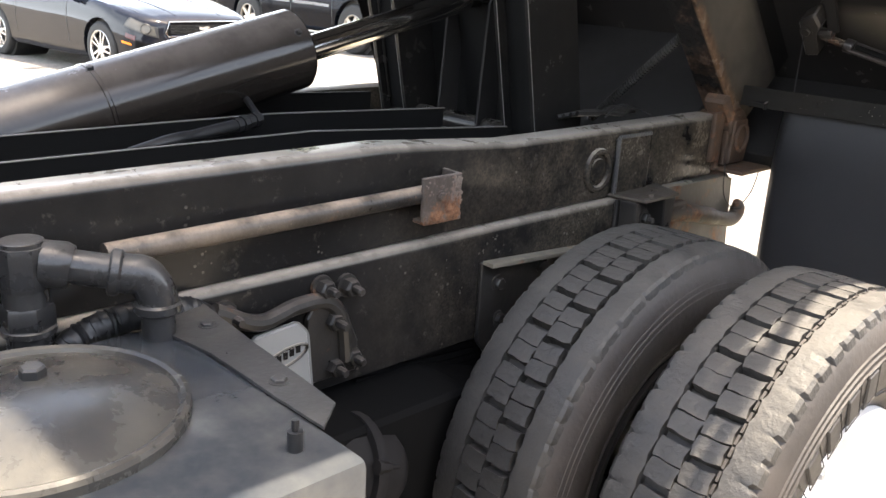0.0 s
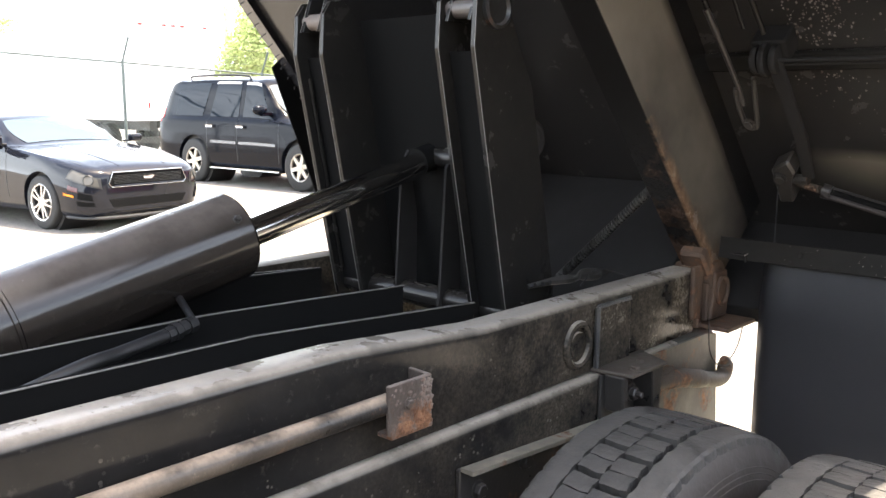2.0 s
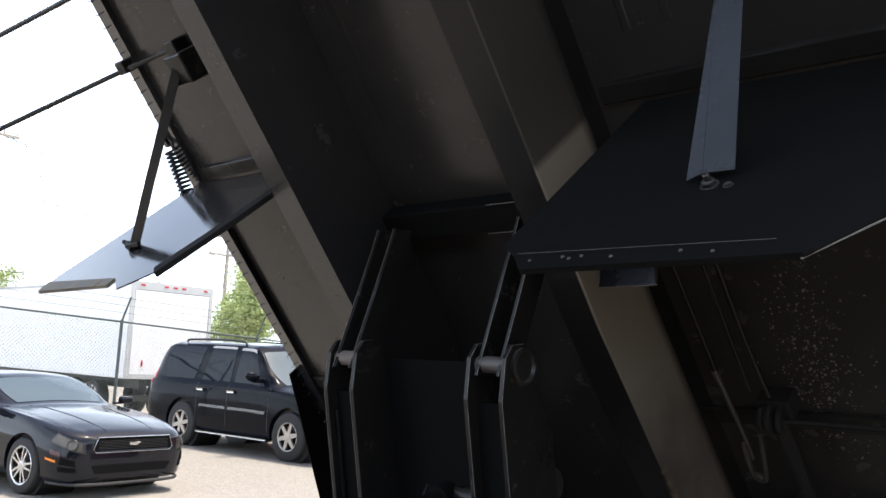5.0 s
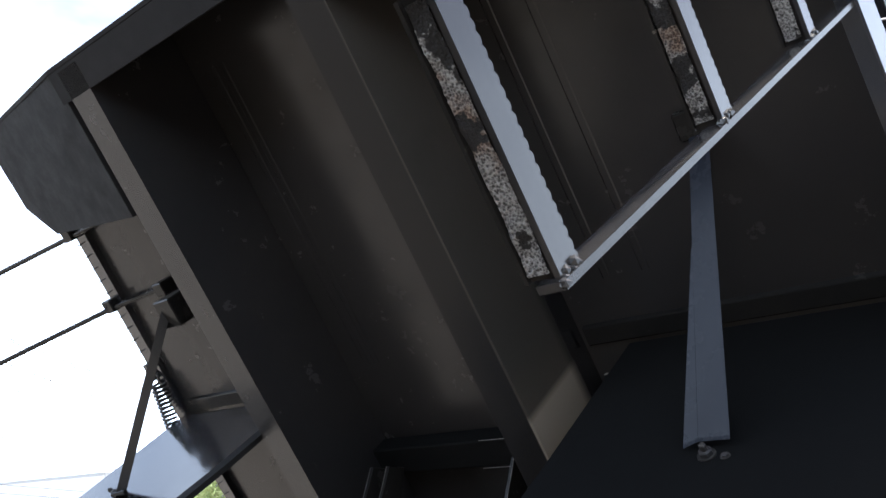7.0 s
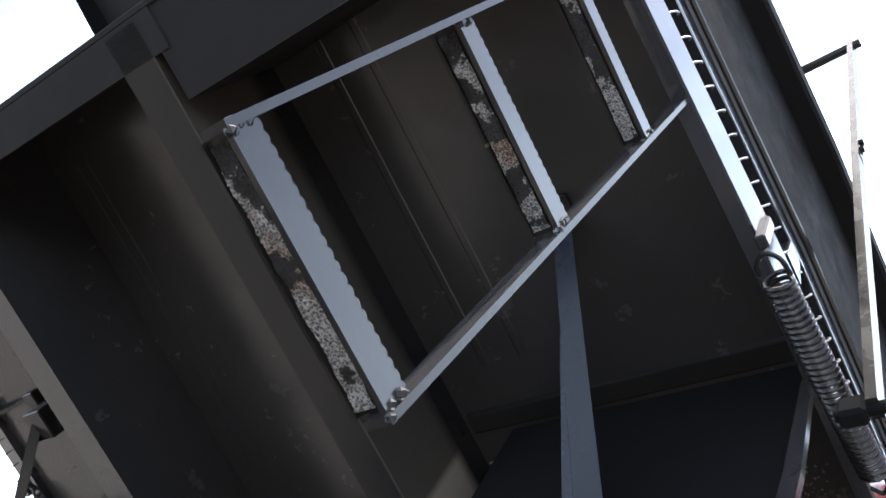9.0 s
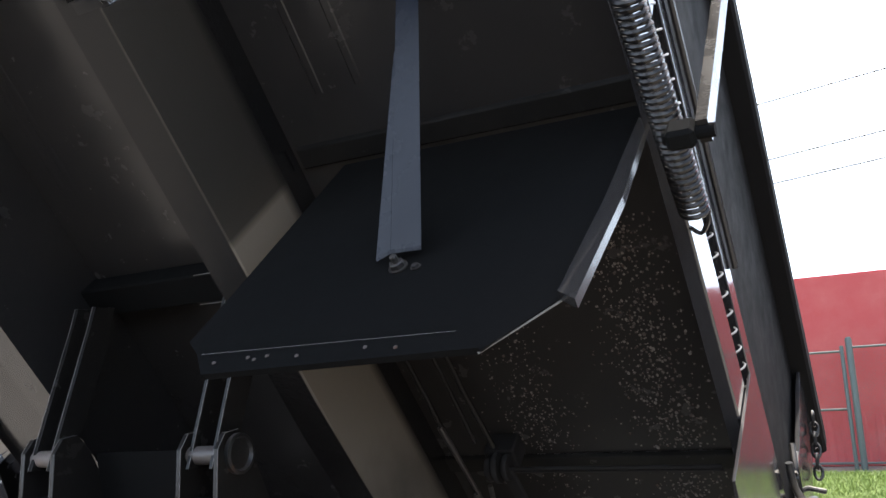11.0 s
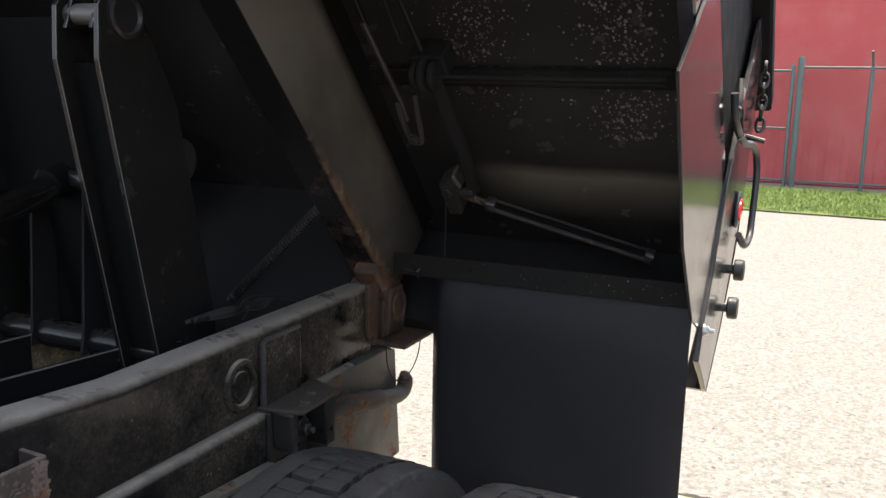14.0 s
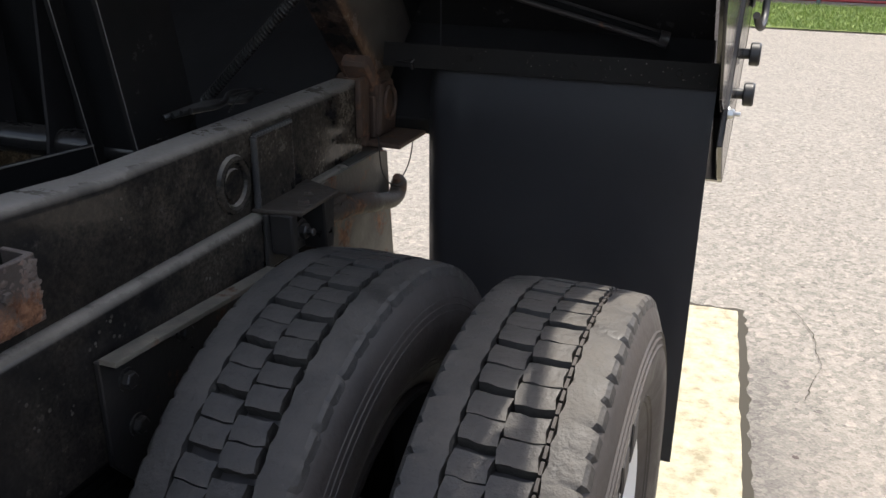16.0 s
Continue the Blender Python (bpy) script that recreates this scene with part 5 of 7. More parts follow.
# threaded rod, then the slotted adjusting tube
d0, d1 = Vector((0.640, -0.158, 0.205)), Vector((1.095, -0.005, 0.192))
bm = bmesh.new()
P = [d0.lerp(d1, k / 160) for k in range(31)]
tube(bm, P, [0.0085 + 0.0018 * (k % 2) for k in range(31)], 10)
part("threaded_rod", bm, hook_steel, body, smooth=30)
bm = bmesh.new()
dd, u_, w_ = basis(d1 - d0)
a_, b_ = d0.lerp(d1, 0.15), d1
tube(bm, [a_, b_], 0.010, 12)
part("tube_core", bm, shade_black, body, "black core painted in for the tube's shaded slot", smooth=True)
bm = bmesh.new()
for o in (w_ * 0.0135, w_ * -0.0135):
    tube(bm, [a_ + o, b_ + o], 0.0062, 10)
for t_ in (0.0, 0.985):
    c_ = a_.lerp(b_, t_)
    tube(bm, [c_ - dd * 0.010, c_ + dd * 0.010], 0.0185, 12)
part("adjusting_tube", bm, tube_worn, body, "worn slotted adjusting tube", smooth=35)

# rear hardware on the corner post
bm = bmesh.new()
lathe(bm, [(0.0, 0.030), (0.006, 0.034), (0.010, 0.030), (0.012, 0.0)], (1.253, 0.062, 0.43), (1, 0, 0), 24)
for v in bm.verts:
    v.co.z = 0.43 + (v.co.z - 0.43) * 1.7
part("lamp_grommet", bm, hose_rubber, body, smooth=True)
bm = bmesh.new()
lathe(bm, [(0.0, 0.020), (0.010, 0.018), (0.014, 0.0)], (1.258, 0.062, 0.43), (1, 0, 0), 20)
for v in bm.verts:
    v.co.z = 0.43 + (v.co.z - 0.43) * 1.8
part("marker_lamp", bm, red_marker, body, "red oval marker lamp", smooth=True)
for y, z in ((0.145, 0.301), (0.150, 0.185)):
    bm = bmesh.new()
    lathe(bm, [(0.0, 0.012), (0.014, 0.012), (0.014, 0.024), (0.017, 0.027), (0.034, 0.027), (0.038, 0.024), (0.038, 0.0)], (1.253, y, z), (1, 0, 0), 24)
    part("rubber_bumper", bm, hose_rubber, body, "black rubber bumper", smooth=35)
bm = bmesh.new()
bolt(bm, (1.253, -0.055, -0.035), (1, 0, 0), 0.009, 0.012, 0.012)
part("skirt_bolt", bm, alu, body)
bm = bmesh.new()
tube(bm, smooth_path([(1.262, -0.34, 0.40), (1.264, -0.30, 0.385), (1.266, -0.24, 0.40), (1.27, -0.13, 0.47), (1.275, -0.03, 0.57), (1.28, 0.05, 0.62), (1.285, 0.10, 0.59), (1.285, 0.16, 0.50), (1.285, 0.175, 0.44), (1.28, 0.14, 0.38), (1.27, 0.08, 0.36)], 6), 0.009, 10)
part("air_hose", bm, hose_rubber, body, smooth=True)
bm = bmesh.new()
tube(bm, smooth_path([(1.258, -0.28, 0.52), (1.265, -0.25, 0.45), (1.268, -0.20, 0.42), (1.262, -0.16, 0.46)]), 0.008, 8)
box(bm, (1.254, -0.26, 0.44), (1.27, -0.20, 0.52), 0.004)
part("tailgate_catch", bm, frame_black, body, smooth=35)
bm = bmesh.new()
tube(bm, [(1.25, 0.02, 0.655), (1.295, 0.04, 0.66)], 0.007, 8)
part("catch_pin", bm, frame_black, body, smooth=35)
bm = bmesh.new()
for k in range(6):
    c_, s_ = (0, 1) if k % 2 else (1, 0)
    p0 = Vector((1.272, -0.02 + 0.019 * k, 0.885 - 0.024 * k))
    dn = Vector((0, 0.62, -0.78))
    sd = Vector((1, 0, 0)) if k % 2 else Vector((0, 0.78, 0.62))
    pts = [p0 + dn * 0.021 * math.sin(a) + sd * 0.011 * math.cos(a) for a in [6.2832 * q / 14 for q in range(15)]]
    tube(bm, pts, 0.0048, 6, False)
part("chain", bm, frame_black, body, "short hanging steel chain", smooth=True)

# tarp arm with its coil springs
for sx in (1, -1):
    ta = new("tarp_arm")
    ta.parent = body
    if sx > 0:
        bm = bmesh.new()
        P = [Vector((sx * 1.335, -1.43, -0.06)), Vector((sx * 1.335, -1.52, 0.80)), Vector((sx * 1.335, -1.595, 1.74))]
        for a, b_ in zip(P[:-1], P[1:]):
            d = (b_ - a).normalized()
            s_ = d.cross(Vector((1, 0, 0))).normalized() * 0.018
            o = Vector((0.008, 0, 0))
            vs = [bm.verts.new(p + q) for p in (a, b_ + d * 0.02) for q in (s_ + o, s_ - o, -s_ - o, -s_ + o)]
            bm.faces.new(vs[:4])
            bm.faces.new(vs[4:][::-1])
            for q in range(4):
                bm.faces.new((vs[q], vs[(q + 1) % 4], vs[4 + (q + 1) % 4], vs[4 + q]))
        for z_ in (0.86, 0.90):
            bolt(bm, (sx * 1.343, -1.52 - 0.08 * (z_ - 0.8), z_), (sx, 0, 0), 0.008, 0.008)
        part("arm_bar", bm, arm_black, ta)
        bm = bmesh.new()
        tube(bm, [(sx * 1.36, -1.595, 1.73), (sx * 1.15, -1.583, 1.70)], 0.014, 12)
        part("tarp_bow", bm, arm_black, ta, smooth=True)
        bm = bmesh.new()
        tube(bm, [(sx * 1.15, -1.583, 1.70), (sx * 1.10, -2.3, 1.75)], 0.012, 10)
        part("bow_side", bm, arm_black, ta, smooth=True)
        bm = bmesh.new()
        box(bm, (sx * 1.285, -1.445, -0.08), (sx * 1.325, -1.415, -0.035), 0.006)
        tube(bm, [(sx * 1.28, -1.43, -0.06), (sx * 1.35, -1.43, -0.06)], 0.010, 14)
        part("pivot_bracket", bm, shade_black, ta)
    bm = bmesh.new()
    a, b_ = (Vector((1.25, -1.603, 0.074)), Vector((1.26, -1.213, 0.108))) if sx > 0 else (Vector((-1.22, -1.49, 0.265)), Vector((-1.22, -1.29, 0.225)))
    d, u, w_ = basis(b_ - a)
    L_, turns = (b_ - a).length, (34 if sx > 0 else 14)
    tube(bm, [a + d * L_ * k / (turns * 10) + (u * math.cos(k * 0.62832) + w_ * math.sin(k * 0.62832)) * (0.022 if sx > 0 else 0.022) for k in range(turns * 10 + 1)], 0.0045, 6)
    hook = [a - d * 0.002 + u * 0.022, a - d * 0.03 + u * 0.018, a - d * 0.045, a - d * 0.03 - u * 0.018, a - d * 0.012 - u * 0.02]
    tube(bm, smooth_path(hook, 4), 0.0042, 6)
    tube(bm, smooth_path([b_ + u * 0.022, b_ + d * 0.025 + u * 0.015, b_ + d * 0.045, b_ + d * 0.03 - u * 0.015], 4), 0.0042, 6)
    part("coil_spring", bm, spring_steel, ta, "oily steel coil spring", smooth=True)
    if sx < 0:
        continue
    bm = bmesh.new()
    box(bm, (sx * 1.240, -1.672, 0.085), (sx * 1.258, -1.648, 0.17), 0.003)
    part("spring_anchor", bm, gloss_black, ta)

# stay rods on the far side
for l, h0, h1 in ((2.07, 0.28, 0.03), (1.80, 0.28, -0.20)):
    for o in (0, 0.028):
        bm = bmesh.new()
        tube(bm, [(-0.88, -l, h0 - 0.01 + o * 0.3), (-1.21, -l + 0.01, h0 - 0.02 + o * 0.3), (-2.1, -l + 0.03, h1 - 0.10 - o * 0.5)], 0.008, 8)
        part("stay_rod", bm, arm_black, body, smooth=35)
    for x in (-0.90, -1.212):
        bm = bmesh.new()
        box(bm, (x - 0.025, -l - 0.022, FL - 0.055), (x + 0.025, -l + 0.022, FL - 0.001), 0.004)
        part("stay_clip", bm, arm_black, body)

# ---- scissor hoist ----
hoist = thing("hoist", "black scissor hoist with a hydraulic cylinder and chromed rod", "hoist")
for sx in (1, -1):
    for k, x in enumerate((0.19, 0.29)):
        bm = bmesh.new()
        pr = [(1.956, 1.09), (1.832, 1.705), (1.838, 1.80), (1.86, 1.83), (1.90, 1.835), (1.935, 1.80), (1.985, 1.70), (2.024, 1.63), (2.12, 1.17), (2.12, 1.09)]
        prism(bm, pr, "x", sx * (x - 0.006), sx * (x + 0.006), 0.001)
        part("lower_arm_plate", bm, arm_black, hoist)
        # bright tube for the worn front edge and the light it catches
        bm = bmesh.new()
        tube(bm, [(sx * (x + 0.0058), y - 0.0004, z) for y, z in pr[:5]], 0.0009, 5)
        part("worn_glint_edge", bm, worn_glint_edge, hoist, "worn edge of the plate with its glint painted in")
    # recessed web coloured near black for the shade between the plates
    bm = bmesh.new()
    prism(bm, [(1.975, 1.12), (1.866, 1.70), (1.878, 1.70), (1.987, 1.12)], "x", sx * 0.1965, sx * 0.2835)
    part("arm_web", bm, shade_black, hoist)
    bm = bmesh.new()
    P = [(sx * 0.279, 1.963 - 0.097 * k / 40, 1.16 + 0.49 * k / 40) for k in range(41)]
    tube(bm, P, [0.006 + 0.0025 * noise.noise((k * 1.3, sx, 4)) for k in range(41)], 7)
    part("weld_bead", bm, arm_black, hoist, smooth=True)
    bm = bmesh.new()
    lathe(bm, [(0.0, 0.044), (0.008, 0.044), (0.010, 0.036), (0.004, 0.030), (0.004, 0.0)], (sx * 0.272, 2.052, 1.513), (sx, 0, 0), 28)
    part("pin_boss", bm, dull_black, hoist, smooth=True)
    for x in (0.21, 0.272):
        bm = bmesh.new()
        d = Vector((0, 1.985 - 1.872, 2.09 - 1.79))
        prism(bm, [(1.84, 1.76), (1.955, 2.09), (1.97, 2.14), (2.03, 2.14), (2.02, 2.07), (1.905, 1.76)], "x", sx * (x - 0.005), sx * (x + 0.005), 0.001)
        part("upper_link", bm, arm_black, hoist)
        bm = bmesh.new()
        tube(bm, [(sx * (x + 0.0048), y, z) for y, z in ((1.839, 1.76), (1.954, 2.09), (1.969, 2.14))], 0.0008, 5)
        part("worn_glint_edge", bm, worn_glint_edge, hoist, "worn edge of the link with its glint painted in")
    bm = bmesh.new()
    tube(bm, [(sx * 0.197, 1.868, 1.785), (sx * 0.283, 1.868, 1.785)], 0.019, 20)
    part("pin_sleeve", bm, worn_pin, hoist, "worn bright pin sleeve", smooth=True)
    bm = bmesh.new()
    lathe(bm, [(0.0, 0.042), (0.010, 0.042), (0.012, 0.035), (0.004, 0.031), (0.004, 0.0)], (sx * 0.2965, 1.895, 1.785), (sx, 0, 0), 28)
    part("arm_pin", bm, pin_black, hoist, smooth=True)
# black sheet added to fill the dark gap between the arms
bm = bmesh.new()
prism(bm, [(2.075, 1.10), (1.952, 1.79), (1.964, 1.79), (2.087, 1.10)], "x", -0.1835, 0.1835)
part("arm_gap_sheet", bm, shade_black, hoist)
bm = bmesh.new()
tube(bm, [(-0.02, 2.015, 1.463), (0.184, 2.015, 1.463)], 0.026, 20)
part("rod_cross_pin", bm, arm_black, hoist, smooth=True)
for x in (-0.075, 0.075):
    bm = bmesh.new()
    prism(bm, [(1.955, 1.10), (1.965, 1.14), (1.985, 1.44), (2.015, 1.49), (2.04, 1.46), (2.035, 1.14), (2.03, 1.10)], "x", x - 0.004, x + 0.004, 0.001)
    part("rod_link", bm, dull_black, hoist)
A, D = Vector((0, 1.45, 1.333)), Vector((0, 0.975, 0.225)).normalized()
bm = bmesh.new()
lathe(bm, [(-1.4, 0.0), (-1.4, 0.088), (-0.47, 0.088), (-0.468, 0.0895), (-0.462, 0.0895), (-0.46, 0.088), (-0.006, 0.088), (0, 0.083), (0.0, 0.0)], A, D, 48)
part("cylinder_barrel", bm, cyl_paint, hoist, "glossy dark painted cylinder barrel", smooth=35)
for a_, ang in ((-0.465, 1.2), (-0.03, 0.6)):
    bm = bmesh.new()
    n_ = Vector((math.cos(ang), -0.225 * math.sin(ang), 0.975 * math.sin(ang)))
    bolt(bm, A + D * a_ + n_ * 0.086, n_, 0.006, 0.010)
    part("grease_fitting", bm, pin_black, hoist)
bm = bmesh.new()
low_ = Vector((0, 0, -0.010))
tube(bm, [A - D * 0.02 + low_, A + D * 0.56 + low_ * 0.6], 0.0295, 32)
part("piston_rod", bm, chrome, hoist, "polished chrome rod", smooth=True)
bm = bmesh.new()
tube(bm, [A + D * 0.53, A + D * 0.62], 0.034, 20)
part("rod_eye", bm, shade_black, hoist, smooth=True)
bm = bmesh.new()
tube(bm, smooth_path([(0.24, 0.6, 1.10), (0.23, 0.988, 1.195), (0.21, 1.093, 1.205), (0.19, 1.192, 1.214), (0.175, 1.25, 1.22)]), 0.012, 10)
tube(bm, [(0.175, 1.25, 1.22), (0.06, 1.285, 1.245)], 0.0065, 10)
part("hose", bm, hose_rubber, hoist, smooth=True)
bm = bmesh.new()
for a, r in ((0.0, 0.014), (0.016, 0.016), (0.032, 0.013), (0.048, 0.015)):
    p = Vector((0.192, 1.185, 1.213)) + Vector((-0.025, 0.1, 0.012)).normalized() * a
    cyl(bm, p, p + Vector((-0.025, 0.1, 0.012)).normalized() * 0.012, r, 8)
part("hose_fitting", bm, hose_rubber, hoist)

# ---- hydraulic tank ----
tank = thing("hydraulic_tank", "dark grey hydraulic oil tank with a round bolted lid", "oil tank")
bm = bmesh.new()
box(bm, (0.53, -0.25, 0.45), (1.012, 0.868, 1.0), 0.012, 2)
part("tank_body", bm, tank_paint, tank, smooth=30)
bm = bmesh.new()
lathe(bm, [(0.0, 0.178), (0.012, 0.180), (0.016, 0.172), (0.012, 0.165), (0.030, 0.10), (0.036, 0.04), (0.038, 0.0)], (0.71, 0.612, 1.0), (0, 0, 1), 64)
tube(bm, [(0.71 + 0.172 * math.cos(6.2832 * k / 64), 0.612 + 0.172 * math.sin(6.2832 * k / 64), 1.012) for k in range(65)], 0.008, 8, False)
part("lid", bm, lid_paint, tank, "dusty domed lid", smooth=30)
bm = bmesh.new()
bolt(bm, (0.668, 0.632, 1.030), (0, 0, 1), 0.0145, 0.020)
part("lid_bolt", bm, pipe_black, tank)
bm = bmesh.new()
tube(bm, [(0.945, 0.815, 0.998), (0.945, 0.815, 1.024)], 0.0095, 12)
tube(bm, [(0.945, 0.815, 1.024), (0.945, 0.815, 1.038)], 0.0045, 8)
part("vent_cap", bm, hose_rubber, tank, smooth=True)
bm = bmesh.new()
E0, E1 = Vector((0.567, 0.838, 1.088)), Vector((0.492, 0.695, 1.118))
run = (E1 - E0).normalized()
tube(bm, [(E0.x, E0.y, 0.998), (E0.x, E0.y, 1.050)], 0.0235, 18)
bend = [Vector((E0.x, E0.y, 1.044)), Vector((E0.x, E0.y, 1.058)), Vector((E0.x, E0.y, 1.074)) + run * 0.006, E0 + run * 0.018, E0 + run * 0.036, E0 + run * 0.050]
tube(bm, smooth_path(bend, 4), 0.0285, 18)
tube(bm, [(E0.x, E0.y, 1.036), (E0.x, E0.y, 1.040), (E0.x, E0.y, 1.050), (E0.x, E0.y, 1.053)], [0.029, 0.033, 0.033, 0.029], 20)
tube(bm, [E0 + run * 0.046, E0 + run * 0.050, E0 + run * 0.060, E0 + run * 0.063], [0.029, 0.033, 0.033, 0.029], 20)
tube(bm, [E0 + run * 0.05, E1], 0.0245, 18)
part("elbow_pipe", bm, pipe_black, tank, "black painted elbow pipe with threaded collars", smooth=35)
bm = bmesh.new()
vx, vy = 0.489, 0.688
cyl(bm, (vx, vy, 0.98), (vx, vy, 1.140), 0.030, 20)
valve = part("valve_body", bm, pipe_black, tank, "black pipe valve with hexagon nuts", smooth=35)
for nm, z0_, z1_, r_, n_ in (("flange", 1.015, 1.026, 0.036, 20), ("hexagon_nut", 1.026, 1.058, 0.036, 6), ("head", 1.082, 1.142, 0.037, 8), ("cap", 1.1405, 1.149, 0.029, 20)):
    bm = bmesh.new()
    h_ = (z1_ - z0_) * 0.14
    tube(bm, [(vx, vy, z0_), (vx, vy, z0_ + h_), (vx, vy, z1_ - h_), (vx, vy, z1_)], [r_ * 0.94, r_, r_, r_ * 0.94], n_)
    part(nm, bm, pipe_black, valve, smooth=30)
bm = bmesh.new()
tube(bm, [(0.516, 0.742, 1.108), (0.512, 0.735, 1.110), (0.498, 0.708, 1.114)], [0.029, 0.033, 0.033], 20)
part("union_collar", bm, pipe_black, valve, smooth=35)
bm = bmesh.new()
outline = [(0.42, 0.918), (0.48, 0.944), (0.602, 0.933), (0.89, 0.911), (0.93, 0.865), (0.838, 0.862), (0.676, 0.862), (0.57, 0.845), (0.50, 0.85)]
ragged = []
for (x0, y0_), (x1, y1_) in zip(outline, outline[1:] + outline[:1]):
    for q in range(7):
        t_ = q / 7
        ragged.append((x0 + (x1 - x0) * t_ + 0.0022 * noise.noise((x0 * 90 + q * 1.3, 1, 2)), y0_ + (y1_ - y0_) * t_ + 0.003 * noise.noise((y0_ * 90 + q * 1.7, 4, 2))))
prism(bm, ragged, "z", 1.0005, 1.0045)
part("mounting_strap", bm, plate_dusty, tank, "dusty steel strap")
for x, y in ((0.585, 0.905), (0.80, 0.888)):
    bm = bmesh.new()
    bolt(bm, (x, y, 1.0045), (0, 0, 1), 0.010, 0.006)
    part("strap_bolt", bm, plate_dusty, tank)

# ---- mud flap ----
flap = thing("mud_flap", "plain black rubber mud flap hanging behind the wheels", "mud flap")
bm = bmesh.new()
g = []
for a in range(19):
    z = 1.215 - 0.885 * a / 18
    row = []
    for b_ in range(41):
        x = 0.590 + 0.635 * b_ / 40
        y = 2.548 + 0.05 * max(0.0, (0.645 - x) / 0.055) ** 2 - 0.005 * math.exp(-((x - 0.672) / 0.014) ** 2) * math.exp(-((z - 1.12) / 0.09) ** 2) + 0.022 * math.exp(-((1.215 - z) / 0.06) ** 2) + 0.006 * math.sin(x * 9 + z * 4) * (1.2 - z)
        row.append(bm.verts.new((x, y, z)))
    g.append(row)
for a in range(18):
    for b_ in range(40):
        bm.faces.new((g[a][b_], g[a][b_ + 1], g[a + 1][b_ + 1], g[a + 1][b_]))
bmesh.ops.solidify(bm, geom=list(bm.faces), thickness=0.008)
part("flap", bm, flap_rubber, flap, smooth=True)
bm = bmesh.new()
prism(bm, [(2.552, 1.21), (2.558, 1.21), (2.566, 1.262), (2.560, 1.262)], "x", 0.495, 1.225, 0.001)
part("mounting_bar", bm, bar_black, flap, "dusty brown-black mounting bar")
for x in (0.70, 0.93, 1.15):
    bm = bmesh.new()
    bolt(bm, (x, 2.556, 1.238), (0, -1, 0.15), 0.007, 0.005)
    part("bar_bolt", bm, bar_black, flap)
bm = bmesh.new()
rnd = random.Random(33)
for k in range(50):
    h_ = rnd.uniform(1.213, 1.259)
    bmesh.ops.create_icosphere(bm, subdivisions=1, radius=rnd.uniform(0.0006, 0.0018), matrix=Matrix.Translation((rnd.uniform(0.66, 1.22), 2.552 + 0.008 * (h_ - 1.21) / 0.052, h_)))
tagged(part("mud_specks", bm, mud, flap, smooth=True), kind="stuff")
# short channel welded on the bar's inner end
bm = bmesh.new()
slant = pose(0.553, 2.597, 1.234, 0, 0, -14) @ Matrix.Rotation(radians(19), 4, "X")
for lo_, hi_ in (((-0.028, -0.050, 0.0), (0.028, 0.025, 0.006)), ((-0.028, -0.050, -0.014), (-0.022, 0.025, 0.0)), ((0.022, -0.050, -0.014), (0.028, 0.025, 0.0))):
    box(bm, lo_, hi_, 0.001, 1, slant)
part("bar_channel", bm, gloss_black, flap, "short black channel with worn edges")
bm = bmesh.new()
for x in (-0.028, 0.028):
    tube(bm, [slant @ Vector((x, -0.050, 0.0055)), slant @ Vector((x, 0.025, 0.0055))], 0.0014, 6)
part("worn_glint_edge", bm, worn_glint_edge, flap, "paint worn off the channel's edges")

# ---- parked cars ----
car_black = M("dark_car_paint", (0.008, 0.009, 0.013), 0.10, 0.0, 0.24, 0.12)
bsdf(car_black).inputs["Coat Roughness"].default_value = 0.03
suv_black = M("dark_blue_car_paint", (0.004, 0.005, 0.008), 0.08, 0.0, 0.11, 0.0)
bsdf(suv_black).inputs["Coat Roughness"].default_value = 0.03
for m_ in (car_black, suv_black):
    v_ = coords(m_)
    ln(m_, ramp(m_, noise_tex(m_, v_, 1.7, 5), [(0.3, 0.06), (0.8, 0.14)]), bsdf(m_).inputs["Roughness"])
car_glass = M("car_glass", (0.008, 0.012, 0.018), 0.03, 0.0, 0.16)
screen_glass = M("windscreen_glass", (0.05, 0.07, 0.08), 0.04, 0.0, 0.8)
trim_black = M("black_plastic", (0.012, 0.012, 0.012), 0.5)
lamp_glass = M("headlamp_glass", (0.085, 0.08, 0.072), 0.10, 0.0, 0.3)
amber = M("amber_lens", (0.75, 0.22, 0.02), 0.15)
red_lens = M("red_lens", (0.45, 0.012, 0.01), 0.12)
alloy = M("alloy_wheel", (0.62, 0.61, 0.60), 0.25, 0.9)
red_dark = M("dark_red_lens", (0.05, 0.003, 0.005), 0.15)
car_gap = M("dark_arch_plastic", (0.02, 0.02, 0.02), 0.45)
moulding = M("dark_moulding", (0.16, 0.16, 0.165), 0.25, 0.8)
visor_plastic = M("pale_visor_plastic", (0.30, 0.30, 0.31), 0.15)
suv_alloy = M("dull_alloy_wheel", (0.42, 0.39, 0.35), 0.4, 0.8)
dark_chrome = M("satin_chrome", (0.42, 0.42, 0.42), 0.22, 1.0)
tyre_car = M("car_tyre", (0.015, 0.015, 0.015), 0.75)


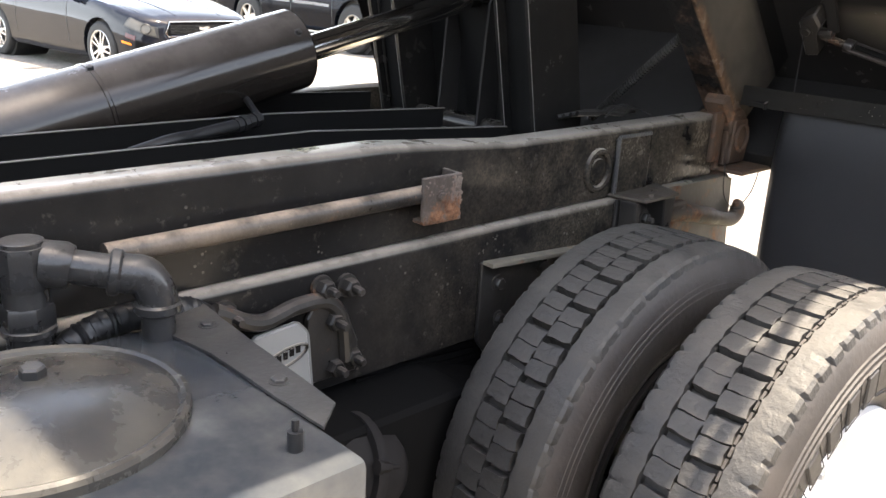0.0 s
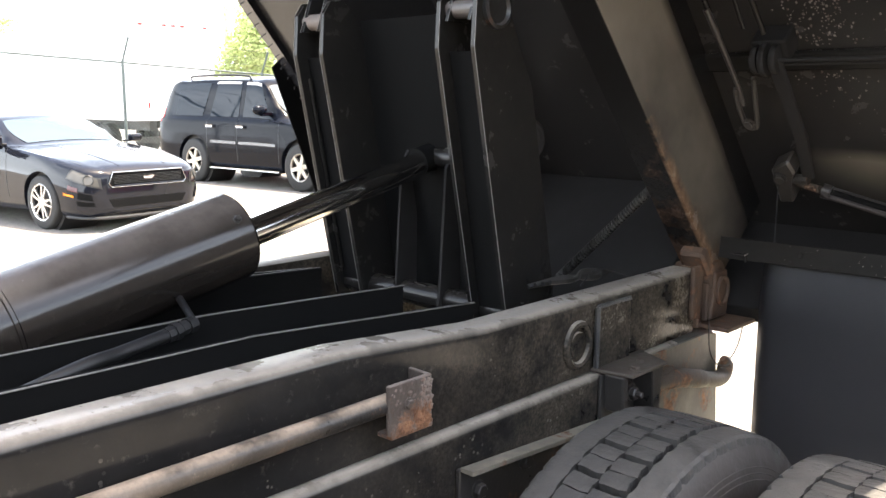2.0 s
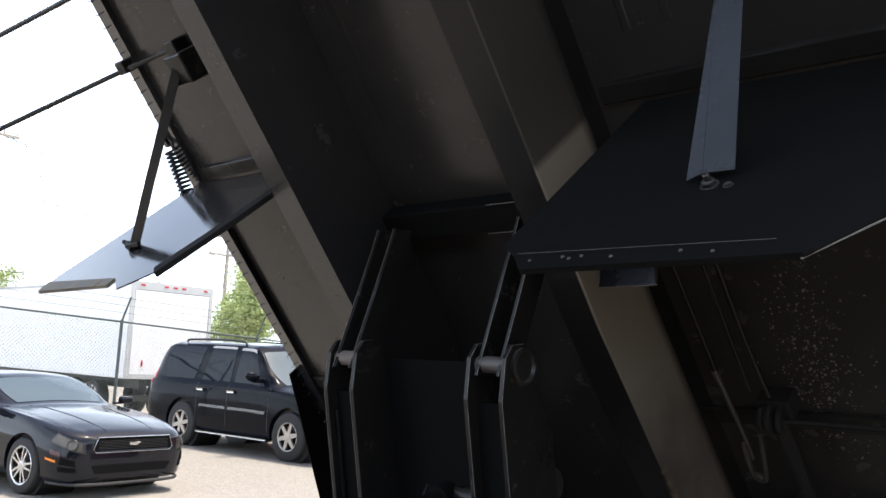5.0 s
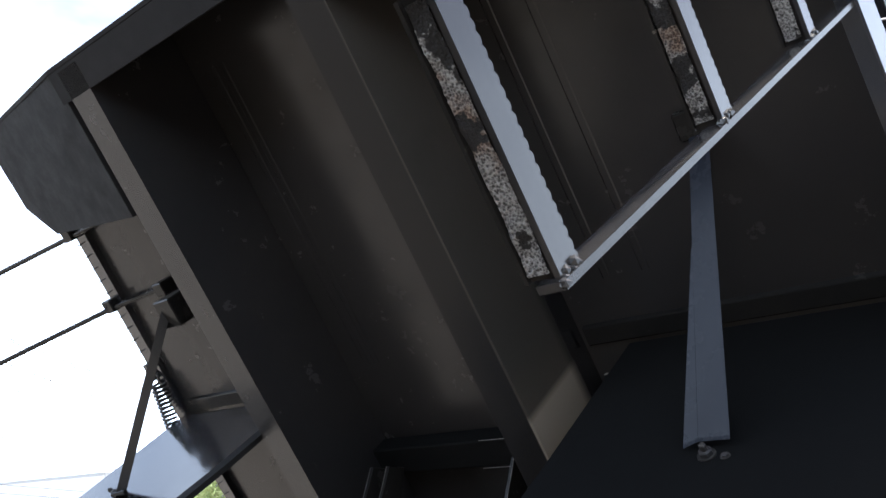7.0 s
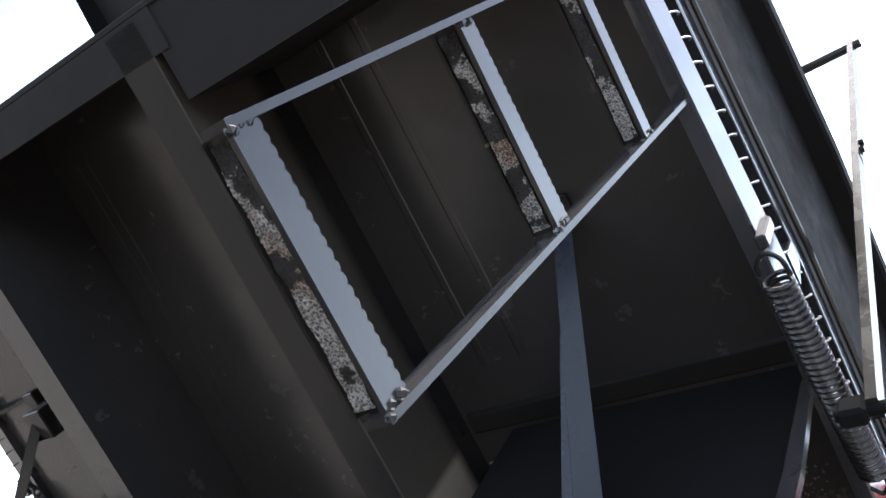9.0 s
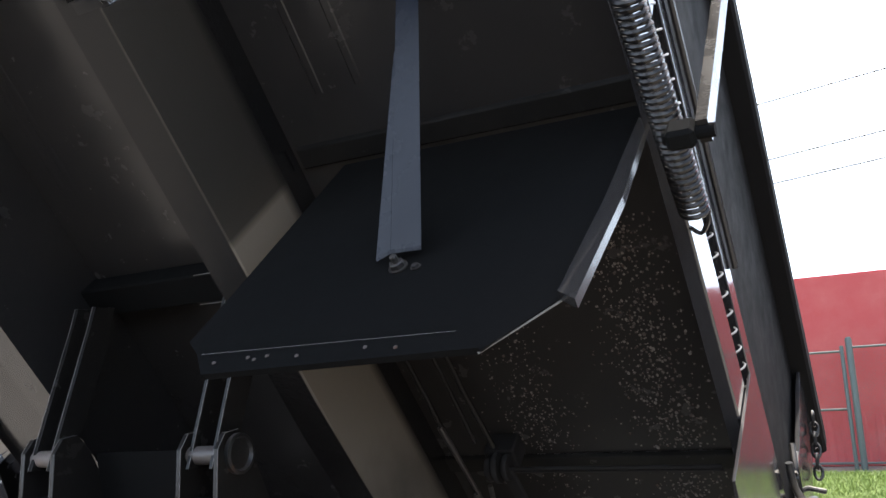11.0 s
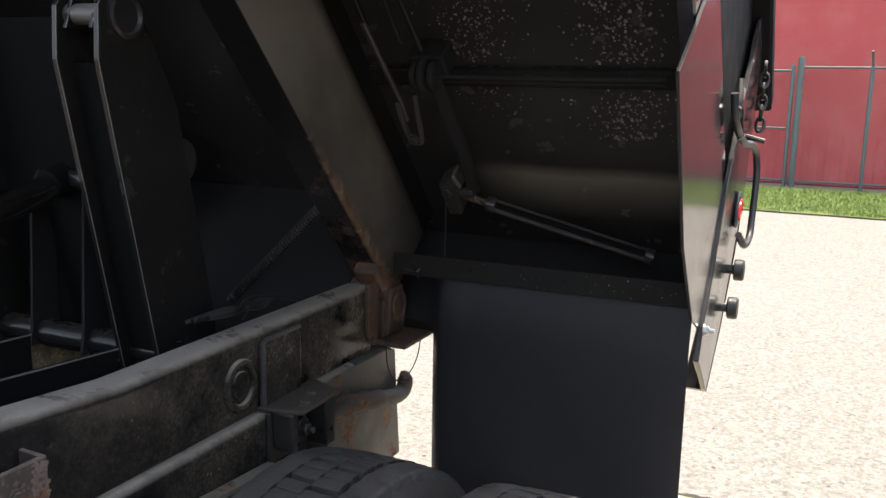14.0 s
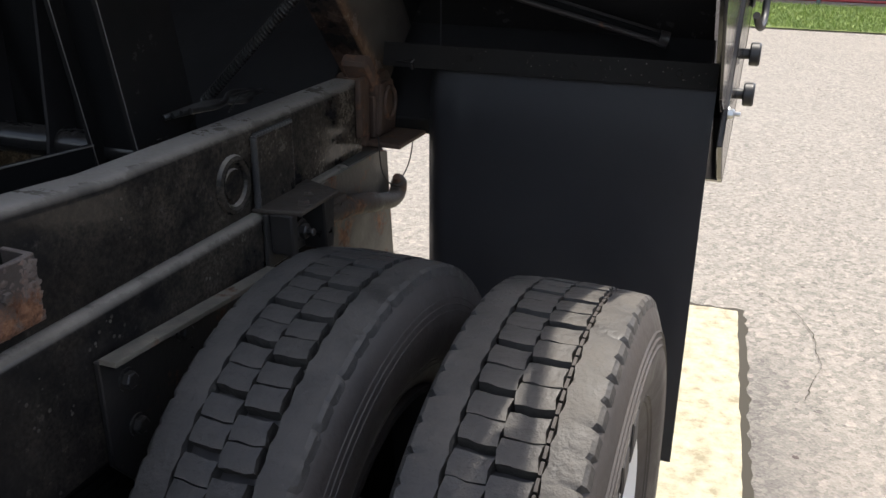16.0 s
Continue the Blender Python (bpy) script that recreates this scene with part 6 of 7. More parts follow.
class Shell:
    """A car's skin from stations along its length; s runs back from the nose, v round the half ring from the sill (0) to the crown (9)."""

    def __init__(self, stations):
        self.st = stations

    def row(self, s):
        S = self.st
        a = max(0, min(len(S) - 2, sum(1 for r in S if r[0] <= s) - 1))
        p0, p1, p2, p3 = S[max(a - 1, 0)], S[a], S[a + 1], S[min(a + 2, len(S) - 1)]
        t = (s - p1[0]) / (p2[0] - p1[0])
        h = p2[0] - p1[0]
        out = []
        for i in range(1, 12):
            m1 = (p2[i] - p0[i]) / (p2[0] - p0[0]) * h
            m2 = (p3[i] - p1[i]) / (p3[0] - p1[0]) * h
            out.append((2 * t ** 3 - 3 * t * t + 1) * p1[i] + (t ** 3 - 2 * t * t + t) * m1 + (-2 * t ** 3 + 3 * t * t) * p2[i] + (t ** 3 - t * t) * m2)
        return out

    def ring(self, s):
        wb, zb, wm, zm, ws, zs, wt, zt, wr, zr, zc = self.row(s)
        return [(wb * 0.6, zb), (wb, zb + 0.015), ((wb + wm) / 2 + 0.03, zb * 0.45 + zm * 0.55), (wm, zm), (ws, zs), (wt, zt), (wt * 0.5 + wr * 0.5 + 0.012, zt * 0.5 + zr * 0.5), (wr, zr), (wr * 0.55, zc - (zc - zr) * 0.28), (0.0, zc)]

    def at(self, s, v, side=1):
        if v > 9:
            v, side = 18 - v, -side
        R = self.ring(s)
        a = max(0, min(8, int(v)))
        t = v - a
        p0, p1, p2, p3 = R[max(a - 1, 0)], R[a], R[a + 1], (R[a + 2] if a < 8 else (-R[8][0], R[8][1]))
        y, z = [0.5 * (2 * y + (z_ - x) * t + (2 * x - 5 * y + 4 * z_ - w) * t * t + (3 * y - x - 3 * z_ + w) * t ** 3) for x, y, z_, w in zip(p0, p1, p2, p3)]
        return Vector((-s, side * y, z))

    def build(self, bm):
        L = self.st[-1][0]
        ss = []
        for a, b in zip(self.st[:-1], self.st[1:]):
            k = max(2, round((b[0] - a[0]) / 0.09))
            ss += [a[0] + (b[0] - a[0]) * q / k for q in range(k)]
        ss.append(L)
        vs = [q / 3 for q in range(27)] + [9.0] + [9 + (q + 1) / 3 for q in range(27)]
        rings = [[bm.verts.new(self.at(s, v)) for v in vs] for s in ss]
        n = len(vs)
        for a in range(len(rings) - 1):
            for q in range(n):
                bm.faces.new((rings[a][q], rings[a][(q + 1) % n], rings[a + 1][(q + 1) % n], rings[a + 1][q]))
        bm.faces.new(rings[0][::-1])
        bm.faces.new(rings[-1])

    def pane(self, name, mat_, parent, side, lo, hi, v0, v1, out=0.006, label="", nu=8, nv=5):
        """A panel on the skin: lo and hi are its (front, rear) stations at its lower and upper edge."""
        bm = bmesh.new()
        g = []
        for j in range(nv + 1):
            f = j / nv
            row = []
            for i in range(nu + 1):
                e = i / nu
                s = (lo[0] * (1 - f) + hi[0] * f) * (1 - e) + (lo[1] * (1 - f) + hi[1] * f) * e
                v = v0 + (v1 - v0) * f
                p = self.at(s, v, side)
                du, dv = self.at(s + 0.01, v, side) - p, self.at(s, v + 0.05, side) - p
                nrm = du.cross(dv).normalized() * (-1 if side > 0 else 1)
                c = Vector((-s, 0, 0.6))
                if nrm.dot(p - c) < 0:
                    nrm = -nrm
                row.append(bm.verts.new(p + nrm * out))
            g.append(row)
        for j in range(nv):
            for i in range(nu):
                bm.faces.new((g[j][i], g[j][i + 1], g[j + 1][i + 1], g[j + 1][i]))
        return part(name, bm, mat_, parent, label, smooth=50)


def car_wheel(parent, p, r, w, side, spokes, fat, rim=alloy, deep=1.0, forks=(-1, 1)):
    q_ = r * deep    # rim size
    t = new("wheel")
    t.parent = parent
    t.matrix_basis = Matrix.Translation(p)
    bm = bmesh.new()
    lathe(bm, [(-w / 2, q_ * 0.66), (-w / 2, r * 0.90), (-w / 2 + 0.012, r * 0.97), (-w / 2 + 0.035, r), (w / 2 - 0.035, r), (w / 2 - 0.012, r * 0.97), (w / 2, r * 0.90), (w / 2, q_ * 0.66)], axis=(0, 1, 0), n=48)
    part("tyre", bm, tyre_car, t, smooth=40)
    bm = bmesh.new()
    d = side * w / 2
    lathe(bm, [(d * 0.98, q_ * 0.68), (d * 0.9, q_ * 0.64), (d * 0.3, q_ * 0.6), (d * 0.3, 0.0)], axis=(0, 1, 0), n=40)
    part("wheel_back", bm, trim_black, t, smooth=40)
    bm = bmesh.new()
    lathe(bm, [(d * 1.0, q_ * 0.69), (d * 1.03, q_ * 0.675), (d * 0.95, q_ * 0.63), (d * 0.7, q_ * 0.62)], axis=(0, 1, 0), n=48)
    for k in range(spokes):
        m = Matrix.Rotation(6.2832 * k / spokes + 0.3, 4, "Y")
        for o in forks:
            w0, w1, c1 = 0.016 * fat, 0.011 * fat, 0.030 * fat * o
            vs = []
            for y in (d * 0.70, d * 0.93):
                vs.append([bm.verts.new(m @ Vector(q)) for q in ((c1 * 0.4 - w0, y, 0.03), (c1 * 0.4 + w0, y, 0.03), (c1 * 1.5 + w1, y * 1.03, q_ * 0.645), (c1 * 1.5 - w1, y * 1.03, q_ * 0.645))])
            bm.faces.new(vs[0])
            bm.faces.new(vs[1][::-1])
            for q in range(4):
                bm.faces.new((vs[0][q], vs[0][(q + 1) % 4], vs[1][(q + 1) % 4], vs[1][q]))
    lathe(bm, [(d * 0.7, 0.07), (d * 0.97, 0.060), (d * 1.0, 0.03), (d * 1.0, 0.0)], axis=(0, 1, 0), n=20)
    part("alloy_rim", bm, rim, t, smooth=35)


def carve(me_ob, arches, half_w):
    """Cut the wheel arches out of a body with cylinders."""
    for k, (x, z, r) in enumerate(arches):
        bm = bmesh.new()
        tube(bm, [(x, -half_w * 1.3, z), (x, half_w * 1.3, z)], r, 36)
        me = bpy.data.meshes.new("cutter")
        bmesh.ops.recalc_face_normals(bm, faces=bm.faces)
        bm.to_mesh(me)
        bm.free()
        co = new("cutter", me)
        co.parent = me_ob.parent
        md = me_ob.modifiers.new("cut", "BOOLEAN")
        md.operation, md.solver, md.object = "DIFFERENCE", "EXACT", co
        bpy.context.view_layer.update()
        ev = me_ob.evaluated_get(bpy.context.evaluated_depsgraph_get())
        res = bpy.data.meshes.new_from_object(ev)
        me_ob.modifiers.clear()
        me_ob.data = res
        bpy.data.objects.remove(co)
    for p in me_ob.data.polygons:
        p.use_smooth = True
    me_ob.data.set_sharp_from_angle(angle=radians(28))


# low dark coupe: nose at local x = 0, tail at -4.78
coupe = thing("coupe", "dark glossy two-door coupe parked on the sunlit yard", "car", pose(-8.68, 5.91, 0, 0, 0, 7.5))
CS = Shell([
    (0.00, 0.52, 0.25, 0.60, 0.46, 0.58, 0.64, 0.52, 0.695, 0.30, 0.715, 0.72), (0.05, 0.66, 0.20, 0.745, 0.49, 0.71, 0.665, 0.63, 0.73, 0.36, 0.757, 0.765),
    (0.18, 0.79, 0.18, 0.865, 0.54, 0.81, 0.72, 0.70, 0.778, 0.40, 0.805, 0.815), (0.45, 0.85, 0.18, 0.92, 0.60, 0.86, 0.80, 0.74, 0.84, 0.42, 0.865, 0.875),
    (0.86, 0.87, 0.19, 0.94, 0.66, 0.885, 0.875, 0.76, 0.905, 0.44, 0.925, 0.94), (1.40, 0.87, 0.19, 0.935, 0.70, 0.885, 0.93, 0.78, 0.965, 0.50, 0.985, 1.0),
    (1.62, 0.87, 0.19, 0.93, 0.72, 0.885, 0.945, 0.81, 0.985, 0.62, 1.005, 1.03), (1.95, 0.87, 0.19, 0.93, 0.73, 0.885, 0.955, 0.82, 0.995, 0.70, 1.15, 1.20),
    (2.35, 0.87, 0.19, 0.93, 0.74, 0.885, 0.965, 0.82, 1.005, 0.61, 1.315, 1.365), (2.80, 0.87, 0.20, 0.935, 0.75, 0.89, 0.975, 0.82, 1.015, 0.585, 1.345, 1.40),
    (3.30, 0.88, 0.20, 0.945, 0.77, 0.90, 0.985, 0.82, 1.025, 0.56, 1.315, 1.37), (3.80, 0.88, 0.21, 0.95, 0.79, 0.90, 0.995, 0.81, 1.03, 0.56, 1.195, 1.245),
    (4.20, 0.86, 0.23, 0.935, 0.80, 0.885, 1.0, 0.79, 1.03, 0.52, 1.075, 1.10), (4.60, 0.80, 0.28, 0.89, 0.80, 0.83, 0.98, 0.74, 1.01, 0.46, 1.04, 1.05), (4.78, 0.66, 0.36, 0.76, 0.74, 0.72, 0.90, 0.64, 0.94, 0.40, 0.965, 0.975)])
bm = bmesh.new()
CS.build(bm)
cb = part("body_shell", bm, car_black, coupe, smooth=40)
carve(cb, [(-0.86, 0.335, 0.385), (-3.58, 0.335, 0.385)], 1.0)
CS.pane("windscreen", screen_glass, coupe, 1, (1.66, 2.24), (1.66, 2.24), 7.15, 10.85, 0.006, nv=12)
CS.pane("rear_window", car_glass, coupe, 1, (3.42, 4.05), (3.42, 4.05), 7.2, 10.8, 0.006, nv=12)
for s_ in (1, -1):
    CS.pane("window_pane", car_glass, coupe, s_, (1.80, 2.98), (2.34, 2.92), 5.15, 6.80)
    CS.pane("quarter_pane", car_glass, coupe, s_, (3.04, 3.52), (2.98, 3.28), 5.25, 6.75)
    CS.pane("headlamp", lamp_glass, coupe, s_, (0.022, 0.33), (0.035, 0.27), 3.42, 3.98, 0.009, "clear headlamp")
    CS.pane("headlamp_surround", trim_black, coupe, s_, (0.012, 0.355), (0.022, 0.295), 3.34, 4.06, 0.005)
    CS.pane("side_marker", amber, coupe, s_, (0.22, 0.38), (0.22, 0.38), 2.28, 2.44, 0.006, "amber side marker")
    CS.pane("dark_lens", red_dark, coupe, s_, (0.17, 0.31), (0.17, 0.31), 2.72, 3.05, 0.005, "dark red corner lens")
    CS.pane("fog_recess", shade_black, coupe, s_, (0.045, 0.20), (0.05, 0.16), 1.75, 2.75, 0.005)
    CS.pane("fog_bar", car_black, coupe, s_, (0.045, 0.20), (0.05, 0.19), 2.10, 2.25, 0.012)
    CS.pane("door_gap", trim_black, coupe, s_, (1.60, 1.609), (1.66, 1.669), 1.6, 4.9, 0.002, nu=1, nv=14)
    CS.pane("door_gap", trim_black, coupe, s_, (2.98, 2.989), (2.98, 2.989), 1.6, 5.0, 0.002, nu=1, nv=14)
    CS.pane("bonnet_gap", trim_black, coupe, s_, (0.30, 1.60), (0.30, 1.60), 5.05, 5.10, 0.002, nu=20, nv=1)
    CS.pane("window_trim", trim_black, coupe, s_, (1.76, 3.56), (1.78, 3.55), 5.00, 5.14, 0.004, nu=20, nv=1)
    bm = bmesh.new()
    c_ = CS.at(0.085, 3.70, s_)
    d_ = ((CS.at(0.095, 3.70, s_) - c_).cross(CS.at(0.085, 3.75, s_) - c_)).normalized()
    d_ = d_ if d_.x > 0 else -d_
    lathe(bm, [(-0.02, 0.064), (0.012, 0.064), (0.018, 0.058), (0.014, 0.052)], c_, d_, 24)
    part("lamp_ring", bm, trim_black, coupe, smooth=True)
    bm = bmesh.new()
    lathe(bm, [(0.016, 0.051), (0.0145, 0.036), (0.012, 0.0)], c_, d_, 24)
    part("lamp_reflector", bm, lamp_glass, coupe, smooth=True)
    bm = bmesh.new()
    box(bm, (-1.80, s_ * 0.97, 0.995), (-1.66, s_ * 1.13, 1.10), 0.035, 3)
    box(bm, (-1.76, s_ * 0.86, 0.99), (-1.71, s_ * 1.0, 1.02), 0.01)
    part("door_mirror", bm, car_black, coupe, smooth=45)
    bm = bmesh.new()
    box(bm, (-2.92, s_ * 0.925, 0.83), (-2.74, s_ * 0.955, 0.86), 0.01, 2)
    part("door_handle", bm, car_black, coupe, smooth=35)
    # raised line along the bonnet
    bm = bmesh.new()
    P = [CS.at(q, 7.35, s_) for q in (0.12, 0.4, 0.7, 1.0, 1.3, 1.55)]
    tube(bm, smooth_path([p + Vector((0, 0, -0.013)) for p in P], 4), 0.019, 8)
    part("bonnet_crease", bm, car_black, coupe, smooth=True)
    for x in (-0.86, -3.58):
        car_wheel(coupe, (x, s_ * 0.815, 0.335), 0.335, 0.235, s_, 5, 1.0)
        bm = bmesh.new()
        tube(bm, [(x, s_ * 0.35, 0.335), (x, s_ * 0.84, 0.335)], 0.383, 32)
        part("wheel_well", bm, trim_black, coupe, smooth=40)
gr = [(-0.52, 0.545), (0.52, 0.545), (0.560, 0.59), (0.50, 0.722), (-0.50, 0.722), (-0.560, 0.59)]
bm = bmesh.new()
prism(bm, gr, "x", -0.06, 0.012, 0.004)
part("grille", bm, shade_black, coupe)
for k in range(6):
    bm = bmesh.new()
    box(bm, (0.010, -0.49, 0.585 + 0.018 * k), (0.020, 0.49, 0.591 + 0.018 * k))
    part("grille_bar", bm, trim_black, coupe)
bm = bmesh.new()
tube(bm, [(0.016, y, z) for y, z in gr + gr[:1]], 0.007, 8, False)
part("grille_trim", bm, dark_chrome, coupe, "thin bright grille surround", smooth=True)
bm = bmesh.new()
tube(bm, [(0.024, -0.50, 0.560), (0.026, 0.50, 0.560)], 0.010, 8)
part("grille_lip", bm, car_black, coupe, smooth=True)
bm = bmesh.new()
prism(bm, [(-0.075, 0.625), (0.02, 0.618), (0.085, 0.655), (0.03, 0.664), (-0.02, 0.65), (-0.08, 0.660)], "x", 0.022, 0.032)
part("badge", bm, alloy, coupe, "plain bright badge shape")
bm = bmesh.new()
prism(bm, [(-0.50, 0.30), (0.50, 0.30), (0.56, 0.40), (-0.56, 0.40)], "x", -0.06, 0.010, 0.004)
part("lower_intake", bm, shade_black, coupe)
bm = bmesh.new()
P = [(-0.42, -0.86, 0.185), (-0.18, -0.80, 0.18), (-0.03, -0.66, 0.178), (0.03, -0.4, 0.178), (0.035, 0.0, 0.178), (0.03, 0.4, 0.178), (-0.03, 0.66, 0.178), (-0.18, 0.80, 0.18), (-0.42, 0.86, 0.185)]
tube(bm, smooth_path(P, 4), 0.020, 8)
part("chin_spoiler", bm, trim_black, coupe, smooth=True)

# tall dark wagon: nose at x = 0, tail at -5.13
suv = thing("sport_utility_vehicle", "dark blue-black sport utility vehicle parked by the fence", "car", pose(-9.85, 11.0, 0, 0, 0, 4.5) @ Matrix.Diagonal((1.035, 1.035, 1.05, 1)))
VS = Shell([
    (0.00, 0.72, 0.38, 0.86, 0.62, 0.84, 0.90, 0.78, 1.0, 0.45, 1.03, 1.04), (0.08, 0.86, 0.31, 0.95, 0.63, 0.92, 0.94, 0.86, 1.04, 0.5, 1.075, 1.09),
    (0.35, 0.93, 0.29, 1.0, 0.66, 0.965, 1.0, 0.89, 1.08, 0.52, 1.115, 1.135), (0.98, 0.94, 0.30, 1.01, 0.70, 0.98, 1.05, 0.90, 1.12, 0.54, 1.16, 1.185),
    (1.42, 0.94, 0.30, 1.005, 0.72, 0.98, 1.08, 0.91, 1.15, 0.66, 1.18, 1.215), (1.75, 0.94, 0.30, 1.0, 0.73, 0.98, 1.10, 0.915, 1.165, 0.79, 1.43, 1.47),
    (2.10, 0.94, 0.30, 1.0, 0.74, 0.98, 1.11, 0.915, 1.175, 0.755, 1.775, 1.86), (2.45, 0.94, 0.30, 1.0, 0.74, 0.98, 1.115, 0.915, 1.18, 0.745, 1.83, 1.925),
    (3.40, 0.94, 0.31, 1.0, 0.75, 0.98, 1.12, 0.915, 1.185, 0.735, 1.85, 1.95), (4.40, 0.94, 0.34, 1.0, 0.76, 0.98, 1.13, 0.91, 1.19, 0.72, 1.84, 1.935),
    (4.85, 0.93, 0.38, 0.99, 0.77, 0.965, 1.13, 0.90, 1.19, 0.715, 1.79, 1.875), (5.04, 0.90, 0.40, 0.965, 0.78, 0.94, 1.12, 0.88, 1.18, 0.72, 1.50, 1.56), (5.13, 0.84, 0.44, 0.91, 0.78, 0.89, 1.08, 0.84, 1.14, 0.70, 1.27, 1.30)])
bm = bmesh.new()
VS.build(bm)
sb = part("body_shell", bm, suv_black, suv, smooth=40)
carve(sb, [(-0.98, 0.40, 0.47), (-3.93, 0.40, 0.47)], 1.05)
VS.pane("windscreen", screen_glass, suv, 1, (1.47, 2.03), (1.47, 2.03), 7.15, 10.85, 0.006, nv=12)
VS.pane("rear_window", car_glass, suv, 1, (4.93, 5.08), (4.93, 5.08), 7.1, 10.9, 0.006, nv=12)
for s_ in (1, -1):
    VS.pane("window_pane", car_glass, suv, s_, (1.70, 2.56), (2.16, 2.54), 5.12, 6.86)
    VS.pane("window_pane", car_glass, suv, s_, (2.68, 3.50), (2.68, 3.38), 5.12, 6.86)
    VS.pane("window_pane", car_glass, suv, s_, (3.74, 4.80), (3.58, 4.66), 5.12, 6.82)
    VS.pane("window_visor", visor_plastic, suv, s_, (2.12, 2.56), (2.16, 2.54), 6.74, 6.90, 0.016, "smoky window visor")
    VS.pane("window_visor", visor_plastic, suv, s_, (2.70, 3.42), (2.70, 3.38), 6.76, 6.90, 0.016, "smoky window visor")
    VS.pane("headlamp", lamp_glass, suv, s_, (0.02, 0.34), (0.04, 0.30), 3.75, 4.6, 0.006, "clear headlamp")
    VS.pane("tail_lamp", red_lens, suv, s_, (4.98, 5.11), (4.98, 5.06), 3.9, 5.9, 0.008, "red tail lamp")
    for q in (1.50, 2.62, 3.50):
        VS.pane("door_gap", trim_black, suv, s_, (q, q + 0.010), (q + 0.02, q + 0.030), 1.6, 5.0, 0.002, nu=1, nv=14)
    VS.pane("arch_lip", car_gap, suv, s_, (0.42, 0.50), (0.42, 0.50), 1.7, 2.6, 0.012)
    VS.pane("side_moulding", moulding, suv, s_, (1.58, 2.58), (1.58, 2.58), 2.98, 3.13, 0.014, "satin side moulding")
    VS.pane("side_moulding", moulding, suv, s_, (2.66, 3.40), (2.66, 3.40), 2.98, 3.13, 0.014, "satin side moulding")
    for x in (-2.42, -3.30):
        bm = bmesh.new()
        box(bm, (x - 0.20, s_ * 0.98, 1.025), (x, s_ * 1.02, 1.065), 0.014, 2)
        part("door_handle", bm, chrome, suv, "chrome door handle", smooth=35)
    bm = bmesh.new()
    bmesh.ops.create_uvsphere(bm, u_segments=20, v_segments=12, radius=1.0, matrix=Matrix.Translation((-1.80, s_ * 1.14, 1.345)) @ Matrix.Diagonal((0.085, 0.155, 0.088, 1)))
    box(bm, (-1.84, s_ * 0.92, 1.255), (-1.75, s_ * 1.10, 1.30), 0.015, 2)
    part("door_mirror", bm, suv_black, suv, smooth=45)
    bm = bmesh.new()
    tube(bm, smooth_path([(-2.6, s_ * 0.66, 1.88), (-2.7, s_ * 0.66, 1.935), (-3.4, s_ * 0.65, 1.955), (-4.3, s_ * 0.64, 1.94), (-4.42, s_ * 0.64, 1.90)]), 0.020, 8)
    part("roof_rail", bm, trim_black, suv, smooth=True)
    bm = bmesh.new()
    box(bm, (-3.42, s_ * 0.90, 0.285), (-1.48, s_ * 1.02, 0.315), 0.012, 2)
    part("running_board", bm, dark_chrome, suv, "bright edged running board", smooth=35)
    for x in (-0.98, -3.93):
        car_wheel(suv, (x, s_ * 0.87, 0.40), 0.40, 0.265, s_, 6, 2.6, suv_alloy, 0.86, (0,))
        bm = bmesh.new()
        tube(bm, [(x, s_ * 0.35, 0.40), (x, s_ * 0.90, 0.40)], 0.468, 32)
        part("wheel_well", bm, trim_black, suv, smooth=40)
bm = bmesh.new()
prism(bm, [(-0.60, 0.70), (0.60, 0.70), (0.64, 0.98), (-0.64, 0.98)], "x", -0.1, 0.012, 0.004)
part("grille", bm, trim_black, suv)

# ---- surroundings ----
grey_alu = paint("dull_trailer_metal", (0.48, 0.48, 0.47), (0.4, 0.6), dusty=0.2, settle=0.2, grain=0.05)
white_box = paint("white_trailer_paint", (0.80, 0.80, 0.79), (0.3, 0.5), dust=(0.5, 0.48, 0.44), dusty=0.2, settle=0.2, grain=0.03)
red_paint = paint("red_wall_paint", (0.36, 0.045, 0.045), (0.5, 0.7), dust=(0.42, 0.12, 0.11), dusty=0.8, settle=0.1, grain=0.1)
fence_metal = paint("grey_green_fence_paint", (0.06, 0.08, 0.075), (0.4, 0.6), dusty=0.2, settle=0.3, grain=0.1)
# pole wood is lightened to look washed out by haze
wood_pole = paint("hazed_weathered_pole", (0.34, 0.30, 0.26), (0.7, 0.9), dusty=0.3, settle=0.3, grain=0.5)
wire_mat = M("black_wire", (0.02, 0.02, 0.02), 0.6)


def leaf_mat(name, a, b):
    m = M(name, a, 0.55)
    g = nd(m, "ShaderNodeNewGeometry")
    ln(m, ramp(m, g.outputs["Random Per Island"], [(0.0, a), (1.0, b)]), bsdf(m).inputs["Base Color"])
    bsdf(m).inputs["Subsurface Weight"].default_value = 0.0
    return m


leaf_green = leaf_mat("leaf_green", (0.24, 0.31, 0.10), (0.50, 0.56, 0.26))


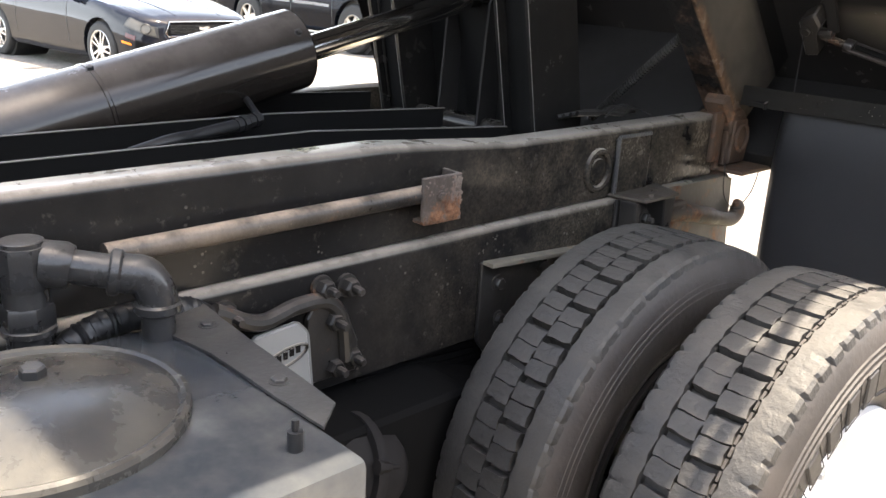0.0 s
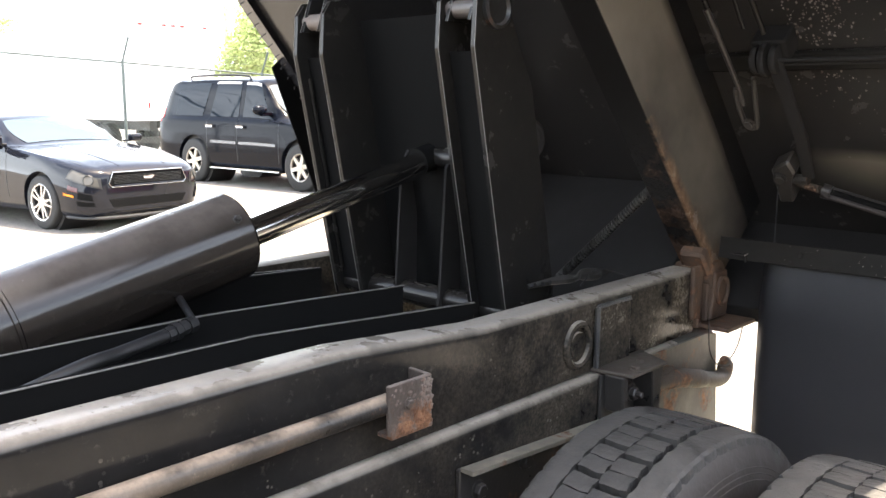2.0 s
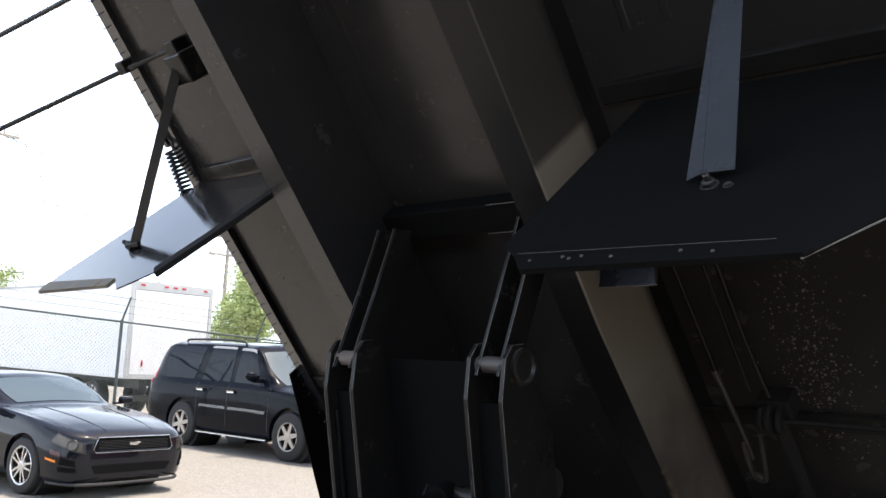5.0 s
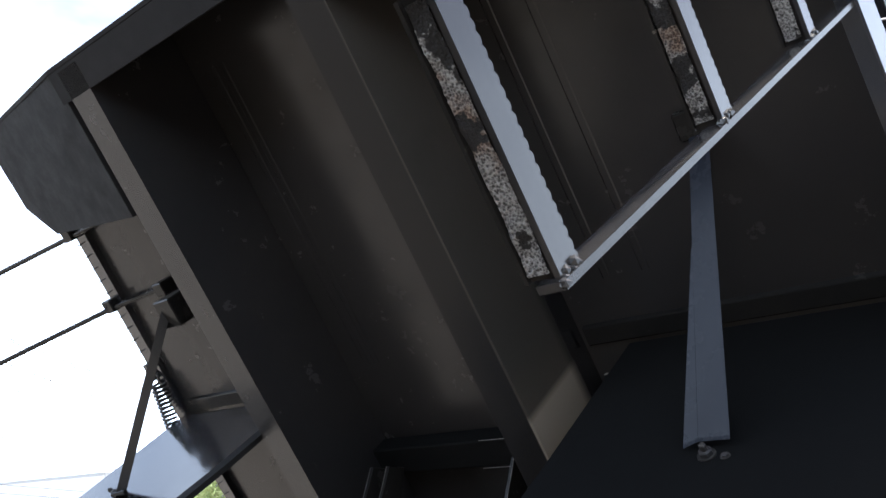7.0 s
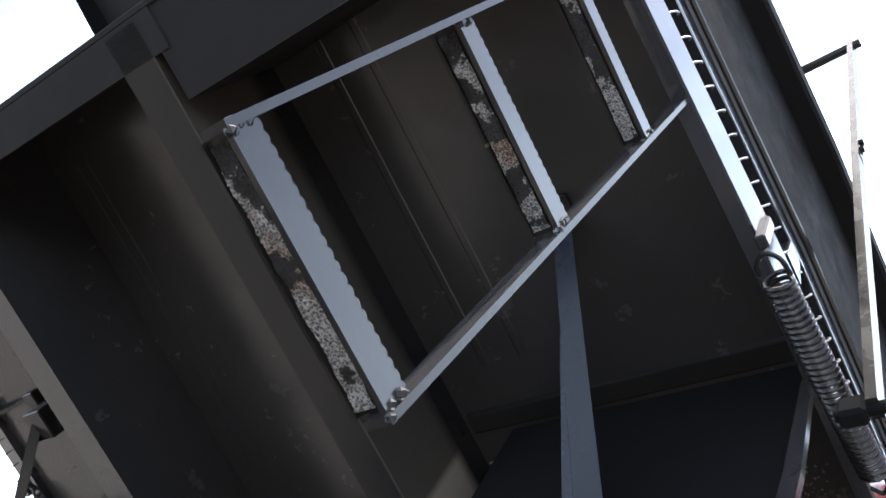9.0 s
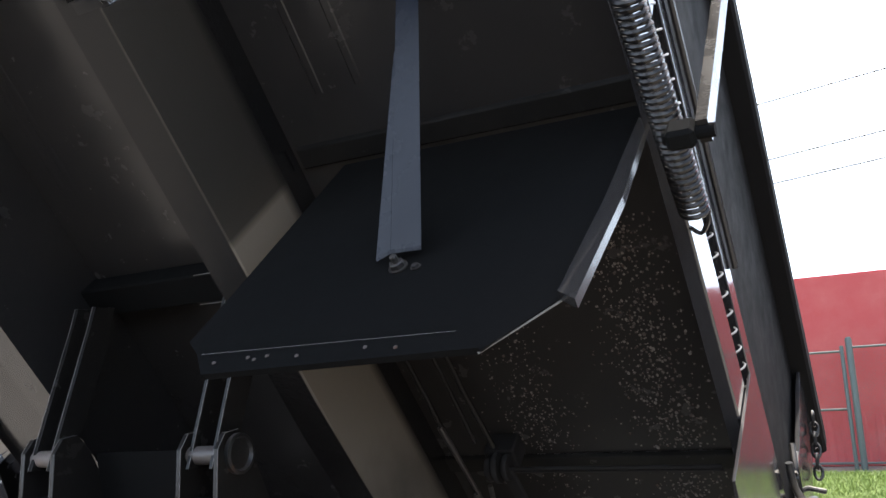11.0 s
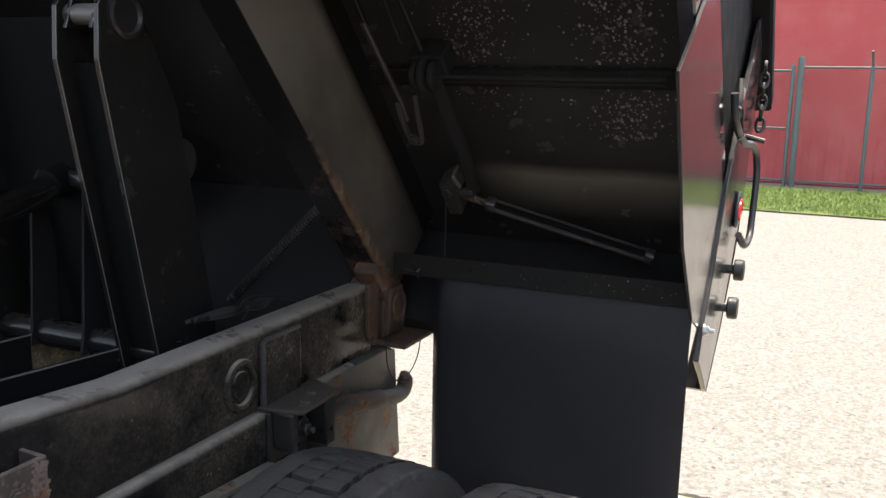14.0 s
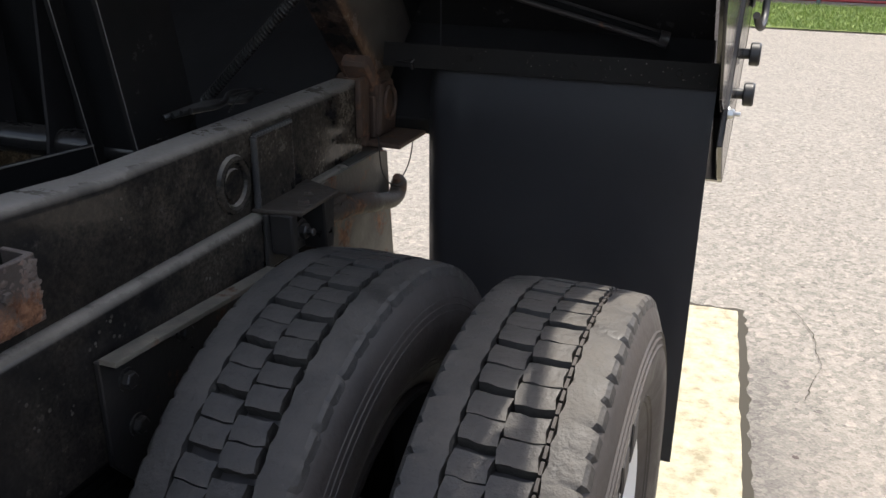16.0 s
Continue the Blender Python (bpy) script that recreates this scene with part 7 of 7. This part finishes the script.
def tree(p, height, spread, n, seed, label):
    t = thing("tree", label, "tree", pose(*p))
    rnd = random.Random(seed)
    bm = bmesh.new()
    limbs = []
    tube(bm, smooth_path([(0, 0, 0), (0.1, 0.05, height * 0.25), (-0.05, 0.1, height * 0.55), (0.05, 0, height * 0.8)]), [0.16 * height / 6 * (1 - 0.8 * k / 18) for k in range(19)], 10)
    for k in range(9):
        a, z0 = rnd.uniform(0, 6.28), height * rnd.uniform(0.25, 0.65)
        e = Vector((math.cos(a) * spread * rnd.uniform(0.6, 0.95), math.sin(a) * spread * rnd.uniform(0.6, 0.95), z0 + height * rnd.uniform(0.12, 0.3)))
        mid = Vector((e.x * 0.45, e.y * 0.45, z0 + (e.z - z0) * 0.65))
        tube(bm, smooth_path([(0, 0, z0), mid, e], 4), [0.06 * height / 6 * (1 - 0.85 * q / 8) for q in range(9)], 6)
        limbs += [mid, e, mid.lerp(e, 0.5)]
    limbs += [Vector((0, 0, height * 0.8)), Vector((0, 0, height * 0.9)), Vector((0.2, -0.2, height * 0.7))]
    part("trunk", bm, wood_pole, t, smooth=True)
    vs, fs = [], []
    for k in range(n):
        c = rnd.choice(limbs) + Vector((rnd.gauss(0, 1), rnd.gauss(0, 1), rnd.gauss(0, 0.8))) * spread * 0.24
        s = rnd.uniform(0.03, 0.07) * height / 6
        u = Vector((rnd.gauss(0, 1), rnd.gauss(0, 1), rnd.gauss(0, 0.6))).normalized()
        w = u.orthogonal().normalized()
        i = len(vs)
        vs += [c - u * s * 1.5, c + w * s * 0.6, c + u * s * 1.5, c - w * s * 0.6]
        fs.append((i, i + 1, i + 2, i + 3))
    me = bpy.data.meshes.new("crown")
    me.from_pydata([tuple(v) for v in vs], [], fs)
    me.materials.append(leaf_green)
    ob = new("crown", me)
    ob.parent = t
    return t


# white box truck body behind the fence
tr = thing("box_trailer", "plain white box trailer with red marker lamps, behind the fence", "trailer", pose(-19.0, 11.1, 0, 0, 0, 0))
bm = bmesh.new()
box(bm, (-16.0, 0.0, 1.05), (0, 2.35, 3.5), 0.02)
part("box_body", bm, white_box, tr)
bm = bmesh.new()
box(bm, (0.004, 0.12, 1.15), (0.03, 2.23, 3.25), 0.01)
part("rear_door", bm, white_box, tr)
for y0_, y1_, z0_, z1_ in ((0.0, 0.10, 1.05, 3.5), (2.25, 2.35, 1.05, 3.5), (0.10, 2.25, 3.28, 3.5), (0.10, 2.25, 1.05, 1.13)):
    bm = bmesh.new()
    box(bm, (0.002, y0_, z0_), (0.028, y1_, z1_), 0.004)
    part("rear_frame", bm, grey_alu, tr, "dull grey rear frame")
bm = bmesh.new()
box(bm, (-16.0, -0.012, 3.42), (0.0, -0.001, 3.50), 0.003)
part("top_rail", bm, grey_alu, tr, "dull grey top rail")
for k, y in enumerate((0.30, 0.95, 1.2, 1.45, 2.1)):
    bm = bmesh.new()
    box(bm, (0.02, y - 0.06, 3.38), (0.04, y + 0.06, 3.43), 0.006)
    part("marker_lamp", bm, red_lens, tr, "red marker lamp")
bm = bmesh.new()
box(bm, (0.031, 0.42, 1.36), (0.045, 0.47, 1.52), 0.006)
part("tail_lamp", bm, red_lens, tr, "red tail lamp")
bm = bmesh.new()
box(bm, (-15.8, 0.5, 0.8), (-0.1, 0.7, 1.05))
box(bm, (-15.8, 1.65, 0.8), (-0.1, 1.85, 1.05))
box(bm, (-0.12, 0.1, 0.5), (0, 2.25, 0.65))
part("under_frame", bm, trim_black, tr)
for x in (-1.8, -3.1, -13.6):
    for y in (0.25, 2.05):
        car_wheel(tr, (x, y, 0.48), 0.48, 0.28, -1 if y < 1 else 1, 5, 2)


def chain_link(bm, p0, p1, z0, z1, cell=0.075, r=0.0045):
    """Woven wire between two points, as two sets of slanting wires."""
    d = Vector(p1) - Vector(p0)
    L = d.length
    u = d.normalized()
    h = z1 - z0
    k = -h
    while k < L:
        for s in (0, 1):
            a0, b0 = (max(k, 0.0), max(-k, 0.0)), (min(k + h, L), min(h, L - k))
            q0 = Vector(p0) + u * a0[0]
            q1 = Vector(p0) + u * b0[0]
            za, zb = (z0 + a0[1], z0 + b0[1]) if s == 0 else (z1 - a0[1], z1 - b0[1])
            n = Vector((-u.y, u.x, 0)) * r
            w = Vector((0, 0, r))
            A = Vector((q0.x, q0.y, za))
            Bv = Vector((q1.x, q1.y, zb))
            vs = [bm.verts.new(A + o) for o in (w, -n * 0.6 - w * 0.5, n * 0.6 - w * 0.5)] + [bm.verts.new(Bv + o) for o in (w, -n * 0.6 - w * 0.5, n * 0.6 - w * 0.5)]
            for i, j in ((0, 1), (1, 2), (2, 0)):
                bm.faces.new((vs[i], vs[j], vs[j + 3], vs[i + 3]))
        k += cell


# chain link fence beyond the cars
fence = thing("chain_link_fence", "grey chain link fence with barbed wire arms beyond the cars", "fence")
zt = lambda y: 2.375 - 0.045 * (y - 9.9)
for k in range(-2, 5):
    y = 9.9 + 3.65 * k
    bm = bmesh.new()
    tube(bm, [(-17, y, 0), (-17, y, zt(y) + 0.05)], 0.035, 10)
    tube(bm, [(-17, y, zt(y) + 0.03), (-16.78, y + 0.05, zt(y) + 0.55)], 0.022, 8)
    part("post", bm, fence_metal, fence, smooth=True)
bm = bmesh.new()
tube(bm, [(-17, 2.6, zt(2.6)), (-17, 24.5, zt(24.5))], 0.022, 8)
part("top_rail", bm, fence_metal, fence, smooth=True)
bm = bmesh.new()
for k in range(-2, 4):
    y = 9.9 + 3.65 * k
    chain_link(bm, (-17, y, 0), (-17, y + 3.65, 0), 0.05, zt(y + 2), 0.085, 0.004)
tagged(part("wire_mesh", bm, fence_metal, fence), kind="stuff")
for q in range(3):
    bm = bmesh.new()
    tube(bm, [(-16.95 + 0.055 * q, 2.6, zt(2.6) + 0.2 + 0.16 * q), (-16.95 + 0.055 * q, 24.5, zt(24.5) + 0.2 + 0.16 * q)], 0.004, 5)
    part("barbed_wire", bm, wire_mat, fence)

# red corrugated wall, grass strip and fence behind the truck
wall = thing("red_wall", "long red painted metal wall of stacked containers", "building", kind="structure")
bm = bmesh.new()
n, vs0, vs1 = 900, [], []
for k in range(n):
    x = -16 + 40.0 * k / n
    y = 17.6 + (0.0 if (k // 3) % 2 else 0.02)
    vs0.append(bm.verts.new((x, y, 0.02)))
    vs1.append(bm.verts.new((x, y + 0.22, 3.40)))
for k in range(n - 1):
    bm.faces.new((vs0[k], vs0[k + 1], vs1[k + 1], vs1[k]))
part("corrugated_sheet", bm, red_paint, wall)
bm = bmesh.new()
box(bm, (-16, 17.66, 0.0), (24, 20.0, 3.35))
part("wall_core", bm, red_paint, wall)

yard = thing("pipe_fence", "grey-green pipe fence with wire mesh before the red wall", "fence")
posts = (-11.5, -8.7, -5.9, -3.1, -0.35, 0.50, 0.63, 1.80, 4.3, 7.1, 9.9)
for x in posts:
    x = 1.6 + (x - 1.6) * 0.943
    bm = bmesh.new()
    fat = 0.055 if abs(x - 0.685) < 0.01 else 0.034
    tube(bm, [(x, 17.05, 0), (x, 17.05, 2.2 if fat > 0.04 else 2.08), (x, 17.05, 2.24 if fat > 0.04 else 2.1)], [fat, fat, fat * 0.6], 12)
    if x > 1:
        tube(bm, [(x, 17.05, 2.08), (x - 0.03, 16.91, 2.33)], 0.02, 8)
    part("post", bm, fence_metal, yard, smooth=True)
for z, x0, x1 in ((2.0, -10.7, 0.56), (1.02, -2.8, 0.56), (2.06, 0.69, 9.4), (0.12, -10.7, 9.4)):
    bm = bmesh.new()
    tube(bm, [(x0, 17.05, z), (x1, 17.05, z)], 0.022, 10)
    part("rail", bm, fence_metal, yard, smooth=True)
bm = bmesh.new()
chain_link(bm, (-2.8, 17.05, 0), (9.4, 17.05, 0), 0.1, 2.0, 0.07, 0.0013)
tagged(part("wire_mesh", bm, fence_metal, yard), kind="stuff")

grass_soil = M("grass_soil", (0.07, 0.11, 0.025), 0.9)
v_ = coords(grass_soil)
ln(grass_soil, ramp(grass_soil, noise_tex(grass_soil, v_, 6, 6), [(0.3, (0.06, 0.09, 0.02)), (0.7, (0.17, 0.21, 0.06))]), bsdf(grass_soil).inputs["Base Color"])
bm = bmesh.new()
bmesh.ops.create_grid(bm, x_segments=60, y_segments=10, size=1.0)
for v in bm.verts:
    v.co = Vector((4 + v.co.x * 20, 15.0 + v.co.y * 1.5, 0.02 + 0.03 * noise.noise((v.co.x * 30, v.co.y * 4, 1))))
tagged(part("grass_strip", bm, grass_soil), "strip of sunlit green grass along the fence", "grass", kind="structure")
grass_leaf = leaf_mat("grass_blade", (0.09, 0.15, 0.025), (0.24, 0.31, 0.07))
rnd = random.Random(5)
vs, fs = [], []
for k in range(48000):
    x, y = rnd.uniform(-3.5, 7.0), 13.55 + 3.0 * rnd.random() ** 1.1
    h = rnd.uniform(0.02, 0.06) * (1.25 if y > 16.2 else 1)
    a = rnd.uniform(0, 3.14)
    dx, dy = math.cos(a) * 0.007, math.sin(a) * 0.007
    i = len(vs)
    vs += [(x - dx, y - dy, 0.02), (x + dx, y + dy, 0.02), (x + rnd.uniform(-0.05, 0.05), y + rnd.uniform(-0.05, 0.05), 0.03 + h)]
    fs.append((i, i + 1, i + 2))
me = bpy.data.meshes.new("grass")
me.from_pydata(vs, [], fs)
me.materials.append(grass_leaf)
tagged(new("grass", me), "sunlit green grass and low weeds by the fence", "grass", kind="stuff")

# pale concrete slab let into the asphalt
slab_mat = M("yellow_concrete", (0.42, 0.38, 0.29), 0.85)
v_ = coords(slab_mat)
c_ = ramp(slab_mat, noise_tex(slab_mat, v_, 16, 7, 0.7), [(0.34, (0.21, 0.185, 0.12)), (0.5, (0.34, 0.31, 0.22)), (0.75, (0.42, 0.39, 0.29))])
c_ = mixc(slab_mat, ramp(slab_mat, noise_tex(slab_mat, v_, 60, 4), [(0.62, 0.0), (0.70, 0.5)]), c_, (0.22, 0.19, 0.12))
ln(slab_mat, c_, bsdf(slab_mat).inputs["Base Color"])
ln(slab_mat, bump(slab_mat, noise_tex(slab_mat, v_, 70, 4), 0.4, 0.006), bsdf(slab_mat).inputs["Normal"])
bm = bmesh.new()
rnd = random.Random(3)
edge = [(0.2, 4.13)] + [(0.2 + 1.115 * k / 12, 4.13 + 0.06 * k / 12 + rnd.uniform(-0.004, 0.004)) for k in range(1, 13)]
edge += [(1.315 + 0.16 * k / 40 + rnd.uniform(-0.004, 0.004), 4.19 - 2.2 * k / 40) for k in range(1, 41)] + [(0.2, 1.95)]
prism(bm, edge, "z", -0.05, 0.006)
tagged(part("concrete_slab", bm, slab_mat), "pale yellow concrete slab let into the asphalt", "slab", kind="structure")
crack_mat = M("crack_dirt", (0.04, 0.035, 0.025), 0.95)
bm = bmesh.new()
joint = [(0.18, 4.145)] + [(0.2 + 1.142 * k / 40, 4.160 + 0.06 * k / 40 + rnd.uniform(-0.010, 0.012)) for k in range(1, 41)]
joint += [(1.343 + 0.16 * k / 60 + rnd.uniform(-0.010, 0.012), 4.20 - 2.22 * k / 60) for k in range(1, 61)] + [(0.18, 1.93)]
prism(bm, joint, "z", -0.04, 0.0035)
tagged(part("slab_joint", bm, crack_mat), "dark dirt filled joint round the slab", "joint", kind="structure")
for pts in ([(1.02, 4.46), (1.33, 4.45), (1.56, 4.21), (1.62, 3.90), (1.58, 3.55)], [(-1.0, 9.3), (0.5, 9.1), (2.0, 9.35), (4.0, 9.2)]):
    bm = bmesh.new()
    P = smooth_path([(x, y, 0) for x, y in pts], 24)
    L_, R_ = [], []
    for k, p in enumerate(P):
        w = 0.0008 + 0.003 * abs(noise.noise((p.x * 9, p.y * 9, 2)))
        o = 0.02 * noise.noise((p.x * 6, p.y * 6, 7)) + 0.008 * noise.noise((p.x * 40, p.y * 40, 3))
        L_.append(bm.verts.new((p.x - w + o, p.y - w * 0.3, 0.0075)))
        R_.append(bm.verts.new((p.x + w + o, p.y + w * 0.3, 0.0075)))
    for k in range(len(P) - 1):
        bm.faces.new((L_[k], R_[k], R_[k + 1], L_[k + 1]))
    tagged(part("ground_crack", bm, crack_mat), "dark dirt filled crack in the asphalt", "crack", "cracks in the yard", "structure")

# utility poles and wires
def pole(p, h, arms):
    t = thing("utility_pole", "weathered wooden utility pole with cross arms", "pole", pose(*p), "utility poles")
    bm = bmesh.new()
    tube(bm, [(0, 0, 0), (0, 0, h)], [0.14, 0.09], 12)
    part("mast", bm, wood_pole, t, smooth=True)
    for z in arms:
        bm = bmesh.new()
        box(bm, (-0.06, -1.2, z - 0.06), (0.06, 1.2, z + 0.06), 0.01)
        for y in (-1.1, -0.5, 0.5, 1.1):
            tube(bm, [(0, y, z + 0.06), (0, y, z + 0.22)], 0.035, 8)
        part("cross_arm", bm, wood_pole, t)


pole((-40, 27.6, 0), 8.7, (8.2, 7.2))
pole((-40, 14.7, 0), 11.5, (11.2,))


def wire(a, b, sag, r=0.02):
    bm = bmesh.new()
    a, b = Vector(a), Vector(b)
    tube(bm, [a.lerp(b, k / 16) - Vector((0, 0, sag * 4 * (k / 16) * (1 - k / 16))) for k in range(17)], r, 5)
    tagged(part("overhead_wire", bm, wire_mat), "thin dark overhead wire against the sky", "wire", "overhead wires")


for z0, z1 in ((11.3, 8.3), (10.2, 7.4), (7.7, 6.6), (6.5, 6.1), (5.0, 5.6), (11.35, 8.55), (9.0, 7.0)):
    wire((-40, -40, z0 + 0.3), (-40, 14.7, z0), 0.4)
    wire((-40, 14.7, z0), (-40, 27.6, z1), 0.15)
    wire((-40, 27.6, z1), (-40, 90, z1 + 0.4), 0.6)
for z, d in ((8.8, 0.1), (7.22, 0.098), (6.56, 0.087)):
    wire((-12, 25, z - 10.4 * d), (26, 25, z + 27.6 * d), 0.0, 0.022)

pole((-12, 25, 0), 8.1, (7.54, 5.98, 5.44))
pole((26, 25, 0), 11.9, (11.34, 9.71, 8.74))
tree((-34, 24.8, 0), 6.3, 1.7, 22000, 1, "young bright green tree beyond the fence")
tree((-45, 16.6, 0), 5.9, 1.6, 15000, 2, "bushy green tree beyond the fence")
tree((-36, 29.5, 0), 3.6, 1.6, 7000, 4, "low green tree beyond the fence")

# what closes the place out of view: the truck's own cab, which darkens reflections
cab = thing("truck_cab", "plain black truck cab in front of the dump body", "truck cab")
bm = bmesh.new()
prism(bm, [(-0.95, 1.05), (-0.95, 2.75), (-1.15, 2.95), (-2.35, 2.95), (-2.75, 2.15), (-4.3, 1.95), (-4.45, 0.6), (-2.2, 0.6), (-2.2, 1.05)], "x", -1.15, 1.15, 0.05)
part("cab_shell", bm, body_black, cab)
for sx in (1, -1):
    bm = bmesh.new()
    tube(bm, [(sx * 0.85, -3.4, 0.5), (sx * 1.12, -3.4, 0.5)], 0.5, 32)
    part("front_wheel", bm, wall_rubber, cab, smooth=40)
# unseen wall added along the yard to darken what the paint mirrors
unseen_wall = paint("unseen_wall_paint", (0.15, 0.13, 0.115), (0.7, 0.9), dusty=0.4, settle=0.2, grain=0.2)
bm = bmesh.new()
box(bm, (5.6, -14.0, 0.0), (5.9, 12.0, 2.8), 0.01)
tagged(part("unseen_wall_east", bm, unseen_wall), "unseen plain brown wall, added to darken reflections", "wall", kind="structure")
